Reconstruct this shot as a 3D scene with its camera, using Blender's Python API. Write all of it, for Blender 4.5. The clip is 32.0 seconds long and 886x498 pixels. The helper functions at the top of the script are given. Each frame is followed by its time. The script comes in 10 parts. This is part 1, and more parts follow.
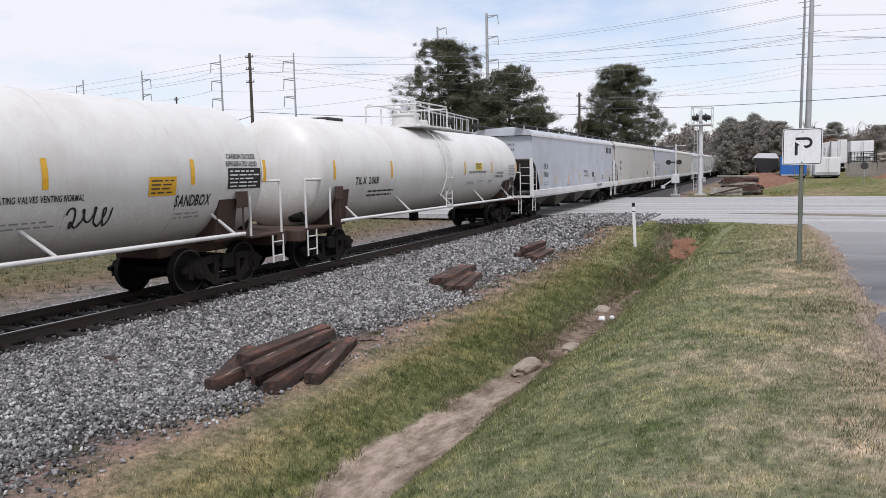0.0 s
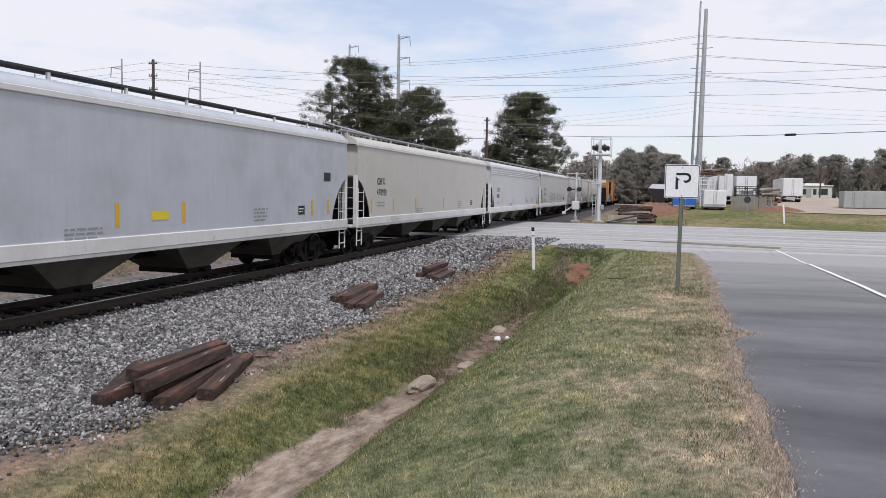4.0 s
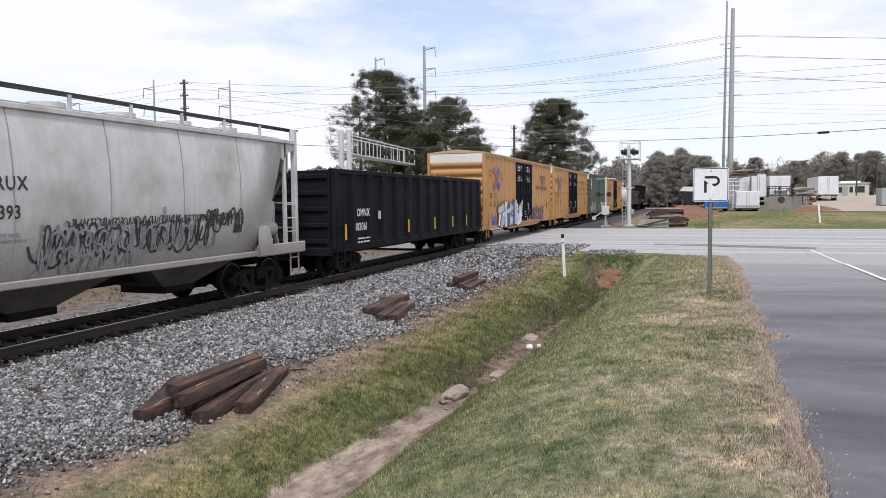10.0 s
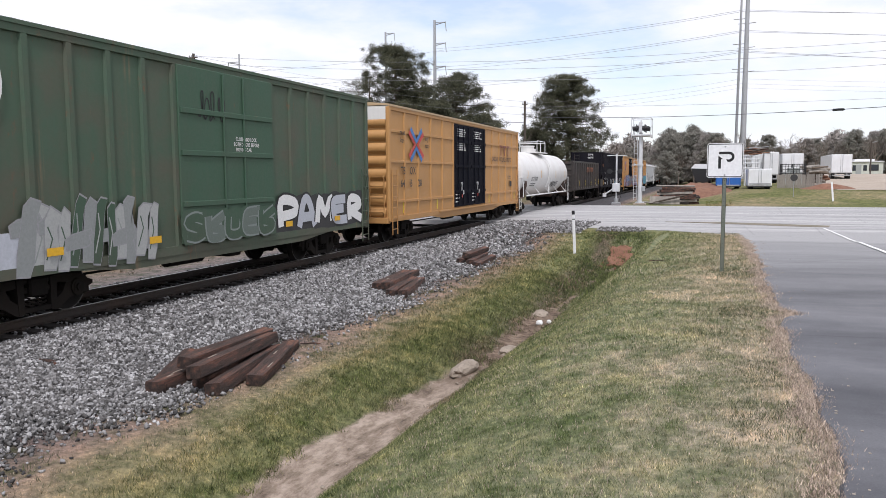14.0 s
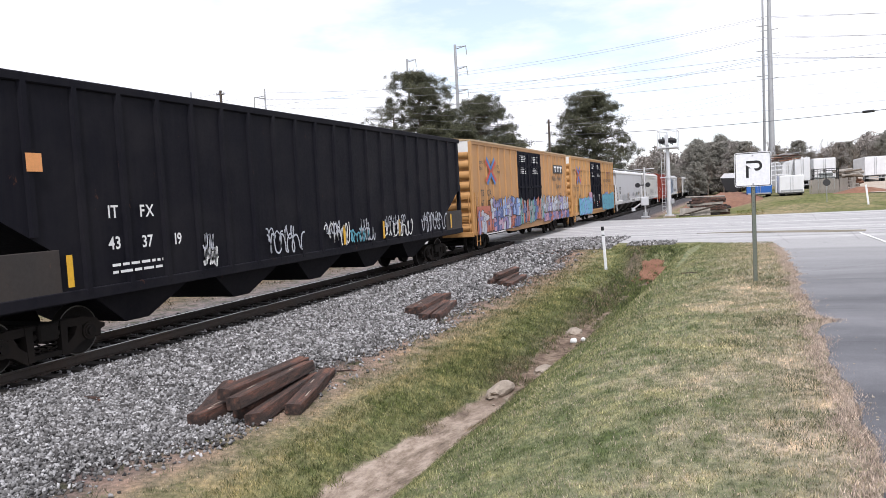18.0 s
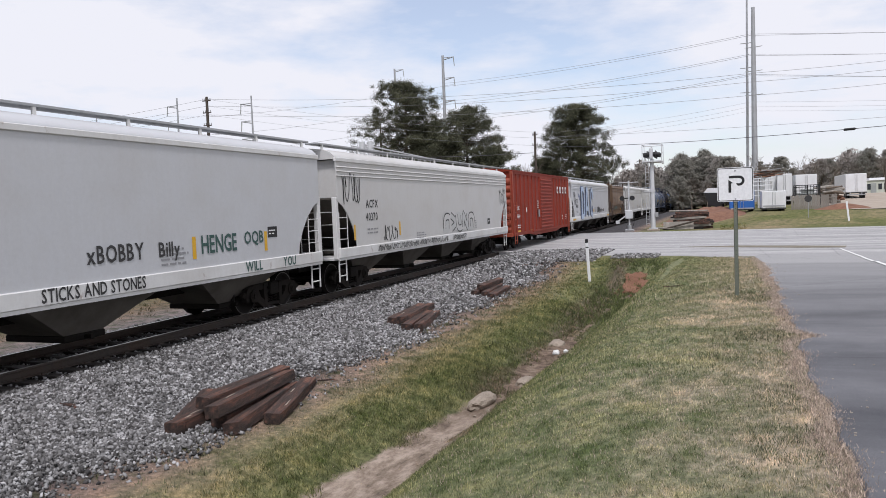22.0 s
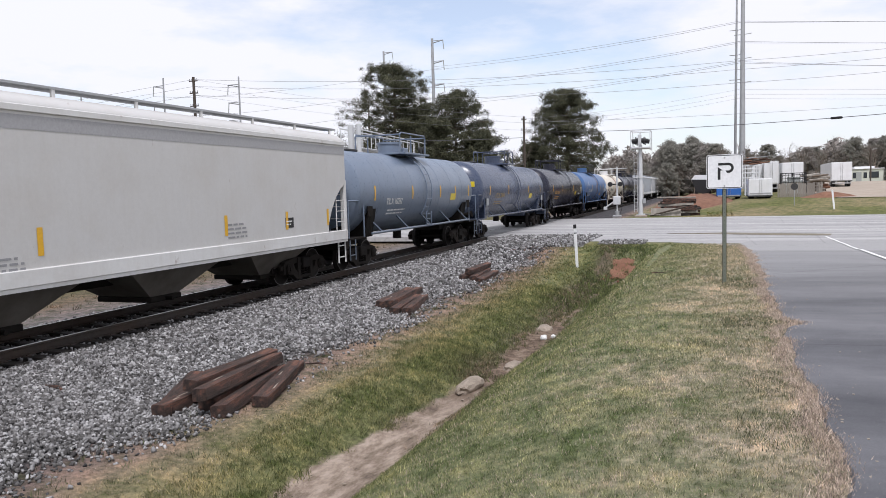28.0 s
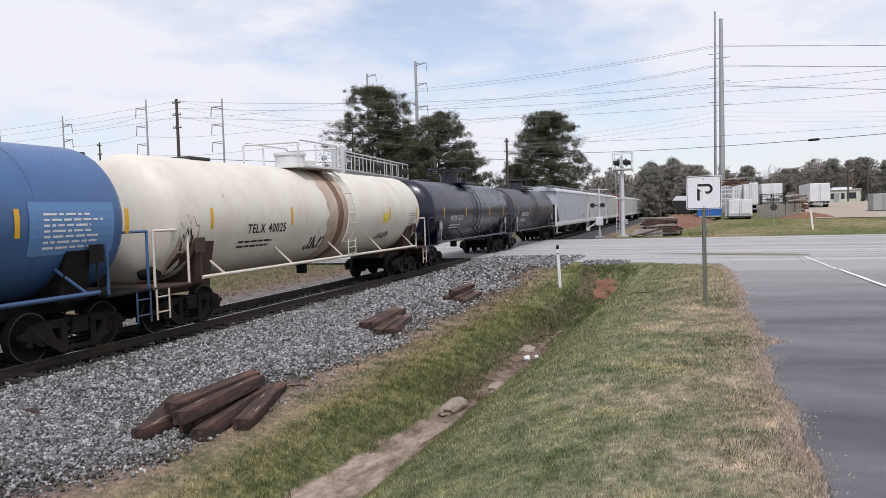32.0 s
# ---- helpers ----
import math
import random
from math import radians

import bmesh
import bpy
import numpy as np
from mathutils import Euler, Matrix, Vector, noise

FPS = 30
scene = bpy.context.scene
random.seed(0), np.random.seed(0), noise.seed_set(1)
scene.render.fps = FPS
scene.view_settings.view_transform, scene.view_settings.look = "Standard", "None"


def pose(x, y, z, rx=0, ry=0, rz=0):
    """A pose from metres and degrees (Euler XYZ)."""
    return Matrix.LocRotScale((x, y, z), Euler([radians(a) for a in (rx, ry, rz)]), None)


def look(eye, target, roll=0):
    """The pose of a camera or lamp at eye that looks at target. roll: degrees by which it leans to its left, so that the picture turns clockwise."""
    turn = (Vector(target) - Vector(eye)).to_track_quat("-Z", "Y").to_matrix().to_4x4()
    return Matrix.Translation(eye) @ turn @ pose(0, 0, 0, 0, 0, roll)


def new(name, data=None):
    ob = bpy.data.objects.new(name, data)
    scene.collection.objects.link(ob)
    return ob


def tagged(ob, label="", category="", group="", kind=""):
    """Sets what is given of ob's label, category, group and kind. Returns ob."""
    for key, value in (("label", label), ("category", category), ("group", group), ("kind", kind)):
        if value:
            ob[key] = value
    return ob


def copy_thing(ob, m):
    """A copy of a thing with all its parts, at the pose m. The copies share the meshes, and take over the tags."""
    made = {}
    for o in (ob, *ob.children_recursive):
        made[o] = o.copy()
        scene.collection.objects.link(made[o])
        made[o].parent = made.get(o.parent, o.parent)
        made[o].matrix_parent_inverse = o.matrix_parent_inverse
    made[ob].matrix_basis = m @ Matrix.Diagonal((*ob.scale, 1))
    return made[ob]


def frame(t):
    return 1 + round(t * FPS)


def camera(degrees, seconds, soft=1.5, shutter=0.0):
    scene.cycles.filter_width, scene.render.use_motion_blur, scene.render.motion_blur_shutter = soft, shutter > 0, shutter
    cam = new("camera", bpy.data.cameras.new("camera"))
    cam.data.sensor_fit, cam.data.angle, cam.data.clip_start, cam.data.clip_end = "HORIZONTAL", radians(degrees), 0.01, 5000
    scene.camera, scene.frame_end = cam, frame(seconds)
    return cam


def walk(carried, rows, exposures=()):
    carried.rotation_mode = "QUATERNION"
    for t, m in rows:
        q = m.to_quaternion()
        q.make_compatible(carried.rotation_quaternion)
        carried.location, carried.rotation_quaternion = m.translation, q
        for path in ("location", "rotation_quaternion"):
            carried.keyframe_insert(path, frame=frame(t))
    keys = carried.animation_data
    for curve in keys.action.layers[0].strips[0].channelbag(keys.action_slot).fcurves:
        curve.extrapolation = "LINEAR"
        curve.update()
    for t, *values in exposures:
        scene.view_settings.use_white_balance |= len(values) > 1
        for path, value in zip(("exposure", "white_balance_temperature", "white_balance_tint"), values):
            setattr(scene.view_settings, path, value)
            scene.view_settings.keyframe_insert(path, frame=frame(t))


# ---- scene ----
# The camera: held by hand beside the side road, turning and drifting a little.
cam = camera(61.0, 32.0, soft=0.6)
PATH = [
    (0, (-0.253, 0.439, 2.451), (-1.041, 2.266, 2.244), -1.2),
    (0.5, (-0.26, 0.43, 2.44), (-1.052, 2.255, 2.236), -0.2),
    (1, (-0.248, 0.423, 2.451), (-1.049, 2.241, 2.224), -0.2),
    (1.5, (-0.24, 0.402, 2.454), (-1.051, 2.218, 2.246), -0.7),
    (2, (-0.209, 0.405, 2.46), (-0.963, 2.247, 2.266), -0.7),
    (2.5, (-0.191, 0.414, 2.458), (-0.868, 2.29, 2.312), -1.7),
    (3, (-0.121, 0.343, 2.456), (-0.828, 2.208, 2.313), 1.1),
    (3.5, (-0.069, 0.287, 2.501), (-0.8, 2.144, 2.374), 1.2),
    (4, (-0.044, 0.205, 2.495), (-0.6, 2.12, 2.338), 1.1),
    (4.5, (-0.02, 0.123, 2.51), (-0.577, 2.037, 2.346), -0.2),
    (6.5, (0.039, 0.112, 2.507), (-0.532, 2.024, 2.378), -1.0),
    (7, (0.044, 0.106, 2.518), (-0.542, 2.016, 2.418), -1.0),
    (7.5, (0.052, 0.079, 2.51), (-0.581, 1.975, 2.426), -1.4),
    (8, (0.047, 0.079, 2.509), (-0.54, 1.989, 2.413), -1.8),
    (8.5, (0.015, 0.112, 2.505), (-0.588, 2.012, 2.348), -2.0),
    (9, (0.005, 0.103, 2.508), (-0.622, 1.997, 2.366), -1.2),
    (9.5, (0.02, 0.089, 2.51), (-0.614, 1.982, 2.38), -0.8),
    (10, (0.01, 0.109, 2.523), (-0.624, 2.001, 2.39), -0.6),
    (10.5, (-0.012, 0.104, 2.502), (-0.61, 2.009, 2.396), -0.4),
    (11, (-0.009, 0.106, 2.502), (-0.591, 2.014, 2.37), -0.4),
    (11.5, (0.006, 0.096, 2.499), (-0.575, 2.006, 2.376), -1.0),
    (12, (-0.004, 0.114, 2.505), (-0.583, 2.026, 2.398), -1.6),
    (12.5, (-0.012, 0.107, 2.491), (-0.609, 2.012, 2.374), -1.2),
    (13, (-0.041, 0.113, 2.492), (-0.658, 2.009, 2.344), -0.5),
    (13.5, (-0.039, 0.127, 2.496), (-0.674, 2.016, 2.316), -0.5),
    (14, (-0.033, 0.136, 2.49), (-0.689, 2.016, 2.295), -0.3),
    (14.5, (-0.027, 0.133, 2.494), (-0.679, 2.015, 2.319), -0.6),
    (15, (-0.048, 0.104, 2.482), (-0.688, 1.993, 2.336), -0.5),
    (15.5, (-0.028, 0.102, 2.491), (-0.715, 1.974, 2.341), -0.9),
    (17.5, (0.005, 0.083, 2.503), (-0.7, 1.949, 2.353), -2.5),
    (18, (0.003, 0.047, 2.506), (-0.728, 1.904, 2.373), -3.1),
    (18.5, (0.001, 0.068, 2.507), (-0.733, 1.926, 2.415), -3.5),
    (19, (-0.006, 0.063, 2.491), (-0.75, 1.916, 2.382), -3.5),
    (19.5, (-0.012, 0.085, 2.499), (-0.708, 1.957, 2.379), -2.2),
    (20, (0.001, 0.09, 2.497), (-0.68, 1.969, 2.411), -2.4),
    (20.5, (0.007, 0.054, 2.493), (-0.653, 1.941, 2.436), -2.6),
    (21, (0.009, 0.05, 2.497), (-0.684, 1.925, 2.423), -2.2),
    (21.5, (0.008, 0.027, 2.501), (-0.692, 1.899, 2.426), -2.6),
    (22, (0.016, 0.081, 2.502), (-0.677, 1.954, 2.394), -2.2),
    (22.5, (-0.002, 0.075, 2.498), (-0.677, 1.954, 2.378), -1.8),
    (23, (-0.012, 0.074, 2.495), (-0.677, 1.956, 2.369), -1.3),
    (23.5, (-0.023, 0.044, 2.478), (-0.724, 1.913, 2.351), -1.0),
    (24, (-0.014, 0.07, 2.508), (-0.71, 1.94, 2.383), -0.7),
    (24.5, (-0.019, 0.083, 2.5), (-0.704, 1.955, 2.339), -0.7),
    (25, (-0.021, 0.088, 2.497), (-0.687, 1.964, 2.312), -0.8),
    (25.5, (-0.018, 0.092, 2.502), (-0.673, 1.972, 2.32), -1.0),
    (27.5, (-0.011, 0.069, 2.511), (-0.714, 1.934, 2.353), -2.0),
    (28, (-0.023, 0.096, 2.503), (-0.685, 1.977, 2.352), -1.6),
    (28.5, (-0.01, 0.084, 2.497), (-0.657, 1.97, 2.352), -2.0),
    (29, (0.007, 0.066, 2.506), (-0.641, 1.954, 2.377), -1.8),
    (29.5, (0.021, 0.072, 2.504), (-0.612, 1.966, 2.4), -2.0),
    (30, (0.034, 0.053, 2.518), (-0.604, 1.947, 2.432), -1.6),
    (30.5, (0.056, 0.065, 2.505), (-0.559, 1.967, 2.431), -1.9),
    (31, (0.056, 0.057, 2.507), (-0.539, 1.966, 2.474), -2.0),
    (31.5, (0.039, 0.063, 2.506), (-0.574, 1.965, 2.426), -0.8),
    (32, (0.004, 0.064, 2.5), (-0.617, 1.963, 2.404), -1.7),
]
# The picture darkens while pale cars pass and brightens with the dark ones.
EXPOSURES = [(0, -0.05, 6400, 15), (1, 0, 6400, 15), (2, 0.18, 6400, 15), (3, -0.02, 6400, 15), (4, -0.11, 6400, 15), (7, -0.05, 6400, 15), (8, -0.09, 6400, 15), (9, 0.01, 6400, 15), (10, 0.09, 6400, 15), (11, 0.09, 6400, 15), (12, 0.09, 6400, 15), (13, 0.04, 6400, 15), (14, 0.14, 6400, 15), (15, 0.26, 6400, 15), (16.3, 0.12, 6400, 15), (18, 0.41, 6400, 15), (19, 0.26, 6400, 15), (20, 0.09, 6400, 15), (21, -0.09, 6400, 15), (22, -0.09, 6400, 15), (23, -0.02, 6400, 15), (24, 0.08, 6400, 15), (25, 0.01, 6400, 15), (28, 0.05, 6400, 15), (29, 0.09, 6400, 15), (30, 0.04, 6400, 15), (31, 0.01, 6400, 15), (32, -0.09, 6400, 15)]
walk(cam, [(t, look(eye, target, roll)) for t, eye, target, roll in PATH], EXPOSURES)

# ---- light ----
world = bpy.data.worlds.new("sky")
scene.world = world
world.use_nodes = True
wn, wl = world.node_tree.nodes, world.node_tree.links
sky = wn.new("ShaderNodeTexSky")
sky.sky_type, sky.sun_disc = "NISHITA", False
sky.sun_elevation, sky.sun_rotation = radians(57), radians(158)
back = wn["Background"]
back.inputs[1].default_value = 0.16
wl.new(sky.outputs[0], back.inputs[0])
# Thin broken cloud over the clear sky.
cloud = wn.new("ShaderNodeBackground")
cloud.inputs[0].default_value, cloud.inputs[1].default_value = (0.925, 0.953, 1.0, 1), 0.98
coord = wn.new("ShaderNodeTexCoord")
stretch = wn.new("ShaderNodeMapping")
stretch.inputs["Scale"].default_value = (1.0, 1.0, 3.2)
stretch.inputs["Location"].default_value = (0.35, 0.1, 0.3)
puff = wn.new("ShaderNodeTexNoise")
puff.inputs["Scale"].default_value, puff.inputs["Detail"].default_value, puff.inputs["Roughness"].default_value = 2.6, 7, 0.55
veil = wn.new("ShaderNodeValToRGB")
veil.color_ramp.elements[0].position, veil.color_ramp.elements[0].color = 0.34, (0.33, 0.33, 0.33, 1)
veil.color_ramp.elements[1].position, veil.color_ramp.elements[1].color = 0.50, (1, 1, 1, 1)
blend = wn.new("ShaderNodeMixShader")
wl.new(coord.outputs["Generated"], stretch.inputs["Vector"])
wl.new(stretch.outputs[0], puff.inputs["Vector"])
wl.new(puff.outputs["Fac"], veil.inputs[0])
wl.new(veil.outputs[0], blend.inputs[0])
wl.new(back.outputs[0], blend.inputs[1])
wl.new(cloud.outputs[0], blend.inputs[2])
wl.new(blend.outputs[0], wn["World Output"].inputs[0])
sun = new("sun", bpy.data.lights.new("sun", "SUN"))
sun.data.energy, sun.data.angle, sun.data.color = 2.7, radians(8), (1.0, 0.99, 0.98)
sun.matrix_world = look((0, 0, 60), (0 - 0.20, 0.50, 60 - 0.84))

# ---- materials ----
def nodes_of(name):
    m = bpy.data.materials.new(name)
    m.use_nodes = True
    nt = m.node_tree
    return m, nt.nodes, nt.links, nt.nodes["Principled BSDF"]


def noise_node(n, l, vec, scale, detail=4, rough=0.6):
    t = n.new("ShaderNodeTexNoise")
    t.inputs["Scale"].default_value, t.inputs["Detail"].default_value, t.inputs["Roughness"].default_value = scale, detail, rough
    l.new(vec, t.inputs["Vector"])
    return t.outputs["Fac"]


def ramp_node(n, l, fac, stops):
    r = n.new("ShaderNodeValToRGB")
    e = r.color_ramp.elements
    while len(e) < len(stops):
        e.new(0.5)
    for el, (p, c) in zip(e, stops):
        el.position, el.color = p, (*c, 1) if len(c) == 3 else c
    l.new(fac, r.inputs[0])
    return r.outputs[0]


def mix_node(n, l, fac, a, b, mode="MIX"):
    m = n.new("ShaderNodeMix")
    m.data_type, m.blend_type = "RGBA", mode
    for sock, v in ((m.inputs[0], fac), (m.inputs[6], a), (m.inputs[7], b)):
        if isinstance(v, (int, float)):
            sock.default_value = v
        elif isinstance(v, tuple):
            sock.default_value = (*v, 1)
        else:
            l.new(v, sock)
    return m.outputs[2]


def bump_node(n, l, bsdf, height, strength, dist=0.02):
    b = n.new("ShaderNodeBump")
    b.inputs["Strength"].default_value, b.inputs["Distance"].default_value = strength, dist
    l.new(height, b.inputs["Height"])
    l.new(b.outputs[0], bsdf.inputs["Normal"])


def stretched(n, l, vec, scale):
    m = n.new("ShaderNodeMapping")
    m.inputs["Scale"].default_value = scale
    l.new(vec, m.inputs["Vector"])
    return m.outputs[0]


def paint(name, color, dirt=(0.16, 0.13, 0.10), amount=0.35, rough=0.5, metal=0.0, streak=0.35, rust=0.0, low=0.0, lowz=1.9, runs=0.0, gloss=0.5):
    """Weathered paint: broad stains, streaks that run down, fine grain, rust spots, and a lower part darkened by road
    dirt and painted shade.
    """
    m, n, l, b = nodes_of(name)
    o = n.new("ShaderNodeTexCoord").outputs["Object"]
    broad = ramp_node(n, l, noise_node(n, l, o, 0.9, 5), [(0.42, (0, 0, 0)), (0.78, (1, 1, 1))])
    run = ramp_node(n, l, noise_node(n, l, stretched(n, l, o, (3.5, 3.5, 0.22)), 1.6, 6, 0.7), [(0.45, (0, 0, 0)), (0.85, (1, 1, 1))])
    fine = noise_node(n, l, o, 14, 6, 0.7)
    mul = n.new("ShaderNodeMath"); mul.operation = "MULTIPLY"; mul.inputs[1].default_value = amount
    l.new(broad, mul.inputs[0])
    mul2 = n.new("ShaderNodeMath"); mul2.operation = "MULTIPLY"; mul2.inputs[1].default_value = streak
    l.new(run, mul2.inputs[0])
    c = mix_node(n, l, mul.outputs[0], tuple(color), tuple(dirt))
    c = mix_node(n, l, mul2.outputs[0], c, tuple(0.55 * x + 0.45 * y for x, y in zip(color, dirt)))
    if low:
        sep = n.new("ShaderNodeSeparateXYZ"); l.new(o, sep.inputs[0])
        add = n.new("ShaderNodeMath"); add.operation = "MULTIPLY_ADD"; add.inputs[1].default_value = 0.9
        l.new(fine, add.inputs[0]); l.new(sep.outputs["Z"], add.inputs[2])
        rng = n.new("ShaderNodeMapRange"); rng.inputs["From Min"].default_value, rng.inputs["From Max"].default_value = lowz + 0.9, lowz - 0.5
        rng.inputs["To Max"].default_value = low
        l.new(add.outputs[0], rng.inputs["Value"])
        c = mix_node(n, l, rng.outputs[0], c, tuple(dirt))
    if runs:
        # Rust that has run down in a few narrow trails.
        trail = ramp_node(n, l, noise_node(n, l, stretched(n, l, o, (1.5, 1.5, 0.05)), 1.3, 7, 0.72), [(0.60, (0, 0, 0)), (0.74, (runs,) * 3)])
        fade_ = ramp_node(n, l, noise_node(n, l, o, 1.1, 4), [(0.36, (0.1, 0.1, 0.1)), (0.6, (1, 1, 1))])
        c = mix_node(n, l, mix_node(n, l, 1.0, trail, fade_, "MULTIPLY"), c, (0.33, 0.19, 0.10))
    if rust:
        spots = ramp_node(n, l, noise_node(n, l, stretched(n, l, o, (1, 1, 0.5)), 2.6, 8, 0.75), [(0.66 - 0.2 * rust, (0, 0, 0)), (0.80 - 0.14 * rust, (1, 1, 1))])
        c = mix_node(n, l, spots, c, (0.17, 0.065, 0.03))
    c = mix_node(n, l, 0.25, c, ramp_node(n, l, fine, [(0.25, (0.62, 0.62, 0.62)), (0.75, (1, 1, 1))]), "MULTIPLY")
    l.new(c, b.inputs["Base Color"])
    b.inputs["Metallic"].default_value = metal
    b.inputs["Specular IOR Level"].default_value = gloss
    l.new(ramp_node(n, l, fine, [(0.2, (rough - 0.1,) * 3), (0.8, (min(1, rough + 0.2),) * 3)]), b.inputs["Roughness"])
    bump_node(n, l, b, noise_node(n, l, o, 5, 5), 0.12, 0.02)
    return m


def plain(name, color, rough=0.6, metal=0.0):
    """A small fitting or lettering colour, with a little grain."""
    m, n, l, b = nodes_of(name)
    o = n.new("ShaderNodeTexCoord").outputs["Object"]
    l.new(mix_node(n, l, 0.4, tuple(color), ramp_node(n, l, noise_node(n, l, o, 22, 5), [(0.3, (0.6, 0.6, 0.6)), (0.7, (1, 1, 1))]), "MULTIPLY"), b.inputs["Base Color"])
    b.inputs["Roughness"].default_value, b.inputs["Metallic"].default_value = rough, metal
    return m


def grained(name, stops, scale, rough=0.85, bump=0.3, squash=(1, 1, 1), dist=0.02, vary=0.0):
    """A rough natural surface: two scales of noise through a colour ramp."""
    m, n, l, b = nodes_of(name)
    o = stretched(n, l, n.new("ShaderNodeTexCoord").outputs["Object"], squash)
    big, small = noise_node(n, l, o, scale, 6, 0.65), noise_node(n, l, o, scale * 9, 5, 0.7)
    c = mix_node(n, l, 0.5, ramp_node(n, l, big, stops), ramp_node(n, l, small, [(0.3, (0.45, 0.45, 0.45)), (0.7, (1, 1, 1))]), "MULTIPLY")
    if vary:
        g = n.new("ShaderNodeNewGeometry").outputs["Random Per Island"]
        c = mix_node(n, l, 1.0, c, ramp_node(n, l, g, vary if isinstance(vary, list) else [(0, (1 - vary,) * 3), (1, (1 + vary,) * 3)]), "MULTIPLY")
    l.new(c, b.inputs["Base Color"])
    b.inputs["Roughness"].default_value = rough
    if bump:
        bump_node(n, l, b, small, bump, dist)
    return m


# The line of the ditch bed: distance along the track and across it.
BED = [(4, -4.3), (8.7, -4.12), (10.7, -4.02), (13.9, -3.78), (17.25, -3.62), (23.7, -3.42), (29, -3.0)]
# Colours of the ground across the line, from the field beyond the track to the road.
LO, HI = -24.0, 4.0
# From -13.2 to -11.0 the oily track bed also has train shade painted in.
BANDS = [(-20, (0.105, 0.097, 0.045)), (-17.5, (0.135, 0.103, 0.063)), (-14.3, (0.17, 0.16, 0.15)), (-13.2, (0.045, 0.038, 0.034)), (-11.0, (0.036, 0.030, 0.027)),
         # Kept dark below the ballast, painting shade into the gaps between stones.
         (-10.5, (0.055, 0.053, 0.051)), (-7.6, (0.065, 0.061, 0.057)), (-7.1, (0.142, 0.108, 0.086)), (-6.45, (0.20, 0.152, 0.105)), (-5.7, (0.185, 0.165, 0.085)),
         (-4.9, (0.148, 0.154, 0.062)), (-4.35, (0.105, 0.11, 0.046)), (-3.95, (0.13, 0.105, 0.068)), (-3.6, (0.12, 0.10, 0.062)), (-3.3, (0.122, 0.128, 0.062)),
         (-2.2, (0.155, 0.168, 0.078)), (-1.0, (0.178, 0.187, 0.096)), (-0.1, (0.19, 0.19, 0.105)), (0.75, (0.205, 0.185, 0.118))]


def across(n, l, o, wobble, wide):
    """The world's x, pushed about by noise, scaled to the run of BANDS."""
    sep = n.new("ShaderNodeSeparateXYZ"); l.new(o, sep.inputs[0])
    add = n.new("ShaderNodeMath"); add.operation = "MULTIPLY_ADD"; add.inputs[1].default_value = wide
    l.new(wobble, add.inputs[0]); l.new(sep.outputs["X"], add.inputs[2])
    rng = n.new("ShaderNodeMapRange")
    rng.inputs["From Min"].default_value, rng.inputs["From Max"].default_value = LO + wide / 2, HI + wide / 2
    l.new(add.outputs[0], rng.inputs["Value"])
    return rng.outputs[0], sep.outputs["Y"]


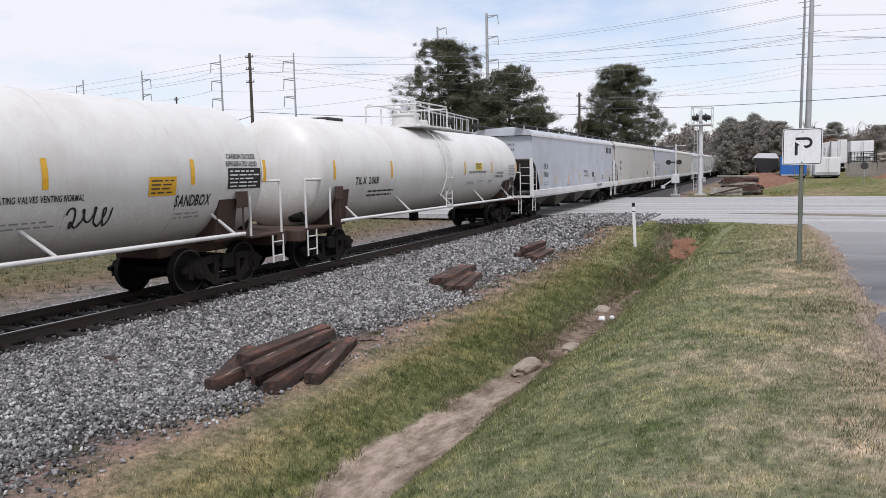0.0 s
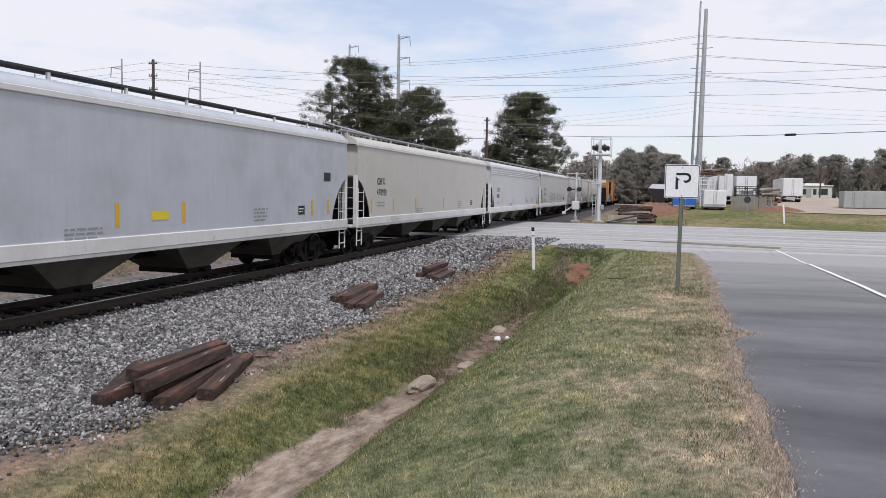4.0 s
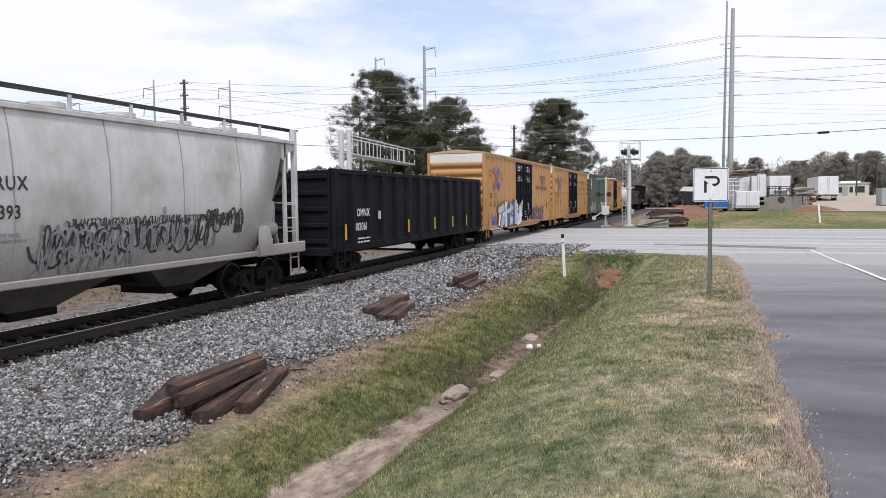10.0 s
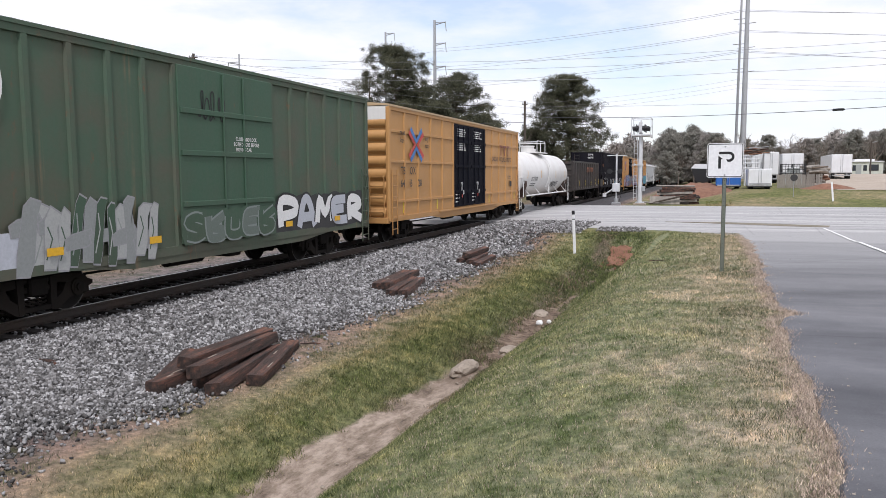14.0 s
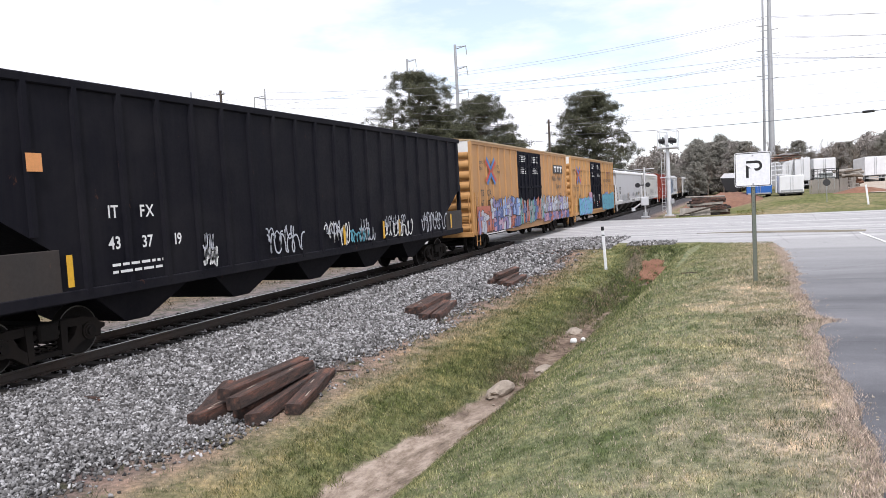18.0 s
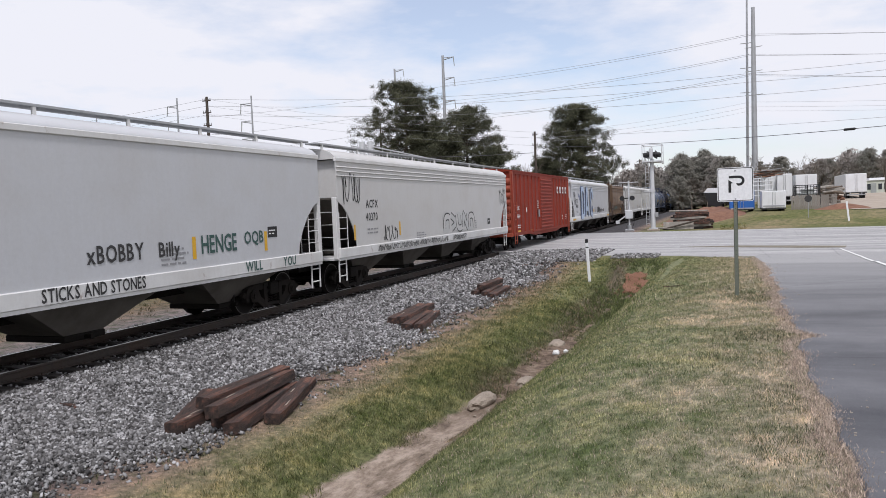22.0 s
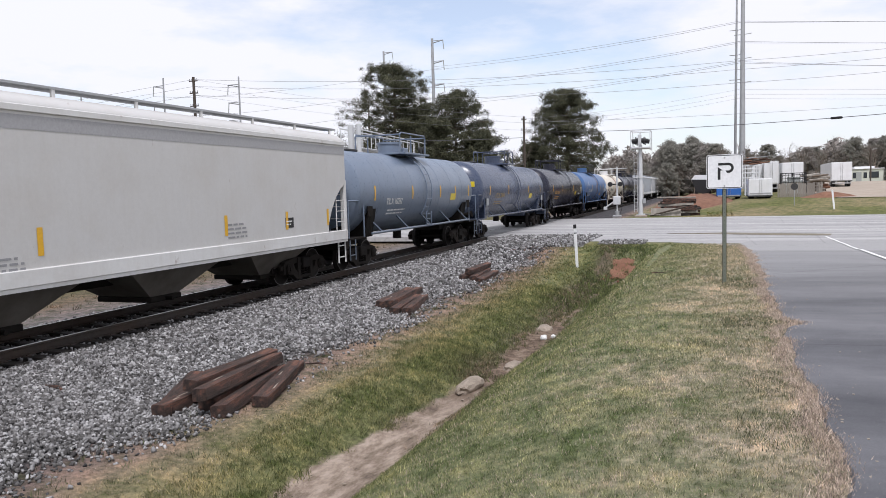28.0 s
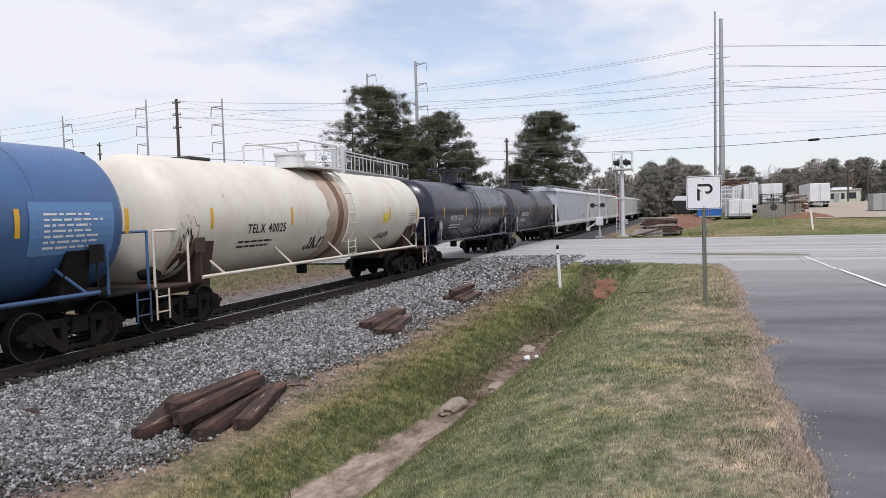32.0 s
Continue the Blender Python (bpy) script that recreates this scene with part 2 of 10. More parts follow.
def turf(name, gain, ground):
    m, n, l, b = nodes_of(name)
    o = n.new("ShaderNodeTexCoord").outputs["Object"]
    wob = noise_node(n, l, o, 0.8, 5)
    x, y = across(n, l, o, wob, 1.3)
    r = n.new("ShaderNodeValToRGB"); e = r.color_ramp.elements
    while len(e) < len(BANDS):
        e.new(0.5)
    for el, (p, c) in zip(e, BANDS):
        el.position, el.color = (p - LO) / (HI - LO), (c[0] * gain, c[1] * gain, c[2] * gain * 1.16, 1)
    l.new(x, r.inputs[0])
    c = r.outputs[0]
    # Beyond the crossing: worn grass and tan earth.
    far = ramp_node(n, l, noise_node(n, l, o, 0.12, 6), [(0.42, (0.105, 0.115, 0.042)), (0.56, (0.17, 0.152, 0.08)), (0.72, (0.27, 0.21, 0.14))])
    step = n.new("ShaderNodeMapRange"); step.inputs["From Min"].default_value, step.inputs["From Max"].default_value = 33, 36
    l.new(y, step.inputs["Value"])
    beside = n.new("ShaderNodeMapRange"); beside.inputs["From Min"].default_value, beside.inputs["From Max"].default_value = -6.6, -5.2
    sepx = n.new("ShaderNodeSeparateXYZ"); l.new(o, sepx.inputs[0]); l.new(sepx.outputs["X"], beside.inputs["Value"])
    c = mix_node(n, l, mix_node(n, l, 1.0, step.outputs[0], beside.outputs[0], "MULTIPLY"), c, far)
    # Straw-coloured dead patches, most of them high on the bank.
    sep2 = n.new("ShaderNodeSeparateXYZ"); l.new(o, sep2.inputs[0])
    high = n.new("ShaderNodeMapRange"); high.inputs["From Min"].default_value, high.inputs["From Max"].default_value = -2.4, 0.7
    high.inputs["To Min"].default_value, high.inputs["To Max"].default_value = -0.15, 0.085
    l.new(sep2.outputs["X"], high.inputs["Value"])
    dead = n.new("ShaderNodeMath"); dead.operation = "ADD"
    l.new(mix_node(n, l, 0.45, noise_node(n, l, o, 0.85, 4, 0.6), noise_node(n, l, o, 4.2, 5, 0.75)), dead.inputs[0]); l.new(high.outputs[0], dead.inputs[1])
    lawn = n.new("ShaderNodeMapRange"); lawn.inputs["From Min"].default_value, lawn.inputs["From Max"].default_value = -3.2, -2.6
    l.new(sep2.outputs["X"], lawn.inputs["Value"])
    near_ = n.new("ShaderNodeMapRange"); near_.inputs["From Min"].default_value, near_.inputs["From Max"].default_value = 36, 33
    l.new(sep2.outputs["Y"], near_.inputs["Value"])
    amount = mix_node(n, l, 1.0, ramp_node(n, l, dead.outputs[0], [(0.475, (0, 0, 0)), (0.63, (0.85, 0.85, 0.85))]), lawn.outputs[0], "MULTIPLY")
    amount = mix_node(n, l, 1.0, amount, near_.outputs[0], "MULTIPLY")
    c = mix_node(n, l, amount, c, (0.335 * gain, 0.29 * gain, 0.228 * gain))
    patch = noise_node(n, l, o, 2.3, 6, 0.7)
    c = mix_node(n, l, 0.9, c, ramp_node(n, l, patch, [(0.34, (0.38, 0.50, 0.30)), (0.5, (0.98, 0.98, 0.97)), (0.66, (1.55, 1.40, 1.32))]), "MULTIPLY")
    speck = noise_node(n, l, o, 11, 5, 0.75)
    c = mix_node(n, l, 0.85, c, ramp_node(n, l, speck, [(0.34, (0.5, 0.52, 0.48)), (0.5, (1, 1, 1)), (0.66, (1.6, 1.55, 1.5))]), "MULTIPLY")
    if not ground:
        g = n.new("ShaderNodeNewGeometry").outputs["Random Per Island"]
        c = mix_node(n, l, 1.0, c, ramp_node(n, l, g, [(0, (0.30, 0.38, 0.26)), (0.45, (0.95, 1.0, 0.8)), (0.75, (1.5, 1.42, 1.35)), (1, (2.8, 2.6, 2.55))]), "MULTIPLY")
        b.inputs["Roughness"].default_value = 0.75
    else:
        # Sand and clay washed bare along the ditch bed, wide at first, then pinched off.
        run_ = n.new("ShaderNodeMapRange"); run_.inputs["From Min"].default_value, run_.inputs["From Max"].default_value = 4.0, 30.0
        l.new(sep2.outputs["Y"], run_.inputs["Value"])
        bed = ramp_node(n, l, run_.outputs[0], [((q - 4) / 26, (-c_ / 5,) * 3) for q, c_ in BED])
        off = n.new("ShaderNodeMath"); off.operation = "MULTIPLY_ADD"; off.inputs[1].default_value = 5.0
        l.new(bed, off.inputs[0]); l.new(sep2.outputs["X"], off.inputs[2])
        dist = n.new("ShaderNodeMath"); dist.operation = "ABSOLUTE"; l.new(off.outputs[0], dist.inputs[0])
        width = ramp_node(n, l, run_.outputs[0], [((q - 4) / 26, (w_,) * 3) for q, w_ in ((4.2, 0.60), (9, 0.54), (11.5, 0.40), (13, 0.20), (14.5, 0.24), (16.5, 0.46), (19, 0.30), (21.5, 0.10), (23.5, 0.24), (25, 0.05), (28, 0.34), (29.6, 0.0))])
        wide = n.new("ShaderNodeMath"); wide.operation = "SUBTRACT"; wide.inputs[1].default_value = 0.29
        l.new(width, wide.inputs[0])
        rag = n.new("ShaderNodeMath"); rag.operation = "MULTIPLY_ADD"; rag.inputs[1].default_value = 0.60
        l.new(noise_node(n, l, o, 1.9, 6, 0.7), rag.inputs[0]); l.new(wide.outputs[0], rag.inputs[2])
        over = n.new("ShaderNodeMath"); over.operation = "SUBTRACT"; l.new(rag.outputs[0], over.inputs[0]); l.new(dist.outputs[0], over.inputs[1])
        bare_ = ramp_node(n, l, over.outputs[0], [(0.0, (0, 0, 0)), (0.10, (1, 1, 1))])
        sand = ramp_node(n, l, noise_node(n, l, stretched(n, l, o, (1, 0.45, 1)), 3.2, 8, 0.75), [(0.34, (0.10, 0.075, 0.057)), (0.46, (0.23, 0.18, 0.14)), (0.60, (0.40, 0.325, 0.265))])
        earth = ramp_node(n, l, noise_node(n, l, o, 4.5, 8, 0.75), [(0.34, (0.055, 0.038, 0.028)), (0.48, (0.15, 0.108, 0.08)), (0.66, (0.29, 0.225, 0.175))])
        up = n.new("ShaderNodeMapRange"); up.inputs["From Min"].default_value, up.inputs["From Max"].default_value = 10.5, 13.5
        l.new(sep2.outputs["Y"], up.inputs["Value"])
        c = mix_node(n, l, bare_, c, mix_node(n, l, up.outputs[0], sand, earth))
        b.inputs["Roughness"].default_value = 0.95
        bump_node(n, l, b, noise_node(n, l, o, 16, 6, 0.75), 0.7, 0.05)
    b.inputs["Specular IOR Level"].default_value = 0.15
    l.new(c, b.inputs["Base Color"])
    return m


def asphalt(name, base, wear, streaks, fade=None):
    m, n, l, b = nodes_of(name)
    o = n.new("ShaderNodeTexCoord").outputs["Object"]
    grit = noise_node(n, l, o, 90, 4, 0.8)
    worn = noise_node(n, l, stretched(n, l, o, streaks), 0.7, 6, 0.6)
    c = ramp_node(n, l, worn, [(0.32, base), (0.68, wear)])
    blot = noise_node(n, l, o, 2.2, 6, 0.7)
    c = mix_node(n, l, 0.6, c, ramp_node(n, l, blot, [(0.32, (0.72, 0.72, 0.74)), (0.6, (1.05, 1.05, 1.05))]), "MULTIPLY")
    if fade:
        sep = n.new("ShaderNodeSeparateXYZ"); l.new(o, sep.inputs[0])
        add = n.new("ShaderNodeMath"); add.operation = "MULTIPLY_ADD"; add.inputs[1].default_value = 9.0
        l.new(worn, add.inputs[0]); l.new(sep.outputs["Y"], add.inputs[2])
        rng = n.new("ShaderNodeMapRange"); rng.inputs["From Min"].default_value, rng.inputs["From Max"].default_value = 9 + 4.5, 29 + 4.5
        l.new(add.outputs[0], rng.inputs["Value"])
        c = mix_node(n, l, rng.outputs[0], c, fade)
    c = mix_node(n, l, 0.55, c, ramp_node(n, l, grit, [(0.3, (0.55, 0.55, 0.55)), (0.7, (1.2, 1.2, 1.2))]), "MULTIPLY")
    crack = n.new("ShaderNodeTexVoronoi"); crack.feature = "DISTANCE_TO_EDGE"; crack.inputs["Scale"].default_value = 0.23
    l.new(mix_node(n, l, 0.12, o, noise_node(n, l, o, 1.5, 4)), crack.inputs["Vector"])
    line = ramp_node(n, l, crack.outputs["Distance"], [(0.0, (0.45, 0.45, 0.45)), (0.006, (1, 1, 1))])
    l.new(mix_node(n, l, 0.45, c, line, "MULTIPLY"), b.inputs["Base Color"])
    b.inputs["Roughness"].default_value = 0.8
    b.inputs["Specular IOR Level"].default_value = 0.3
    bump_node(n, l, b, grit, 0.25, 0.01)
    return m


TURF = turf("turf", 1.0, True)
BLADES = turf("grass_blades", 1.0, False)
STONE = grained("ballast_stone", [(0.32, (0.112, 0.110, 0.110)), (0.62, (0.308, 0.305, 0.306))], 3.4, 0.85, 0.3, vary=[(0, (0.16, 0.15, 0.145)), (0.4, (0.62, 0.605, 0.59)), (0.75, (1.22, 1.21, 1.20)), (1, (2.1, 2.1, 2.1))])
ROAD = asphalt("old_asphalt", (0.24, 0.237, 0.237), (0.48, 0.473, 0.465), (0.05, 1.5, 1))
LANE = asphalt("new_asphalt", (0.068, 0.069, 0.077), (0.165, 0.165, 0.176), (0.16, 0.9, 1), (0.31, 0.307, 0.305))
WHITE_LINE = plain("road_paint", (0.75, 0.75, 0.73), 0.7)
STEEL = paint("rail_steel", (0.055, 0.045, 0.04), (0.09, 0.05, 0.03), 0.6, 0.55, 0.4)
SHINE = plain("worn_rail_head", (0.35, 0.34, 0.33), 0.3, 0.9)
CREOSOTE = grained("creosoted_wood", [(0.30, (0.014, 0.010, 0.009)), (0.44, (0.058, 0.036, 0.029)), (0.55, (0.105, 0.056, 0.042)), (0.64, (0.21, 0.090, 0.058)), (0.78, (0.31, 0.19, 0.14))], 1.5, 0.85, 1.0, (6, 0.9, 6), 0.04)
SPLINTER = grained("fresh_split_wood", [(0.3, (0.30, 0.24, 0.19)), (0.7, (0.48, 0.41, 0.34))], 4, 0.85, 0.3)
TIE_OLD = grained("old_tie_wood", [(0.3, (0.012, 0.010, 0.009)), (0.7, (0.04, 0.033, 0.028))], 2.5, 0.9, 0.5)
ROCK = grained("pale_rock", [(0.3, (0.24, 0.195, 0.15)), (0.7, (0.38, 0.32, 0.26))], 3, 0.9, 0.6)
WHITE_ROCK = plain("white_rock", (0.7, 0.7, 0.68), 0.8)
RED_EARTH = grained("red_earth", [(0.3, (0.15, 0.07, 0.042)), (0.7, (0.27, 0.135, 0.085))], 2.5, 0.95, 0.6)
GALV = paint("galvanised_steel", (0.42, 0.43, 0.44), (0.25, 0.24, 0.23), 0.4, 0.45, 0.7)
ALU = paint("aluminium_paint", (0.62, 0.63, 0.64), (0.3, 0.29, 0.28), 0.35, 0.4, 0.4)
SIGN_WHITE = plain("sign_white", (0.80, 0.81, 0.82), 0.45)
BLACK = plain("black_paint", (0.009, 0.009, 0.010), 0.6)
SOFT_BLACK = plain("faded_black", (0.038, 0.037, 0.038), 0.75)
GREY_INK = plain("grey_ink", (0.28, 0.28, 0.29), 0.7)
WHITE = plain("white_paint", (0.74, 0.74, 0.73), 0.55)
YELLOW = plain("yellow_reflector", (0.72, 0.40, 0.02), 0.4)
LEMON = plain("yellow_sticker", (0.75, 0.58, 0.03), 0.45)
RED = plain("red_paint", (0.5, 0.04, 0.03), 0.5)
BLUE = plain("blue_paint", (0.03, 0.09, 0.35), 0.5)
CYAN = plain("cyan_spray", (0.10, 0.38, 0.48), 0.5)
PINK = plain("pink_spray", (0.45, 0.24, 0.33), 0.5)
LILAC = plain("lilac_spray", (0.24, 0.21, 0.40), 0.5)
SALMON = plain("orange_red_spray", (0.42, 0.11, 0.06), 0.5)
SILVER = plain("silver_spray", (0.46, 0.48, 0.53), 0.45)
TEAL = plain("teal_spray", (0.10, 0.28, 0.27), 0.55)
SKYBLUE = plain("blue_spray", (0.20, 0.33, 0.62), 0.5)
DEEPBLUE = plain("dark_blue_spray", (0.05, 0.09, 0.26), 0.5)
RUST_RED = plain("faded_red_letters", (0.20, 0.060, 0.028), 0.6)
GEAR = paint("running_gear", (0.010, 0.009, 0.0085), (0.024, 0.018, 0.014), 0.6, 0.8, 0.0, 0.4, gloss=0.15)
FRAME_DUST = paint("dusty_cast_steel", (0.014, 0.012, 0.011), (0.032, 0.024, 0.019), 0.6, 0.85, 0.0, 0.4, gloss=0.15)
WHEEL = paint("wheel_steel", (0.009, 0.0075, 0.007), (0.018, 0.013, 0.011), 0.5, 0.7, 0.0, gloss=0.2)
TREAD = plain("wheel_rim_bright", (0.12, 0.115, 0.11), 0.4, 0.8)
BARK = grained("bark", [(0.3, (0.10, 0.075, 0.055)), (0.7, (0.19, 0.15, 0.115))], 6, 0.95, 0.5, (1, 1, 0.3))
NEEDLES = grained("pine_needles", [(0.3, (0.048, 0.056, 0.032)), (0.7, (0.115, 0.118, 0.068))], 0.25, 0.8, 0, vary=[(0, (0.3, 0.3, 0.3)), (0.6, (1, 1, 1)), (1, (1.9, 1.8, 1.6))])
# Distant needles and wood are paler: haze is put into their colour.
NEEDLES_HAZE = grained("haze_paled_needles", [(0.3, (0.185, 0.187, 0.158)), (0.7, (0.325, 0.30, 0.26))], 0.1, 0.85, 0, vary=0.18)
WOOD_HAZE = grained("haze_paled_bare_wood", [(0.3, (0.245, 0.225, 0.205)), (0.7, (0.36, 0.325, 0.295))], 0.06, 0.9, 0, vary=0.25)
STRAW = grained("dead_straw", [(0.3, (0.40, 0.31, 0.25)), (0.7, (0.56, 0.46, 0.375))], 3, 0.85, 0, vary=0.6)
TWIGS = grained("bare_twigs", [(0.3, (0.12, 0.095, 0.075)), (0.7, (0.22, 0.18, 0.15))], 0.3, 0.9, 0, vary=0.4)
POLE_WOOD = grained("pole_wood", [(0.3, (0.05, 0.038, 0.03)), (0.7, (0.10, 0.08, 0.065))], 3, 0.9, 0.3, (6, 6, 0.5))
CABLE = plain("cable", (0.09, 0.09, 0.10), 0.6)
BARE_WIRE = plain("bare_aluminium_wire", (0.22, 0.22, 0.23), 0.5)
WEED = grained("dark_weeds", [(0.3, (0.060, 0.082, 0.024)), (0.7, (0.120, 0.150, 0.048))], 1.2, 0.8, 0, vary=[(0, (0.35, 0.38, 0.35)), (0.6, (1, 1, 1)), (1, (2.0, 1.9, 1.6))])
CLOVER = grained("clover", [(0.3, (0.055, 0.068, 0.028)), (0.7, (0.11, 0.125, 0.055))], 1.5, 0.8, 0, vary=[(0, (0.35, 0.38, 0.35)), (0.6, (1, 1, 1)), (1, (2.0, 1.9, 1.8))])
PLANK = grained("grey_plank", [(0.3, (0.20, 0.18, 0.155)), (0.7, (0.36, 0.33, 0.29))], 3, 0.9, 0.4, (1, 1, 0.3))
BRICK = grained("brick_wall", [(0.3, (0.030, 0.022, 0.020)), (0.7, (0.055, 0.040, 0.036))], 1.5, 0.9, 0.3)
GLASS = plain("dark_glass", (0.02, 0.025, 0.03), 0.08)

# ---- letters of the built-in font, one by one ----
GLYPHS = {}
letters_made = []
for ch in "ABCDEFGHIJKLMNOPQRSTUVWXYZabcdefghijklmnopqrstuvwxyz0123456789":
    c = bpy.data.curves.new("letter", "FONT")
    c.body, c.size, c.resolution_u, c.fill_mode = ch, 1.0, 2, "FRONT"
    c.offset = 0.018
    letters_made.append((ch, new("letter", c)))
graph = bpy.context.evaluated_depsgraph_get()
for ch, ob in letters_made:
    me = bpy.data.meshes.new_from_object(ob.evaluated_get(graph))
    xs_ = [v.co.x for v in me.vertices]
    GLYPHS[ch] = ([(v.co.x - min(xs_), v.co.y) for v in me.vertices], [tuple(q.vertices) for q in me.polygons], max(xs_) - min(xs_))
    bpy.data.meshes.remove(me)
for ch, ob in letters_made:
    c = ob.data
    bpy.data.objects.remove(ob)
    bpy.data.curves.remove(c)

# ---- building blocks ----
class Shape:
    """A mesh in the making."""

    def __init__(self):
        self.v, self.f, self.m, self.soft = [], [], [], []

    def add(self, verts, faces, m=0, soft=False):
        k = len(self.v)
        self.v += [tuple(p) for p in verts]
        self.f += [tuple(i + k for i in f) for f in faces]
        self.m += [m] * len(faces)
        self.soft += [soft] * len(faces)
        return self

    def box(self, lo, hi, m=0, b=0.0):
        """A box, its edges cut by b."""
        (x0, y0, z0), (x1, y1, z1) = lo, hi
        if not b:
            v = [(x, y, z) for z in (z0, z1) for y in (y0, y1) for x in (x0, x1)]
            return self.add(v, [(0, 2, 3, 1), (4, 5, 7, 6), (0, 1, 5, 4), (2, 6, 7, 3), (0, 4, 6, 2), (1, 3, 7, 5)], m)
        v, at = [], {}
        for i, x in enumerate((x0, x1)):
            for j, y in enumerate((y0, y1)):
                for k, z in enumerate((z0, z1)):
                    ix, iy, iz = x + b * (1 - 2 * i), y + b * (1 - 2 * j), z + b * (1 - 2 * k)
                    for a, p in enumerate(((x, iy, iz), (ix, y, iz), (ix, iy, z))):
                        at[i, j, k, a] = len(v)
                        v.append(p)
        f = []
        for s in (0, 1):
            q = [at[s, 0, 0, 0], at[s, 1, 0, 0], at[s, 1, 1, 0], at[s, 0, 1, 0]]
            f.append(q if s else q[::-1])
            q = [at[0, s, 0, 1], at[0, s, 1, 1], at[1, s, 1, 1], at[1, s, 0, 1]]
            f.append(q if s else q[::-1])
            q = [at[0, 0, s, 2], at[1, 0, s, 2], at[1, 1, s, 2], at[0, 1, s, 2]]
            f.append(q if s else q[::-1])
        for i in (0, 1):
            for j in (0, 1):
                f.append([at[i, j, 0, 0], at[i, j, 1, 0], at[i, j, 1, 1], at[i, j, 0, 1]])
                f.append([at[i, 0, j, 0], at[i, 1, j, 0], at[i, 1, j, 2], at[i, 0, j, 2]])
                f.append([at[0, i, j, 1], at[1, i, j, 1], at[1, i, j, 2], at[0, i, j, 2]])
                for k in (0, 1):
                    f.append([at[i, j, k, a] for a in range(3)])
        return self.add(v, f, m)

    def cyl(self, p, q, r, seg=10, m=0, r2=None, cap=True):
        p, q = Vector(p), Vector(q)
        d = (q - p).normalized()
        a = d.orthogonal().normalized()
        c = d.cross(a)
        r2 = r if r2 is None else r2
        ring = [(math.cos(2 * math.pi * i / seg), math.sin(2 * math.pi * i / seg)) for i in range(seg)]
        v = [p + r * (u * a + w * c) for u, w in ring] + [q + r2 * (u * a + w * c) for u, w in ring]
        self.add(v, [(i, (i + 1) % seg, seg + (i + 1) % seg, seg + i) for i in range(seg)], m, True)
        if cap:
            self.add(v, [tuple(range(seg))[::-1], tuple(range(seg, 2 * seg))], m)
        return self

    def tube(self, pts, r, seg=6, m=0):
        for p, q in zip(pts, pts[1:]):
            self.cyl(p, q, r, seg, m)
        return self

    def prism(self, poly, axis, a, b, m=0):
        """A closed outline, drawn in the two other axes, pulled from a to b along axis."""
        def at(u, w, k):
            p = [u, w]
            p.insert("xyz".index(axis), k)
            return p
        n = len(poly)
        v = [at(u, w, a) for u, w in poly] + [at(u, w, b) for u, w in poly]
        return self.add(v, [tuple(range(n)), tuple(range(n, 2 * n))] + [(i, (i + 1) % n, n + (i + 1) % n, n + i) for i in range(n)], m)

    def loft(self, rings, m=0, soft=True, caps=True, closed=True):
        n = len(rings[0])
        v = [p for r in rings for p in r]
        f = []
        for j in range(len(rings) - 1):
            for i in range(n if closed else n - 1):
                f.append((j * n + i, j * n + (i + 1) % n, (j + 1) * n + (i + 1) % n, (j + 1) * n + i))
        self.add(v, f, m, soft)
        if caps:
            self.add(v, [tuple(range(n))[::-1], tuple(range((len(rings) - 1) * n, len(rings) * n))], m)
        return self

    def mesh(self, name, mats):
        me = bpy.data.meshes.new(name)
        me.from_pydata(self.v, [], self.f)
        for x in mats if isinstance(mats, (list, tuple)) else [mats]:
            me.materials.append(x)
        me.polygons.foreach_set("material_index", self.m)
        me.polygons.foreach_set("use_smooth", self.soft)
        bm = bmesh.new()
        bm.from_mesh(me)
        bmesh.ops.recalc_face_normals(bm, faces=bm.faces)
        bm.to_mesh(me)
        bm.free()
        return me


def part(name, shape, mats, parent=None, label=""):
    """Links a shape, or a mesh that others share, as one object under its thing."""
    ob = new(name, shape.mesh(name, mats) if isinstance(shape, Shape) else shape)
    if parent is not None:
        ob.parent = parent
    return tagged(ob, label)


def thing(name, label, category, at=None, group="", kind=""):
    ob = new(name)
    if at is not None:
        ob.matrix_basis = at if isinstance(at, Matrix) else pose(*at)
    return tagged(ob, label, category, group, kind)


def fast_mesh(name, v, tris, mat):
    """A mesh of triangles from arrays."""
    me = bpy.data.meshes.new(name)
    me.vertices.add(len(v))
    me.vertices.foreach_set("co", np.asarray(v, np.float32).ravel())
    me.loops.add(tris.size)
    me.loops.foreach_set("vertex_index", tris.ravel().astype(np.int32))
    me.polygons.add(len(tris))
    me.polygons.foreach_set("loop_start", np.arange(0, tris.size, 3, dtype=np.int32))
    me.update(calc_edges=True)
    me.materials.append(mat)
    return me


# ---- the ground ----
PROFILE = [(-400, 0.3), (-60, -0.2), (-20, -0.35), (-14.6, -0.42), (-13.6, -0.24), (-10.85, -0.24), (-10.3, -0.27), (-7.1, -0.52), (-5.6, -0.55), (-4.9, -0.62),
           (-4.3, -0.86), (-3.9, -0.95), (-3.45, -0.95), (-3.0, -0.72), (-1.7, 0.40), (-1.2, 0.58), (-0.4, 0.69), (0.8, 0.76), (2.5, 0.80), (8, 0.80), (400, 0.8)]
PX, PZ = np.array([p[0] for p in PROFILE]), np.array([p[1] for p in PROFILE])


def ease(a, b, x):
    u = np.clip((x - a) / (b - a), 0, 1)
    return u * u * (3 - 2 * u)


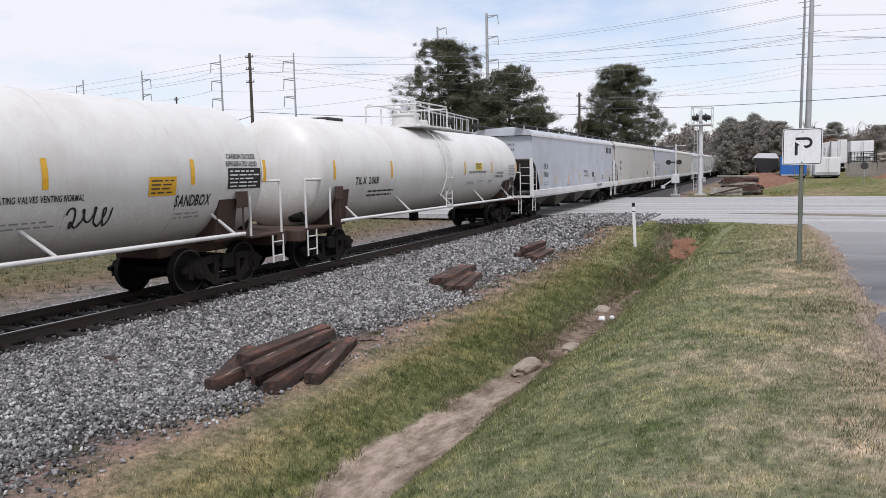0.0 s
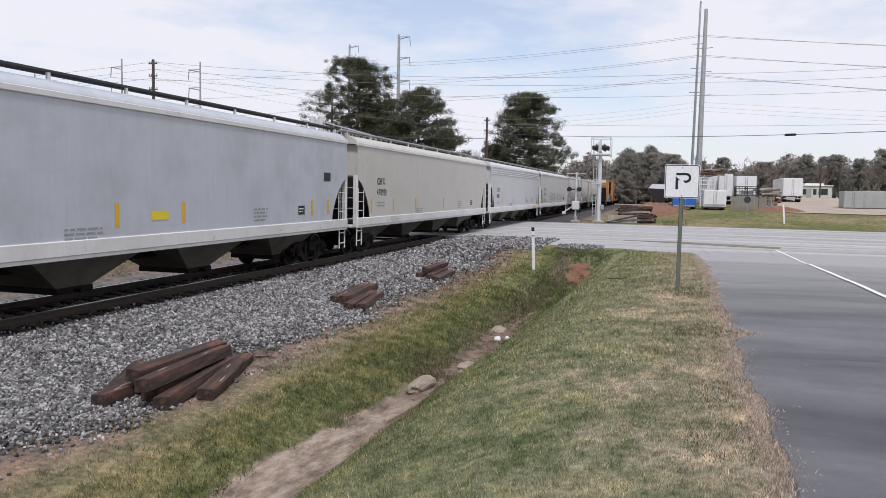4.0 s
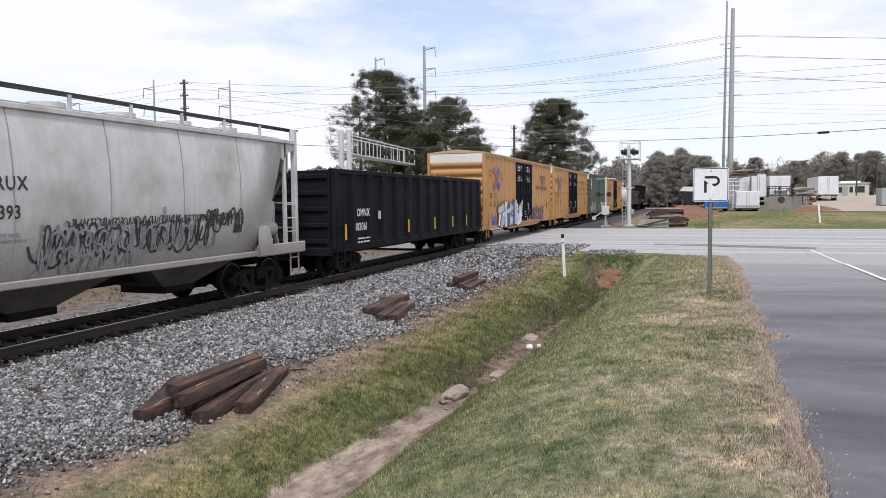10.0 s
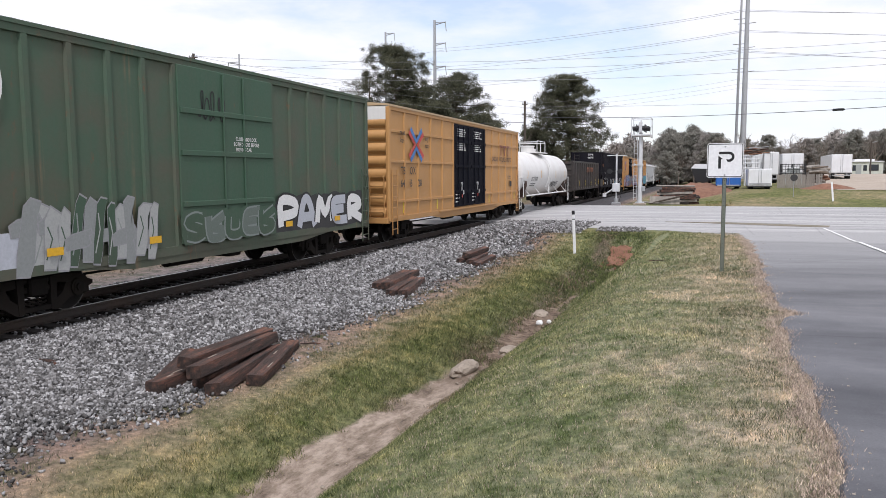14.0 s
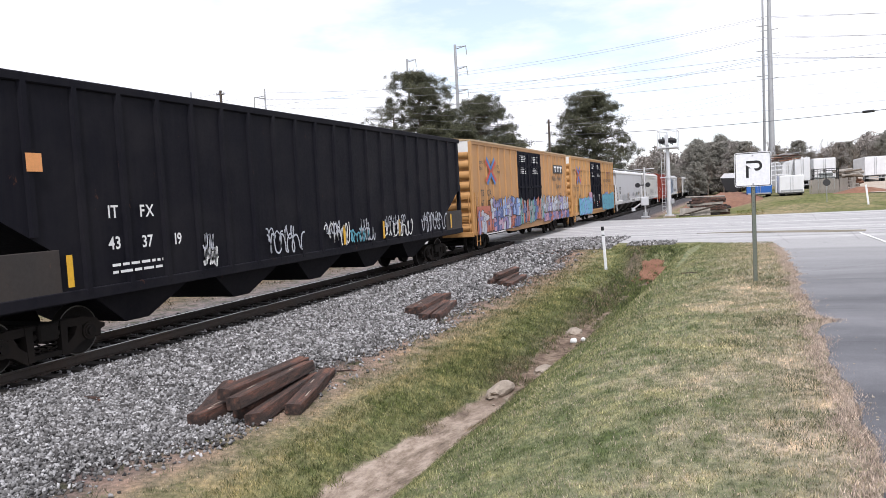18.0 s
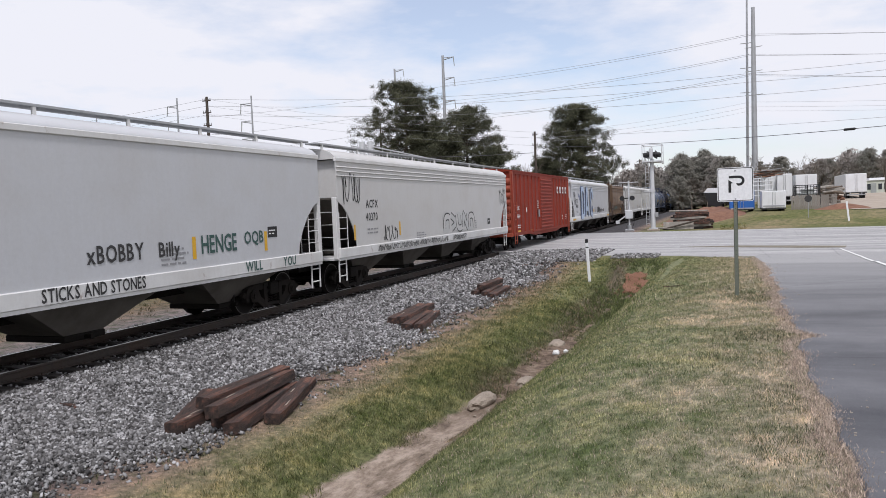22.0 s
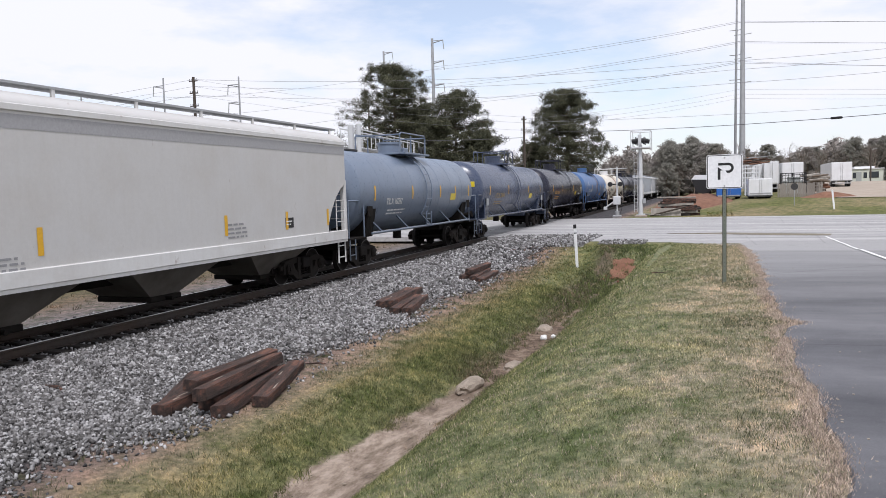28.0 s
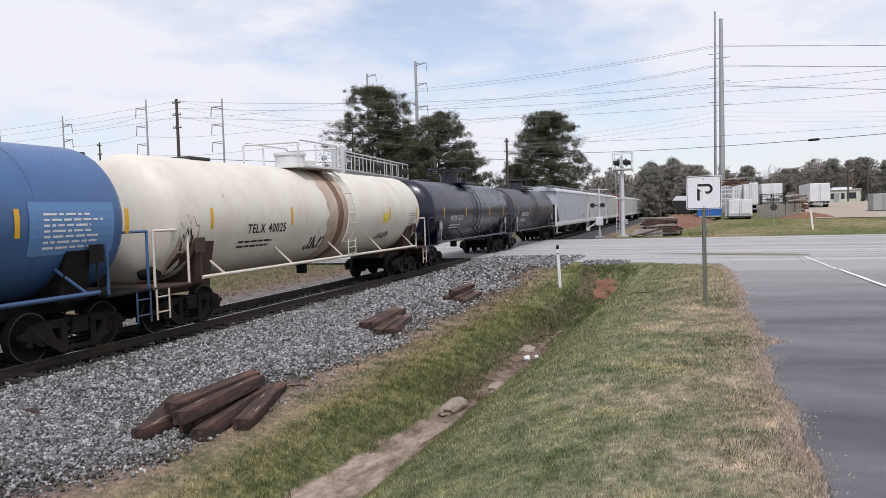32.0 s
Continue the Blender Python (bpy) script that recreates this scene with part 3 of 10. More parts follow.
def ground_z(x, y):
    """The height of the ground."""
    x, y = np.asarray(x, float), np.asarray(y, float)
    wander = -3.68 - np.interp(y, [p[0] for p in BED], [p[1] for p in BED]) + 0.05 * np.sin(y * 1.13 + 1)
    near = np.interp(x + wander * ease(-6.5, -5.0, x) * (1 - ease(-2.8, -1.4, x)), PX, PZ)
    lumps = 0.035 * np.sin(x * 2.1 + y * 0.9) * np.sin(y * 1.7 - x) * ease(-7.2, -6.0, x) * (1 - ease(-0.6, 0.4, x))
    # The road falls to the level of the rails at the crossing.
    fall = np.where(x > -1.5, 1 - ease(15, 37, y), 1.0)
    near = np.where(x > -1.5, near * fall + 0.0 * (1 - fall), near)
    k = ease(np.interp(x, [-4.6, -3.8, -2.6, -1.6], [29.5, 28.7, 28.4, 24.0]), np.interp(x, [-4.6, -3.8, -2.6, -1.6], [34.0, 30.5, 30.7, 36.0]), y)
    k = np.where(x < -10.2, 0, k)
    flat = -0.02 + 0 * x
    beyond = ease(-2, 4, x) * ease(64, 80, y) * 1.0 + np.where(x > 1, 0.022 * np.clip(y - 80, 0, 60), 0) * ease(1, 6, x)
    out = (near + lumps * (1 - k)) * (1 - k) + (flat + beyond) * k
    return out


gx = np.unique(np.r_[-1500, -700, -400, -200, -100, -60, -40, np.arange(-30, -15, 1.0), np.arange(-15, 5, 0.2), np.arange(5, 16, 1.0), 20, 30, 45, 70, 110, 200, 400, 700, 1500].round(3))
gy = np.unique(np.r_[-300, -100, -40, -15, np.arange(-6, 45, 0.3), np.arange(45, 100, 1.5), 110, 120, 140, 170, 220, 300, 450, 700, 1200, 2500].round(3))
GX, GY = np.meshgrid(gx, gy)
GZ = ground_z(GX, GY)
# Open the sheet under the far things only by height; it is one piece to the horizon.
gv = np.stack([GX, GY, GZ], -1).reshape(-1, 3)
nx = len(gx)
idx = (np.arange(len(gy) - 1)[:, None] * nx + np.arange(nx - 1)).ravel()
gtri = np.concatenate([np.stack([idx, idx + 1, idx + nx + 1], 1), np.stack([idx, idx + nx + 1, idx + nx], 1)])
ground = new("ground", fast_mesh("ground", gv, gtri, TURF))
ground.data.polygons.foreach_set("use_smooth", [True] * len(ground.data.polygons))
tagged(ground, "rough winter grass and bare earth with a ditch beside the railway", "ground", kind="structure")

# ---- roads ----
def sheet(name, xs, ys, lift, mat, low=None):
    """A slab that follows the ground, with its edges turned down."""
    X, Y = np.meshgrid(xs, ys)
    Z = (ground_z(X, Y) if low is None else low(X, Y)) + lift
    n, k = len(xs), len(ys)
    v = [tuple(p) for p in np.stack([X, Y, Z], -1).reshape(-1, 3)]
    f = [(j * n + i, j * n + i + 1, (j + 1) * n + i + 1, (j + 1) * n + i) for j in range(k - 1) for i in range(n - 1)]
    rim = [i for i in range(n)] + [(j * n + n - 1) for j in range(1, k)] + [((k - 1) * n + i) for i in range(n - 2, -1, -1)] + [j * n for j in range(k - 2, 0, -1)]
    base = len(v)
    v += [(v[i][0], v[i][1], v[i][2] - 0.25) for i in rim]
    f += [(rim[i], rim[(i + 1) % len(rim)], base + (i + 1) % len(rim), base + i) for i in range(len(rim))]
    return Shape().add(v, f).mesh(name, mat)


def lane_edge(y):
    """The ragged edge of the side road."""
    return 0.70 + 0.021 * (y - 3) + 0.03 * np.sin(y * 1.3) + 0.022 * np.sin(y * 3.7 + 1) + 0.016 * np.sin(y * 9.3) + 0.17 * np.exp(-((y - 10.1) / 0.22) ** 2)


ly = np.arange(-8, 37.01, 0.075)
lx = np.linspace(0, 1, 24)
LX = np.array([[lane_edge(y) + u * (9.5 - lane_edge(y)) for u in lx] for y in ly])
LY = np.repeat(ly[:, None], len(lx), 1)
LZ = np.maximum(ground_z(LX, LY), -0.02) + 0.012
LX[:, 1] = LX[:, 0] + 0.03
LZ[:, 0] -= 0.018
v = np.stack([LX, LY, LZ], -1).reshape(-1, 3)
n = len(lx)
f = [(j * n + i, j * n + i + 1, (j + 1) * n + i + 1, (j + 1) * n + i) for j in range(len(ly) - 1) for i in range(n - 1)]
base = len(v)
v = [tuple(p) for p in v] + [(v[j * n][0] - 0.01, v[j * n][1], v[j * n][2] - 0.2) for j in range(len(ly))]
f += [(j * n, (j + 1) * n, base + j + 1, base + j) for j in range(len(ly) - 1)]
side_road = new("side_road", Shape().add(v, f).mesh("side_road", LANE))
tagged(side_road, "dark patched asphalt side road with a crumbling grassy edge", "road", kind="structure")

flat = lambda X, Y: 0 * X
road = new("road", sheet("road", np.array([-60, -30, -14, -10.4, -9.2, -6, -3, 0, 3, 6, 12, 25, 60, 120]), np.array([40.0, 44, 48, 52, 56, 60, 62.5]), 0.04, ROAD, lambda X, Y: -0.05 + 0 * X))
tagged(road, "wide worn grey asphalt road crossing the railway on the level", "road", kind="structure")
apron = Shape()
outline = [(-11.2, 40.0), (-9.6, 38.4), (-7.2, 36.6), (-4.2, 35.6), (-1.5, 35.0), (0.4, 33.6), (1.15, 32.4), (1.5, 35.0), (9, 36.0), (60, 36), (60, 40.0)]
apron.prism(outline, "z", -0.15, -0.004)
apron = part("apron", apron, ROAD)
tagged(apron, "pale asphalt apron where the side road meets the crossing", "road", kind="structure")
verge = part("verge", Shape().prism([(-2.0, 41.3), (0.8, 40.4), (3.6, 39.2), (5.4, 38.9), (5.6, 40.0), (3.4, 40.7), (0.8, 41.6)], "z", -0.1, 0.012), grained("worn_verge", [(0.3, (0.13, 0.115, 0.075)), (0.7, (0.25, 0.215, 0.16))], 1.2, 0.95, 0.3))
tagged(verge, "thin strip of worn brown grass between apron and road", "verge", kind="structure")
dashes = thing("lane_marking", "faded white lane lines painted on the road", "road marking", kind="structure")
for y, w in ((43.6, 0.09), (51.1, 0.09), (61.2, 0.10)):
    part("line", Shape().box((-9.0, y, -0.008), (60, y + w, -0.006)), WHITE_LINE, dashes)
edge_line = thing("edge_line", "white line painted along the side road", "road marking", kind="structure")
LINE_Y, LINE_X = (0, 8, 15, 18, 21, 24, 27, 30, 33, 36, 38.2), (3.89, 3.73, 3.60, 3.63, 3.81, 4.09, 4.52, 4.91, 5.08, 5.06, 5.02)
pts = [(float(np.interp(y, LINE_Y, LINE_X)), y) for y in np.arange(-6, 38.1, 0.5)]
sh = Shape()
for (xa, ya), (xb, yb) in zip(pts, pts[1:]):
    q = [(xa, ya), (xa + 0.10, ya), (xb + 0.10, yb), (xb, yb)]
    sh.add([(x, y, max(float(ground_z(x, y)), -0.02) + 0.030) for x, y in q], [(0, 1, 2, 3)])
part("stripe", sh, WHITE_LINE, edge_line)

# ---- the railway ----
TRACK = -12.2
track = thing("railway_track", "single railway track on dark oily ties and grey ballast", "railway track", kind="structure")
head = [(-0.036, 0.0), (0.036, 0.0), (0.037, -0.03), (0.012, -0.045), (0.009, -0.14), (0.07, -0.155), (0.07, -0.172), (-0.07, -0.172), (-0.07, -0.155), (-0.009, -0.14), (-0.012, -0.045), (-0.037, -0.03)]
for side in (-1, 1):
    x = TRACK + side * 0.755
    part("rail", Shape().prism([(x + u, w - 0.004) for u, w in head], "y", -80, 700), STEEL, track, "rust-brown steel rail")
    part("rail_head", Shape().box((x - 0.03, -80, -0.0035), (x + 0.03, 700, 0.0)), SHINE, track, "bright worn running surface of the rail")
tie_me = Shape().box((-1.32, -0.115, -0.35), (1.32, 0.115, -0.175), 0, 0.012).mesh("tie", TIE_OLD)
plate_me = Shape().box((-0.18, -0.09, -0.176), (0.18, 0.09, -0.168), 0, 0.003).cyl((-0.13, 0.06, -0.17), (-0.13, 0.06, -0.14), 0.014, 6).cyl((0.13, -0.06, -0.17), (0.13, -0.06, -0.14), 0.014, 6).mesh("tie_plate", STEEL)
rnd = random.Random(3)
for i in range(190):
    y = -3 + 0.50 * i + rnd.uniform(-0.04, 0.04)
    if 39.5 < y < 63:
        continue
    t = part("tie", tie_me, None, track)
    t.location, t.rotation_euler = (TRACK + rnd.uniform(-0.05, 0.05), y, rnd.uniform(-0.012, 0.008)), (0, 0, rnd.uniform(-0.02, 0.02))
    if y < 24:
        for side in (-1, 1):
            p = part("tie_plate", plate_me, None, track)
            p.location = (TRACK + side * 0.755, y, 0)
far_ties = Shape()
for i in range(300):
    y = 92 + 0.5 * i
    far_ties.box((TRACK - 1.3, y - 0.11, -0.35), (TRACK + 1.3, y + 0.11, -0.18))
tagged(part("far_ties", far_ties, TIE_OLD, track), kind="stuff")
panel_g = thing("crossing_panel", "dark rubber and timber panel between rails at the level crossing", "crossing panel", kind="structure")
part("panel", Shape().box((TRACK - 0.66, 39.6, -0.3), (TRACK + 0.66, 62.8, -0.012), 0, 0.01), SOFT_BLACK, panel_g)
for side in (-1, 1):
    part("panel", Shape().box((TRACK + side * 1.25 - 0.42, 39.6, -0.3), (TRACK + side * 1.25 + 0.42, 62.8, -0.012), 0, 0.01), ROAD, panel_g)

# Crushed stone, thick on the near shoulder.
rng = np.random.default_rng(11)


def stones(regions, mat, name, label):
    P, S = [], []
    for x0, x1, y0, y1, per, lo, hi in regions:
        k = int((x1 - x0) * (y1 - y0) * per)
        x, y = rng.uniform(x0, x1, k), rng.uniform(y0, y1, k)
        keep = (x < -7.15 + 0.28 * np.sin(y * 0.9) + 0.2 * np.sin(y * 2.3 + 2) + rng.normal(0, 1, k) * np.where(rng.uniform(size=k) < 0.25, 0.65, 0.28)) | (y > 33)
        x, y = x[keep], y[keep]
        s = rng.uniform(lo, hi, len(x))
        P.append(np.stack([x, y, ground_z(x, y) + s * rng.uniform(0.0, 0.75, len(x))], 1))
        S.append(s)
    P, S = np.concatenate(P), np.concatenate(S)
    k = len(P)
    cube = np.array([(a, b, c) for c in (-1, 1) for b in (-1, 1) for a in (-1, 1)], float)
    tri = np.array([(0, 2, 3), (0, 3, 1), (4, 5, 7), (4, 7, 6), (0, 1, 5), (0, 5, 4), (2, 6, 7), (2, 7, 3), (0, 4, 6), (0, 6, 2), (1, 3, 7), (1, 7, 5)])
    q = rng.normal(size=(k, 4)); q /= np.linalg.norm(q, axis=1, keepdims=True)
    w, a, b, c = q.T
    R = np.stack([1 - 2 * (b * b + c * c), 2 * (a * b - c * w), 2 * (a * c + b * w), 2 * (a * b + c * w), 1 - 2 * (a * a + c * c), 2 * (b * c - a * w), 2 * (a * c - b * w), 2 * (b * c + a * w), 1 - 2 * (a * a + b * b)], 1).reshape(k, 3, 3)
    V = cube[None] * rng.uniform(0.35, 1.0, (k, 8, 1)) * (S[:, None, None] * np.array([0.72, 0.52, 0.38]))
    V = np.einsum("kij,kpj->kpi", R, V) + P[:, None]
    T = (tri[None] + (np.arange(k) * 8)[:, None, None]).reshape(-1, 3)
    return tagged(new(name, fast_mesh(name, V.reshape(-1, 3), T, mat)), label, "ballast", kind="stuff")


stones([(-10.95, -6.2, 4.5, 11, 1600, 0.025, 0.058), (-10.95, -6.2, 11, 20, 900, 0.032, 0.068), (-10.95, -6.5, 20, 30, 380, 0.045, 0.09), (-10.9, -5.2, 30, 40, 140, 0.06, 0.12),
        (-15.0, -13.5, 5, 36, 60, 0.05, 0.09), (-13.4, -11, 3, 38, 85, 0.03, 0.065), (-4.6, -2.6, 33.6, 36, 120, 0.06, 0.11)], STONE, "ballast", "loose grey and white crushed stone ballast beside the track")

# Grass.
def grass(name, label, regions, mat=None, edge=False):
    V, T = [], []
    k0 = 0
    for x0, x1, y0, y1, per, lo, hi, wide in regions:
        k = int((x1 - x0) * (y1 - y0) * per)
        # Tufts gather the blades.
        cx, cy = rng.uniform(x0, x1, max(1, k // 5)), rng.uniform(y0, y1, max(1, k // 5))
        pick = rng.integers(0, len(cx), k)
        x, y = cx[pick] + rng.normal(0, 0.035, k), cy[pick] + rng.normal(0, 0.035, k)
        if edge:
            x = lane_edge(y) - 0.075 + rng.normal(0, 0.06, k) + 0.03 * np.sin(y * 5.1) + np.abs(rng.normal(0, 0.03, k))
        bed = np.abs(x - np.interp(y, [p[0] for p in BED], [p[1] for p in BED]))
        bare = (bed < np.interp(y, [5, 9, 12, 14, 17, 19, 21.5, 23.5, 25, 28, 29.6], [0.56, 0.48, 0.30, 0.10, 0.34, 0.16, -0.1, 0.04, -0.1, 0.2, -0.1]) + 0.10 * np.sin(y * 1.9 + 2 * x) + 0.10 * np.sin(y * 5.3 - 3 * x + 1) * np.sin(y * 0.8) + 0.07 * np.sin(y * 11.7 + 4 * x) + rng.normal(0, 0.05, k)) | ((x > lane_edge(y) - 0.03 + rng.normal(0, 0.05, k)) & (x > 0))
        if edge:
            bare = rng.uniform(size=k) < 0.25 + 0.35 * np.sin(y * 2.3) * np.sin(y * 0.7)
        x, y = x[~bare], y[~bare]
        k = len(x)
        h = rng.uniform(lo, hi, k)
        a = rng.uniform(0, 2 * np.pi, k)
        lean = rng.uniform(0.15, 0.9, k) * h
        z = ground_z(x, y) + (0.008 if edge else -0.01)
        w = wide * rng.uniform(0.6, 1.3, k)
        ca, sa = np.cos(a), np.sin(a)
        b2 = rng.uniform(0, 2 * np.pi, k)
        V.append(np.stack([np.stack([x - w * ca, y - w * sa, z], 1), np.stack([x + w * ca, y + w * sa, z], 1), np.stack([x + lean * np.cos(b2), y + lean * np.sin(b2), z + h], 1)], 1).reshape(-1, 3))
        T.append(np.arange(k0, k0 + 3 * k).reshape(-1, 3))
        k0 += 3 * k
    return tagged(new(name, fast_mesh(name, np.concatenate(V), np.concatenate(T), mat or BLADES)), label, "grass", kind="stuff")


grass("lawn_grass", "short green and straw-coloured grass on the bank by the road", [(-3.9, 0.98, 3.0, 8, 6500, 0.012, 0.05, 0.0028), (-3.9, 1.08, 8, 14, 3600, 0.015, 0.055, 0.004), (-3.8, 1.18, 14, 24, 1500, 0.02, 0.065, 0.006), (-3.7, 1.35, 24, 34, 600, 0.03, 0.08, 0.010)])
grass("verge_grass", "thin brown and green weeds between the ditch and the ballast", [(-6.2, -4.9, 4.0, 11, 2000, 0.012, 0.05, 0.003), (-7.0, -6.2, 4.0, 11, 800, 0.010, 0.04, 0.003), (-7.5, -7.0, 4.0, 14, 500, 0.01, 0.035, 0.003), (-5.6, -3.85, 5, 15, 3600, 0.02, 0.085, 0.004), (-6.3, -4.4, 11, 22, 1200, 0.02, 0.065, 0.0055), (-7.1, -6.3, 11, 22, 500, 0.02, 0.065, 0.0055), (-5.8, -3.6, 13, 24, 1100, 0.03, 0.10, 0.006), (-7.2, -2.8, 22, 34, 520, 0.03, 0.10, 0.010), (-24, -16, 8, 60, 30, 0.05, 0.15, 0.012)])
grass("ditch_weeds", "ragged dark green weeds overhanging the ditch", [(-5.1, -4.35, 5, 14, 230, 0.05, 0.13, 0.006), (-4.6, -3.75, 13, 22, 330, 0.05, 0.14, 0.007), (-4.2, -2.9, 21, 29.5, 330, 0.07, 0.20, 0.011), (-3.5, -3.1, 9, 22, 240, 0.05, 0.12, 0.006), (-3.3, -1.9, 26.0, 31.5, 420, 0.06, 0.16, 0.012), (-4.0, -2.2, 30.2, 33.0, 260, 0.05, 0.14, 0.013)], WEED)
grass("bank_tufts", "small dark tufts scattered over the weedy verge", [(-7.3, -5.0, 4, 16, 60, 0.04, 0.11, 0.005), (-7.0, -4.8, 16, 30, 60, 0.05, 0.13, 0.009)], CLOVER)
grass("clover_patch", "dark green clover patches in the lawn by the road edge", [(0.2, 0.85, 13.4, 14.9, 1500, 0.02, 0.06, 0.006), (0.15, 0.8, 9.9, 10.7, 1800, 0.02, 0.055, 0.005), (-0.25, 0.2, 8.75, 9.2, 1800, 0.02, 0.055, 0.005), (0.2, 0.66, 5.4, 6.3, 2600, 0.015, 0.05, 0.004), (0.3, 0.68, 6.7, 7.6, 2400, 0.015, 0.05, 0.004), (-1.9, -1.3, 11.2, 12.6, 700, 0.02, 0.06, 0.005)], CLOVER)
grass("dead_blades", "scattered pale dead blades lying over the lawn", [(-2.4, 0.8, 3.0, 8, 750, 0.01, 0.045, 0.0032), (-2.6, 0.9, 8, 14, 380, 0.012, 0.05, 0.0045), (-2.6, 1.1, 14, 24, 140, 0.015, 0.06, 0.007), (-7.4, -5.2, 4, 16, 160, 0.01, 0.04, 0.004)], STRAW)
grass("straw_fringe", "pale dead straw lying along the crumbling road edge", [(0.6, 0.9, 3.0, 9, 9000, 0.008, 0.04, 0.0035), (0.6, 0.9, 9, 18, 5500, 0.01, 0.045, 0.005), (0.6, 1.0, 18, 33, 1800, 0.012, 0.05, 0.009)], STRAW, True)
grass("far_grass", "patchy green grass along the far side of the road", [(0, 40, 63.2, 70, 60, 0.05, 0.12, 0.02)])

# ---- things beside the line ----
def on_ground(x, y, lift=0.0):
    return float(ground_z(x, y)) + lift


def tie_pile(label, ties, seed):
    """Old railway ties thrown down in a heap; each is (x, y, z of its middle, heading, tilt, roll, length)."""
    pile = thing("tie_pile", label, "tie pile", group="heaps of old ties")
    r = random.Random(seed)
    for x, y, z, head_, tilt, roll_, length in ties:
        s = Shape()
        w, h = 0.115 + r.uniform(-0.008, 0.01), 0.088 + r.uniform(-0.006, 0.006)
        rings = []
        for k in range(7):
            u = (k / 6 - 0.5) * length
            e = 0.008 if k in (0, 6) else 0.0
            jit = [r.uniform(-0.008, 0.006) for _ in range(8)]
            c = 0.007 + e
            rings.append([(-w + jit[0], u, -h + c), (-w + c, u, -h + jit[1]), (w - c, u, -h + jit[2]), (w + jit[3], u, -h + c), (w + jit[4], u, h - c), (w - c, u, h + jit[5]), (-w + c, u, h + jit[6]), (-w + jit[7], u, h - c)])
        s.loft(rings, soft=False)
        t = part("tie", s, CREOSOTE, pile)
        t.matrix_basis = pose(x, y, z, tilt, roll_, head_)
        for _ in range(2):
            u, k, q = r.uniform(-0.4, 0.3) * length, r.uniform(0.2, 0.5), r.uniform(-0.07, 0.07)
            part("splinter", Shape().add([(q - 0.010, u, h), (q + 0.012, u + 0.05, h), (q + 0.004, u + k, h), (q, u + k * 0.5, h + 0.012)], [(0, 1, 3), (1, 2, 3), (2, 0, 3), (0, 2, 1)]), SPLINTER if r.random() < 0.3 else CREOSOTE, t, "torn pale splinter")
    return pile


tie_pile("heap of dark reddish-brown broken railway ties on the ballast edge", [
    (-7.55, 9.35, -0.42, 24, 1, 6, 1.9), (-7.22, 9.5, -0.42, 2, 0, -3, 2.2), (-7.12, 10.12, -0.20, 4, -1.5, 6, 2.45), (-6.80, 9.85, -0.22, 9, -1.5, -8, 2.65),
    (-6.98, 10.0, -0.42, 12, 0, 4, 2.3), (-6.62, 9.85, -0.44, 12, -0.5, -10, 2.5), (-6.47, 10.4, -0.45, 17, 0, 6, 2.35)], 1)
tie_pile("small heap of weathered brown railway ties beside the ballast", [
    (-8.05, 18.9, -0.33, 5, 0.5, 4, 2.6), (-7.78, 18.9, -0.30, 5, 0, -4, 2.7), (-7.50, 18.3, -0.40, 8, 0, 4, 2.5), (-7.24, 18.35, -0.42, 10, 0, -4, 2.4)], 2)
tie_pile("low heap of dark railway ties at the edge of the grass", [
    (-7.72, 25.0, -0.36, 2, 0, 4, 2.6), (-7.4, 24.9, -0.38, 5, 0, -3, 2.6), (-7.1, 24.7, -0.42, 3, 0, 6, 2.5), (-7.55, 25.2, -0.18, 0, 0, 10, 2.5)], 3)
tie_pile("short heap of dark railway ties near the crossing apron", [
    (-7.6, 32.7, -0.19, -52, 0, 0, 1.6), (-7.2, 33.2, -0.12, -48, 0, 5, 1.5), (-7.0, 32.6, -0.2, -60, 0, -4, 1.4)], 4)


def boulder(name, label, x, y, size, mat, seed, sink=0.3):
    r = random.Random(seed)
    bm = bmesh.new()
    bmesh.ops.create_icosphere(bm, subdivisions=3 if max(size) > 0.09 else 1, radius=1)
    for v in bm.verts:
        d = 1 + 0.30 * noise.noise(v.co * 1.3 + Vector((seed, 0, 0))) + 0.14 * noise.noise(v.co * 3.5 + Vector((0, seed, 0))) + 0.07 * noise.noise(v.co * 8)
        v.co = Vector((v.co.x * size[0] * d, v.co.y * size[1] * d, v.co.z * size[2] * d))
    me = bpy.data.meshes.new(name)
    bm.to_mesh(me)
    bm.free()
    me.materials.append(mat)
    ob = new(name, me)
    ob.matrix_basis = pose(x, y, on_ground(x, y) + size[2] * (1 - sink), 0, 0, r.uniform(-20, 20))
    return tagged(ob, label, "rock", "rocks in the ditch")


boulder("rock", "pale tan slab of rock in the washed-out ditch", -3.94, 12.45, (0.15, 0.46, 0.13), ROCK, 4, 0.55)
boulder("rock", "small white stone lying in the dry ditch", -3.55, 16.9, (0.08, 0.10, 0.06), WHITE_ROCK, 3)
boulder("rock", "small white stone lying in the dry ditch", -3.30, 16.75, (0.07, 0.09, 0.055), WHITE_ROCK, 5)
boulder("rock", "low brown rock in the ditch bed", -3.62, 14.3, (0.16, 0.35, 0.08), ROCK, 7, 0.85)
boulder("rock", "low brown rock in the ditch bed", -3.8, 18.2, (0.2, 0.3, 0.09), ROCK, 9, 0.6)
rr = random.Random(5)
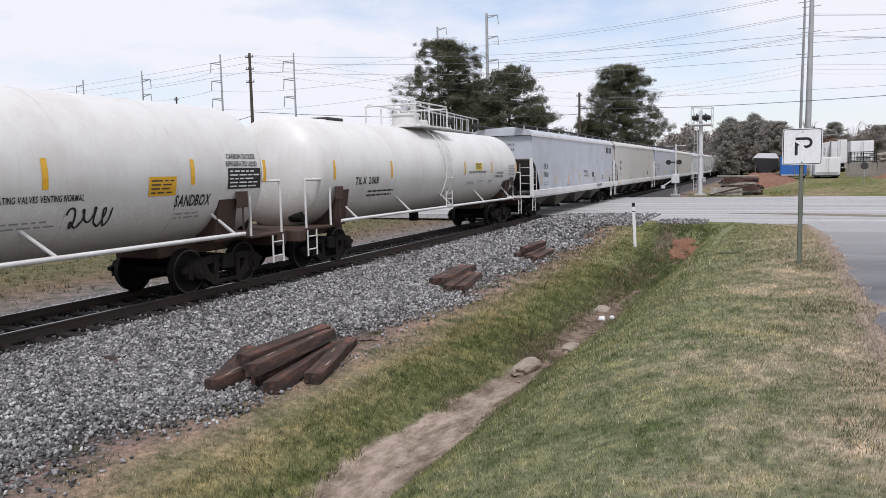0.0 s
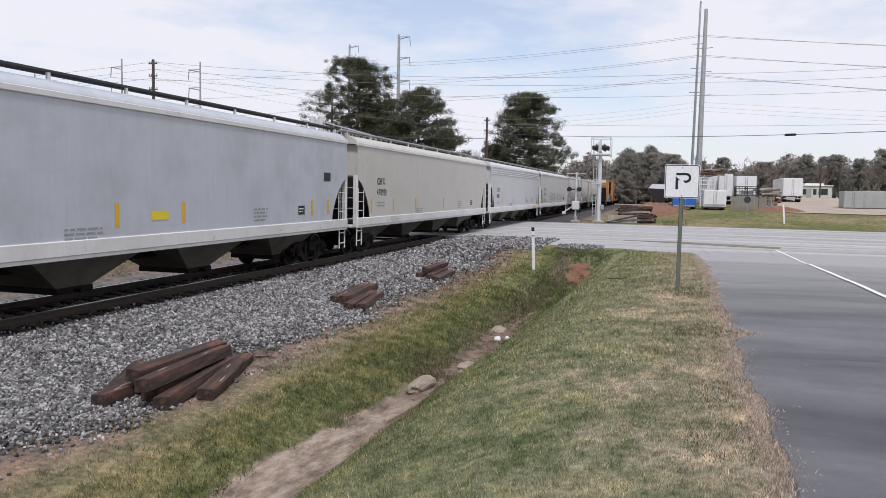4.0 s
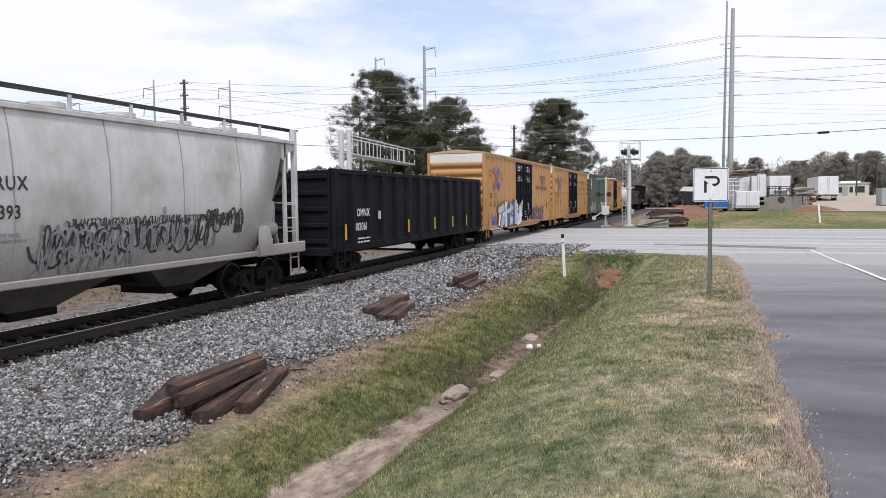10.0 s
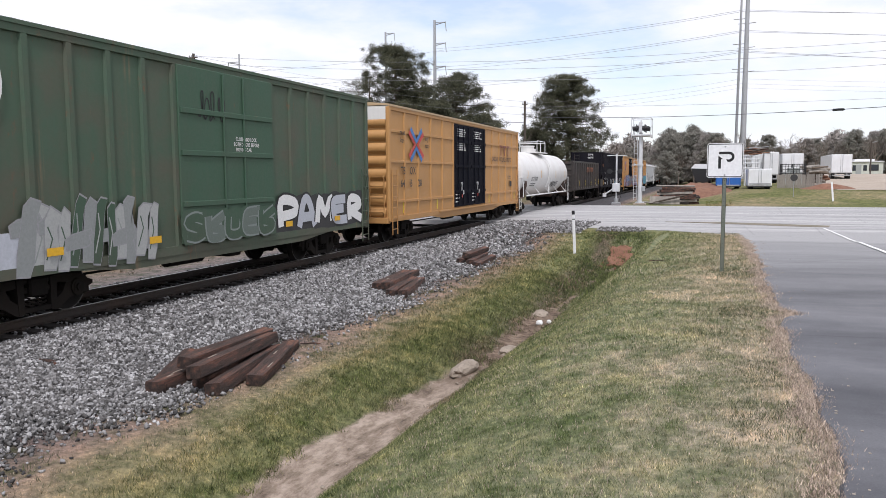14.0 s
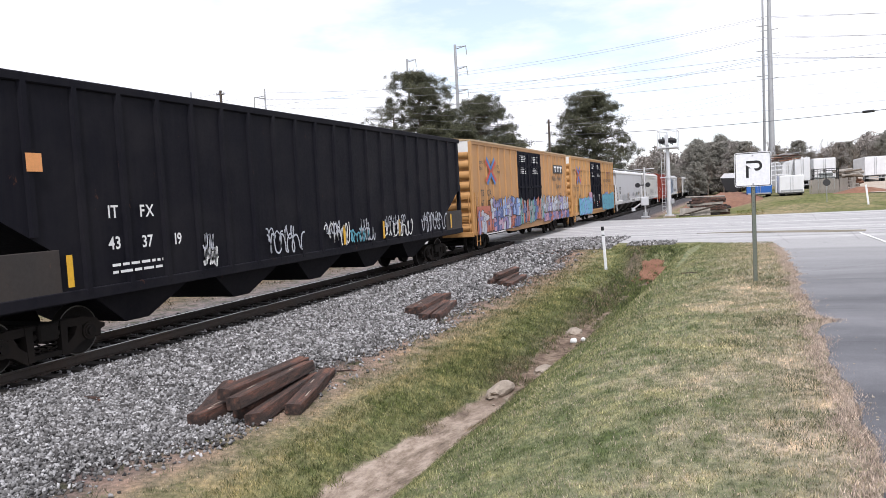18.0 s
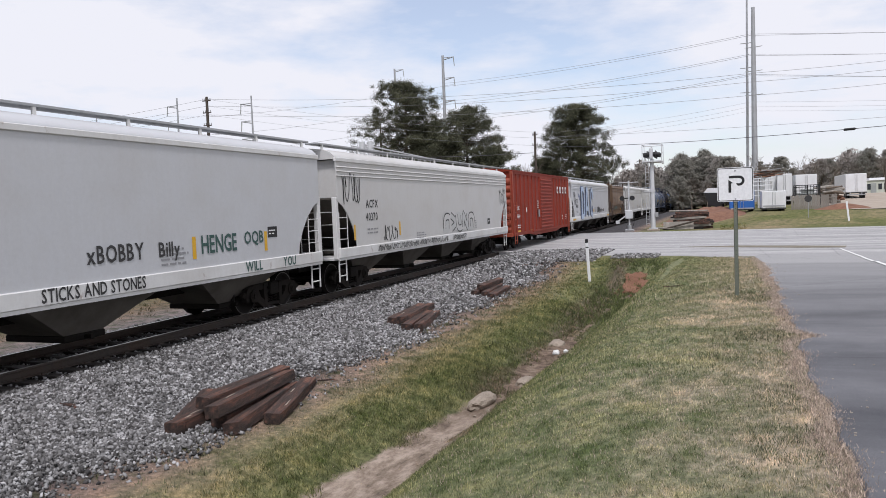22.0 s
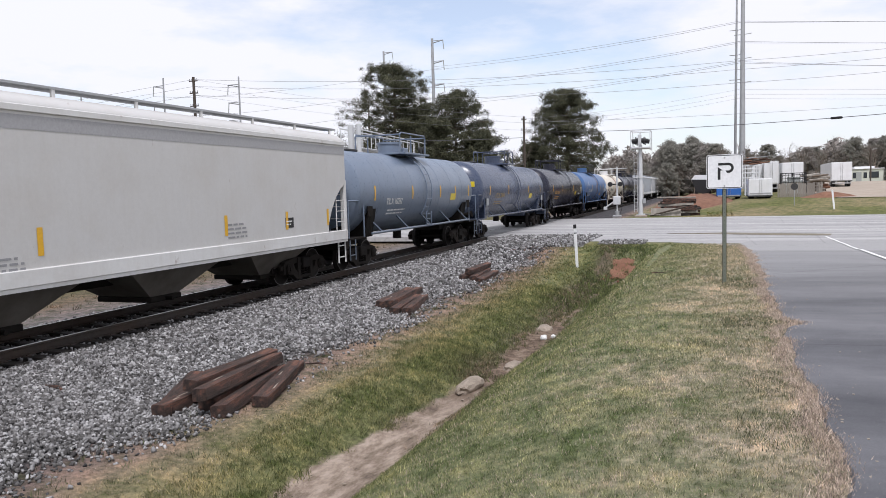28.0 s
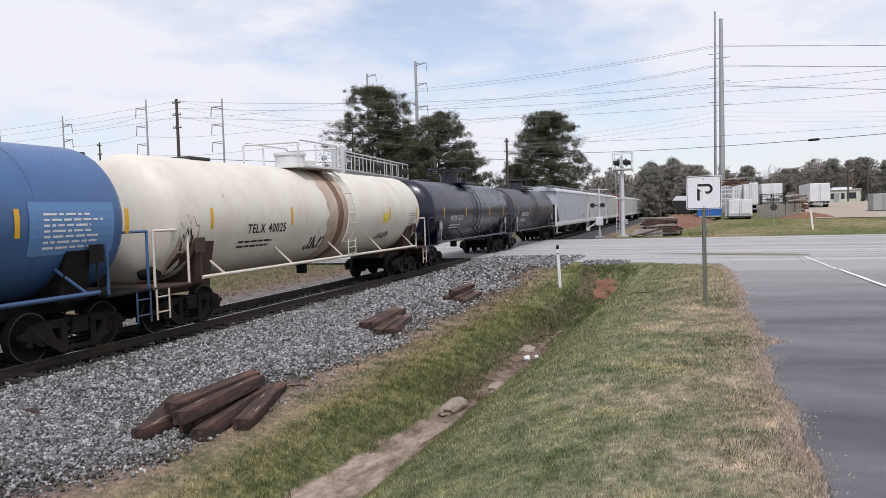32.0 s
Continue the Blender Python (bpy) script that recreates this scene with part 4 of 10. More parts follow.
for i in range(30):
    y = rr.uniform(5.5, 24)
    boulder("pebble", "small washed pebble in the sandy ditch bed", -3.72 + rr.uniform(-0.35, 0.35), y, tuple(rr.uniform(0.012, 0.04) for _ in range(3)), ROCK, 20 + i)
bank = thing("eroded_bank", "bare red clay bank washed out at the ditch head", "bank", kind="structure")
cx, cy, nu, nv = -3.05, 29.2, 15, 15
clay_v = []
for j in range(nv):
    for i in range(nu):
        a, b = 2 * i / (nu - 1) - 1, 2 * j / (nv - 1) - 1
        k = 1 + 0.35 * noise.noise(Vector((a * 1.7, b * 1.7, 4.0)))
        q = math.sqrt(1 - 0.5 * b * b), math.sqrt(1 - 0.5 * a * a)
        x, y = cx + 0.55 * a * q[0] * k, cy + 0.85 * b * q[1] * k
        rim = max(abs(a), abs(b)) ** 4
        clay_v.append((x, y, on_ground(x, y) + 0.06 * (1 - rim) + 0.09 * (1 - rim) * noise.noise(Vector((x * 3, y * 3, 0))) - 0.02 * rim))
s = Shape().add(clay_v, [(j * nu + i, j * nu + i + 1, j * nu + i + nu + 1, j * nu + i + nu) for j in range(nv - 1) for i in range(nu - 1)], 0, True)
part("clay_face", s, RED_EARTH, bank)
for i in range(14):
    y = rr.uniform(27.6, 29.2)
    x = -3.05 + rr.uniform(-0.6, 0.5)
    b = boulder("clod", "lump of red clay fallen from the bank", x, y, tuple(rr.uniform(0.03, 0.10) for _ in range(3)), RED_EARTH, 60 + i)

def stick(x, y, length, heading, r0, mat=CREOSOTE):
    ob = part("stick", Shape().cyl((-length / 2, 0, r0), (0.1, 0.02, r0 * 1.3), r0, 6).cyl((0.1, 0.02, r0 * 1.3), (length / 2, -0.03, r0), r0 * 0.9, 6, r2=r0 * 0.5), mat)
    ob.matrix_basis = pose(x, y, on_ground(x, y), 0, 0, heading)
    tagged(ob, "thin dark broken stick lying on the ground", "stick", "fallen sticks")


stick(-7.0, 13.7, 0.75, 80, 0.022)
stick(-6.7, 11.9, 0.45, 20, 0.015)
stick(-9.4, 8.75, 0.42, -10, 0.035)
stick(-8.9, 16.5, 0.5, 50, 0.02)
stick(-0.9, 17.4, 0.6, 20, 0.012)
leaves = Shape()
for i in range(300):
    x, y = rr.uniform(-7, 0.8), rr.uniform(4.5, 20)
    z, a, k = on_ground(x, y, 0.035), rr.uniform(0, 6.3), rr.uniform(0.006, 0.014)
    leaves.add([(x + k * math.cos(a), y + k * math.sin(a), z), (x - k * math.sin(a), y + k * math.cos(a), z + 0.012), (x - k * math.cos(a), y - k * math.sin(a), z), (x + k * math.sin(a), y - k * math.cos(a), z + 0.01)], [(0, 1, 2, 3)])
tagged(part("leaf_litter", leaves, plain("dead_leaf", (0.42, 0.33, 0.22), 0.8)), "scattered dead leaves and pale litter on the grass", "leaf litter", kind="stuff")
crumbs = Shape()
for i in range(220):
    y = rr.uniform(3.5, 26)
    x = float(lane_edge(y)) + abs(rr.gauss(0, 0.22)) - 0.03
    z, k = on_ground(x, y, 0.012), rr.uniform(0.004, 0.012)
    crumbs.box((x - k, y - k, z), (x + k * 0.7, y + k, z + k))
tagged(part("road_crumbs", crumbs, plain("crumb", (0.3, 0.26, 0.21), 0.9)), "loose crumbs of gravel along the broken road edge", "gravel", kind="stuff")

# The road sign with its hooked arrow.
sign = thing("road_sign", "white square traffic sign with black hooked arrow on steel post", "road sign", (0.275, 14.46, 0))
base = on_ground(0.3, 14.46) - 0.3
post = Shape().box((-0.035, 0.0, base), (0.035, 0.012, 3.0)).box((-0.035, 0.0, base), (-0.028, 0.035, 3.0)).box((0.028, 0.0, base), (0.035, 0.035, 3.0))
for k in range(28):
    post.cyl((0, -0.002, 0.8 + k * 0.075), (0, 0.0135, 0.8 + k * 0.075), 0.006, 6, 1)
part("post", post, [paint("green_post", (0.13, 0.15, 0.12), (0.2, 0.17, 0.13), 0.5, 0.6), SOFT_BLACK], sign, "weathered dull green steel post")
def rounded(w, h, r, k=5):
    out = []
    for cx, cy, a0 in ((w - r, h - r, 0), (-w + r, h - r, 90), (-w + r, -h + r, 180), (w - r, -h + r, 270)):
        out += [(cx + r * math.cos(radians(a0 + 90 * i / k)), cy + r * math.sin(radians(a0 + 90 * i / k))) for i in range(k + 1)]
    return out
plate = part("plate", Shape().prism([(u, 2.727 + w) for u, w in rounded(0.302, 0.302, 0.04)], "y", -0.016, -0.008), SIGN_WHITE, sign, "white square sign plate")
edge = Shape()
o, i_ = rounded(0.292, 0.292, 0.035), rounded(0.280, 0.280, 0.028)
n = len(o)
edge.add([(u, -0.018, 2.727 + w) for u, w in o] + [(u, -0.018, 2.727 + w) for u, w in i_], [(k, (k + 1) % n, n + (k + 1) % n, n + k) for k in range(n)])
part("border", edge, BLACK, plate, "thin black border line")
arrow = Shape()
def ribbon(sh, pts, w, place, m=0):
    """A flat stripe of width w along points, laid by place(u, v)."""
    L, R = [], []
    for k, (u, v) in enumerate(pts):
        a, b = pts[max(k - 1, 0)], pts[min(k + 1, len(pts) - 1)]
        d = math.hypot(b[0] - a[0], b[1] - a[1]) or 1
        nx_, ny_ = -(b[1] - a[1]) / d * w / 2, (b[0] - a[0]) / d * w / 2
        L.append(place(u + nx_, v + ny_)); R.append(place(u - nx_, v - ny_))
    k = len(pts)
    sh.add(L + R, [(i, i + 1, k + i + 1, k + i) for i in range(k - 1)], m)
on_sign = lambda u, v: (u, -0.018, 2.727 + v)
hook = [(-0.105, 0.132), (0.065, 0.132)] + [(0.065 + 0.068 * math.cos(radians(90 - a)), 0.064 + 0.068 * math.sin(radians(90 - a))) for a in range(15, 181, 15)] + [(0.045, -0.004)]
ribbon(arrow, hook, 0.044, on_sign)
ribbon(arrow, [(-0.09, -0.143), (-0.09, 0.02)], 0.046, on_sign)
arrow.add([on_sign(-0.113, 0.02), on_sign(-0.067, 0.02), on_sign(-0.030, 0.022), on_sign(-0.113, 0.085)], [(0, 1, 2, 3)])
arrow.add([on_sign(0.045, -0.026), on_sign(0.045, 0.018), on_sign(0.015, 0.018), on_sign(0.028, -0.004)], [(0, 1, 2, 3)])
part("arrow", arrow, BLACK, plate, "black hooked arrow")
for z in (2.47, 2.97):
    part("bolt", Shape().cyl((0, -0.024, z), (0, -0.016, z), 0.014, 8), GALV, plate)

marker = thing("marker_post", "slim white flexible marker post with a black tip", "marker post", pose(-4.76, 29.15, on_ground(-4.76, 29.15), 1.5, -2.4, 0))
part("stem", Shape().prism([(u, w) for u, w in rounded(0.055, 0.022, 0.018, 3)], "z", -0.3, 1.52), SIGN_WHITE, marker)
part("tip", Shape().prism([(u, w) for u, w in rounded(0.058, 0.025, 0.018, 3)], "z", 1.52, 1.67), BLACK, marker, "black tip")
part("band", Shape().prism([(u, w) for u, w in rounded(0.057, 0.024, 0.018, 3)], "z", 1.32, 1.36), BLACK, marker, "black band")
for x, y, h in ((9.85, 69, 1.6),):
    m2 = thing("marker_post", "slim white marker post in the grass by the road", "marker post", pose(x, y, on_ground(x, y), 0, -6, 0))
    part("stem", Shape().prism([(u, w) for u, w in rounded(0.07, 0.03, 0.02, 3)], "z", -0.2, h), SIGN_WHITE, m2)
small = thing("small_sign", "small round dark sign seen from behind on a thin post", "road sign", (7.16, 72, on_ground(7.16, 72)))
part("post", Shape().cyl((0, 0, -0.3), (0, 0, 1.9), 0.03, 6), GALV, small)
part("disc", Shape().cyl((0, -0.03, 1.65), (0, -0.01, 1.65), 0.3, 14), SOFT_BLACK, small)

# ---- the level crossing ----
mast = thing("signal_mast", "aluminium crossing signal mast with a railed platform and lamps", "signal mast", (-5.2, 64.6, 0.0))
part("footing", Shape().box((-0.5, -0.5, -0.3), (0.5, 0.5, 0.12), 0, 0.03), ROCK, mast)
part("pole", Shape().cyl((0, 0, 0.1), (0, 0, 5.9), 0.2, 16, r2=0.15), ALU, mast, "tapered aluminium pole")
part("base_flange", Shape().cyl((0, 0, 0.1), (0, 0, 0.22), 0.36, 12).box((-0.35, -0.35, 0.1), (0.35, 0.35, 0.15)), ALU, mast)
part("platform", Shape().box((-0.75, -0.55, 5.62), (0.85, 1.4, 5.74), 0, 0.02).box((-0.75, -0.55, 5.5), (-0.68, 1.4, 5.62)).box((0.78, -0.55, 5.5), (0.85, 1.4, 5.62)), ALU, mast, "metal platform")
rail_s = Shape()
for x in (-0.72, 0.82):
    for y in (-0.52, 1.36):
        rail_s.tube([(x, y, 5.7), (x, y, 7.05)], 0.03)
    rail_s.tube([(x, -0.52, 7.05), (x, 1.36, 7.05)], 0.03).tube([(x, -0.52, 6.4), (x, 1.36, 6.4)], 0.02)
for y in (-0.52, 1.36):
    rail_s.tube([(-0.72, y, 7.05), (0.82, y, 7.05)], 0.03)
part("railing", rail_s, ALU, mast)
for d in (-1, 1):
    for y in (-0.3, 0.95):
        lamp = part("lamp_head", Shape().cyl((d * 0.30, y, 6.25), (d * 0.36, y, 6.25), 0.32, 16).cyl((d * 0.12, y, 6.25), (d * 0.30, y, 6.25), 0.2, 12), BLACK, mast, "black round crossing lamp")
        part("hood", Shape().cyl((d * 0.36, y, 6.25), (d * 0.66, y, 6.22), 0.17, 12, r2=0.18, cap=False), BLACK, lamp)
        part("lens", Shape().cyl((d * 0.36, y, 6.25), (d * 0.375, y, 6.25), 0.15, 14), plain("dark_red_lens", (0.16, 0.01, 0.01), 0.15), lamp)
part("bell_box", Shape().box((-0.16, -0.5, 5.9), (0.12, -0.2, 6.75), 0, 0.03), ALU, mast)
part("crossarm", Shape().tube([(-0.5, -0.1, 6.2), (0.5, -0.1, 6.2)], 0.05).tube([(0, 0, 5.7), (0, 0, 6.9)], 0.06), ALU, mast)
lad = Shape().tube([(-0.24, -0.2, 0.4), (-0.24, -0.2, 6.6)], 0.02).tube([(-0.50, -0.2, 0.4), (-0.50, -0.2, 6.6)], 0.02)
for k in range(20):
    lad.tube([(-0.50, -0.2, 0.6 + 0.3 * k), (-0.24, -0.2, 0.6 + 0.3 * k)], 0.012, 5)
part("ladder", lad, ALU, mast)
part("clamp", Shape().cyl((0, 0, 3.2), (0, 0, 3.35), 0.24, 12).box((-0.62, -0.28, 3.22), (0.1, -0.1, 3.3)), ALU, mast)
part("junction_box", Shape().box((0.18, -0.2, 1.1), (0.42, 0.1, 1.5), 0, 0.02), GALV, mast)

gate = thing("crossing_gate", "grey crossing gate mechanism with lamps on a slim mast", "crossing gate", (-7.1, 64.4, 0.0))
part("footing", Shape().box((-0.35, -0.35, -0.3), (0.35, 0.35, 0.15), 0, 0.02).cyl((0, 0, 0.15), (0, 0, 0.5), 0.2, 12), GALV, gate)
part("pole", Shape().cyl((0, 0, 0.1), (0, 0, 4.2), 0.075, 12), ALU, gate)
part("motor_box", Shape().box((-0.3, -0.3, 1.05), (0.3, 0.25, 1.75), 0, 0.03), ALU, gate, "grey gate motor housing")
part("counterweight", Shape().tube([(-0.25, -0.1, 1.3), (-0.9, -0.1, 0.85), (-0.98, -0.1, 0.75)], 0.06, 8).box((-1.1, -0.2, 0.62), (-0.8, 0.0, 0.9), 0, 0.02), ALU, gate)
part("crossbar", Shape().tube([(-0.8, 0, 4.05), (0.8, 0, 4.05)], 0.03), ALU, gate)
for x in (-0.55, 0.28):
    part("lamp_head", Shape().cyl((x, -0.2, 2.75), (x, 0.05, 2.75), 0.2, 12).box((x - 0.05, 0, 2.7), (0.0, 0.06, 2.8)), BLACK, gate, "black crossing lamp")
part("cable_loop", Shape().tube([(0.3, 0, 1.6), (0.45, 0, 1.2), (0.35, 0, 0.6), (0.2, 0, 0.2)], 0.02), BLACK, gate)

cant = thing("signal_cantilever", "aluminium crossing signal cantilever with a railed walkway over the road", "signal cantilever", (-21.3, 43.6, -1.0))
part("mast", Shape().cyl((0, 0, 0), (0, 0, 7.9), 0.19, 14).cyl((0.55, 0, 0), (0.55, 0, 7.9), 0.16, 12), ALU, cant)
cross = Shape()
for k in range(12):
    cross.tube([(0, 0, 0.5 + 0.6 * k), (0.55, 0, 1.1 + 0.6 * k)], 0.035)
part("bracing", cross, ALU, cant)
for x, z in ((0.0, 6.55), (0.0, 7.75), (-0.9, 6.55), (-0.9, 7.75)):
    part("arm_rail", Shape().tube([(x - 0.02, 0.3, z), (x - 1.9, 18.2, z)], 0.045, 8), ALU, cant)
for k in range(11):
    u = 0.3 + 17.9 * k / 10
    x = -1.9 * (u - 0.3) / 17.9
    part("baluster", Shape().tube([(x, u, 6.5), (x, u, 7.8)], 0.035).tube([(x - 0.9, u, 6.5), (x - 0.9, u, 7.8)], 0.035).tube([(x, u, 6.55), (x - 0.9, u, 6.55)], 0.03), ALU, cant)
part("walkway", Shape().add([(0, 0.3, 6.52), (-0.9, 0.3, 6.52), (-2.8, 18.2, 6.52), (-1.9, 18.2, 6.52), (0, 0.3, 6.46), (-0.9, 0.3, 6.46), (-2.8, 18.2, 6.46), (-1.9, 18.2, 6.46)], [(0, 1, 2, 3), (7, 6, 5, 4), (0, 3, 7, 4), (1, 0, 4, 5), (2, 1, 5, 6), (3, 2, 6, 7)]), GALV, cant, "grated walkway")
for u in (9.5, 16.8):
    x = -1.9 * u / 17.9
    for d in (-0.35, 0.35):
        part("lamp_head", Shape().cyl((x + 0.25, u + d, 7.1), (x + 0.05, u + d, 7.1), 0.26, 14), BLACK, cant, "black crossing lamp")

heap = thing("timber_stack", "loose stack of old ties and grey planks beside the crossing", "timber stack", (-2.55, 66.4, on_ground(-2.6, 66.4)))
rt = random.Random(8)
for layer in range(7):
    for k in range(3):
        L = rt.uniform(2.3, 3.3)
        t = part("timber", Shape().box((-L / 2, -0.12, -0.09), (L / 2, 0.12, 0.09), 0, 0.012), rt.choice((CREOSOTE, CREOSOTE, PLANK, TIE_OLD)), heap)
        t.matrix_basis = pose(rt.uniform(-0.35, 0.55) + 0.2, -0.5 + 0.42 * k, 0.1 + 0.205 * layer, 0, rt.uniform(-2.5, 2.5), rt.uniform(-9, 9))
for k, (x, z, a, L) in enumerate(((-0.5, 0.42, -14, 3.0), (0.1, 1.52, 1, 3.1), (-1.9, 0.16, 4, 1.6))):
    t = part("pole", Shape().cyl((-L / 2, 0, 0), (L / 2, 0, 0), 0.07, 8), PLANK if k else POLE_WOOD, heap, "loose pole leaning on the stack")
    t.matrix_basis = pose(x, -1.15 if k != 1 else -0.2, z, 0, a, 0)
t = part("panel", Shape().box((-1.25, -0.05, 0), (1.15, 0.05, 0.68), 0, 0.01), PLANK, heap, "grey weathered plank panel")
t.matrix_basis = pose(-0.65, -1.0, 0, -14, 0, 3)

def hump(cx, cy, w, d, h, seed):
    v, f = [], []
    for j in range(13):
        for i in range(17):
            a, b = i / 8 - 1, j / 6 - 1
            k = max(0, 1 - a * a) * max(0, 1 - b * b)
            x, y = cx + a * w, cy + b * d
            v.append((x, y, on_ground(x, y) - 0.05 + h * k * (1 + 0.35 * noise.noise(Vector((x * 0.7, y * 0.7, seed))))))
    f = [(j * 17 + i, j * 17 + i + 1, j * 17 + i + 18, j * 17 + i + 17) for j in range(12) for i in range(16)]
    return Shape().add(v, f, 0, True)
tagged(part("earth_mound", hump(-1.6, 86, 4.2, 8, 1.5, 1), RED_EARTH), "mound of bare red-brown earth behind the timber stack", "earth mound", kind="structure")
tagged(part("earth_mound", hump(11, 80.5, 2.6, 1.4, 0.5, 5), RED_EARTH), "low heap of red earth by the plank fence", "earth mound", kind="structure")

# ---- the yard across the road ----
def trailer(label, x, y, w, d, h, color_mat, legs=0.75, wheels=True, heading=0, group="parked trailers"):
    z = on_ground(x, y)
    tr = thing("trailer", label, "trailer", pose(x, y, z, 0, 0, heading), group=group)
    part("body", Shape().box((-w / 2, 0, legs), (w / 2, d, h), 0, 0.03), color_mat, tr)
    part("sill", Shape().box((-w / 2 - 0.01, -0.01, legs - 0.12), (w / 2 + 0.01, d, legs), 0, 0.01), SOFT_BLACK, tr)
    for k in (-1, 1):
        part("door", Shape().box((k * w / 4 - w / 4 + 0.04, -0.035, legs + 0.06), (k * w / 4 + w / 4 - 0.04, 0.0, h - 0.08), 0, 0.01), color_mat, tr)
        part("lock_rod", Shape().tube([(k * 0.12, -0.05, legs + 0.05), (k * 0.12, -0.05, h - 0.1)], 0.02), GALV, tr)
    if wheels:
        for xx in (-w / 2 + 0.3, w / 2 - 0.3):
            for yy in (1.2, 2.4):
                wh = part("wheel", Shape().cyl((xx - 0.22, yy, 0.48), (xx + 0.22, yy, 0.48), 0.48, 18), BLACK, tr)
                part("hub", Shape().cyl((xx - 0.235, yy, 0.48), (xx + 0.235, yy, 0.48), 0.2, 12), GALV, wh)
        part("bumper", Shape().box((-w / 2 + 0.1, -0.05, 0.45), (w / 2 - 0.1, 0.05, 0.6), 0, 0.01).box((-0.7, -0.03, 0.5), (-0.6, 0.03, legs)).box((0.6, -0.03, 0.5), (0.7, 0.03, legs)), GALV, tr)
    else:
        part("skid", Shape().box((-w / 2 + 0.2, 0.2, 0), (-w / 2 + 0.4, d - 0.2, legs), 0).box((w / 2 - 0.4, 0.2, 0), (w / 2 - 0.2, d - 0.2, legs)), SOFT_BLACK, tr)
    return tr


TRAILER_WHITE = paint("trailer_white", (0.72, 0.73, 0.74), (0.4, 0.38, 0.34), 0.3, 0.45, 0.1)
TRAILER_BLUE = paint("tarp_blue", (0.02, 0.13, 0.45), (0.03, 0.08, 0.2), 0.3, 0.5)
TRAILER_GREY = paint("container_grey", (0.33, 0.35, 0.34), (0.2, 0.18, 0.15), 0.4, 0.6)
trailer("small white enclosed cargo trailer parked on the grass", 4.94, 80, 2.15, 4.5, 1.98, TRAILER_WHITE, 0.32)
trailer("blue covered trailer with white trim parked behind the sign", 2.15, 84, 2.4, 4.2, 2.4, TRAILER_BLUE, 0.5)
trailer("white box trailer parked in the yard", 7.15, 97, 1.6, 8, 3.65, TRAILER_WHITE, 1.0)
trailer("white box trailer parked close beside another", 5.62, 98, 1.4, 8, 3.6, TRAILER_WHITE, 1.0)
trailer("white box trailer parked in the yard beside junk", 9.95, 102, 2.4, 9, 3.47, TRAILER_WHITE, 1.0)
trailer("white semi trailer seen from its rear doors", 16.85, 112, 2.45, 13, 3.3, TRAILER_WHITE, 0.85, heading=-1.5)
trailer("long grey storage container in the yard", 20.0, 92, 1.95, 2.5, 1.95, TRAILER_GREY, 0.1, False)
trailer("long pale grey storage container in the yard", 25.2, 92.5, 8.4, 2.5, 2.0, TRAILER_GREY, 0.1, False)
boat = thing("boat", "black-hulled boat with a white cover parked on the earth mound", "boat", (-0.35, 89, on_ground(-0.9, 89) + 1.75))
part("hull", Shape().prism([(-1.3, 1.3), (1.2, 1.2), (1.1, 0.3), (0.2, -0.4), (-0.8, -0.1)], "y", 0, 5), BLACK, boat)
part("cover", Shape().prism([(-1.35, 1.3), (1.25, 1.2), (0.9, 1.75), (-0.9, 1.8)], "y", 0.1, 4.9), TRAILER_WHITE, boat, "white cover")
part("cradle", Shape().box((-0.9, 0.6, -1.2), (-0.6, 4.0, 0.1)).box((0.5, 0.6, -1.2), (0.8, 4.0, 0.0)), SOFT_BLACK, boat)
fence = thing("plank_fence", "weathered grey plank fence leaning round a yard corner", "fence", (0, 0, 0))
plank_me = Shape().box((-0.09, -0.012, 0), (0.09, 0.012, 1.42), 0, 0.006).mesh("plank", PLANK)
rf = random.Random(4)
corner = [(6.75, 82.4), (10.1, 81.6), (11.05, 84.8)]
for (xa, ya), (xb, yb) in zip(corner, corner[1:]):
    k = int(math.hypot(xb - xa, yb - ya) / 0.2)
    for i in range(k):
        u = i / k
        x, y = xa + u * (xb - xa), ya + u * (yb - ya)
        p = part("plank", plank_me, None, fence)
        p.matrix_basis = pose(x, y, on_ground(x, y) + rf.uniform(-0.08, 0.04), rf.uniform(-2, 2), rf.uniform(-2, 2), math.degrees(math.atan2(yb - ya, xb - xa)) + rf.uniform(-3, 3))
    for z in (0.35, 1.1):
        part("fence_rail", Shape().tube([(xa, ya + 0.05, on_ground(xa, ya) + z), (xb, yb + 0.05, on_ground(xb, yb) + z)], 0.04), PLANK, fence)
junk = thing("junk_pile", "planks and pallets heaped on a white frame behind the trailers", "junk pile", (4.5, 92, on_ground(4.5, 92)))
for i in range(26):
    L = rf.uniform(1.0, 2.6)
    p = part("board", Shape().box((-L / 2, -0.1, -0.04), (L / 2, 0.1, 0.04), 0, 0.01), rf.choice((PLANK, RED_EARTH, CREOSOTE, GALV)), junk)
    p.matrix_basis = pose(rf.uniform(-0.9, 1.2), rf.uniform(-0.5, 1.5), 3.35 + 0.035 * i, rf.uniform(-8, 8), rf.uniform(-8, 8), rf.uniform(-30, 30))
for x in (-1.1, -0.4, 0.3, 1.0):
    part("frame_post", Shape().box((x - 0.05, -0.6, -0.2), (x + 0.05, -0.5, 3.35), 0, 0.01).box((x - 0.05, 1.5, -0.2), (x + 0.05, 1.6, 3.35), 0, 0.01), TRAILER_WHITE, junk, "white frame post")
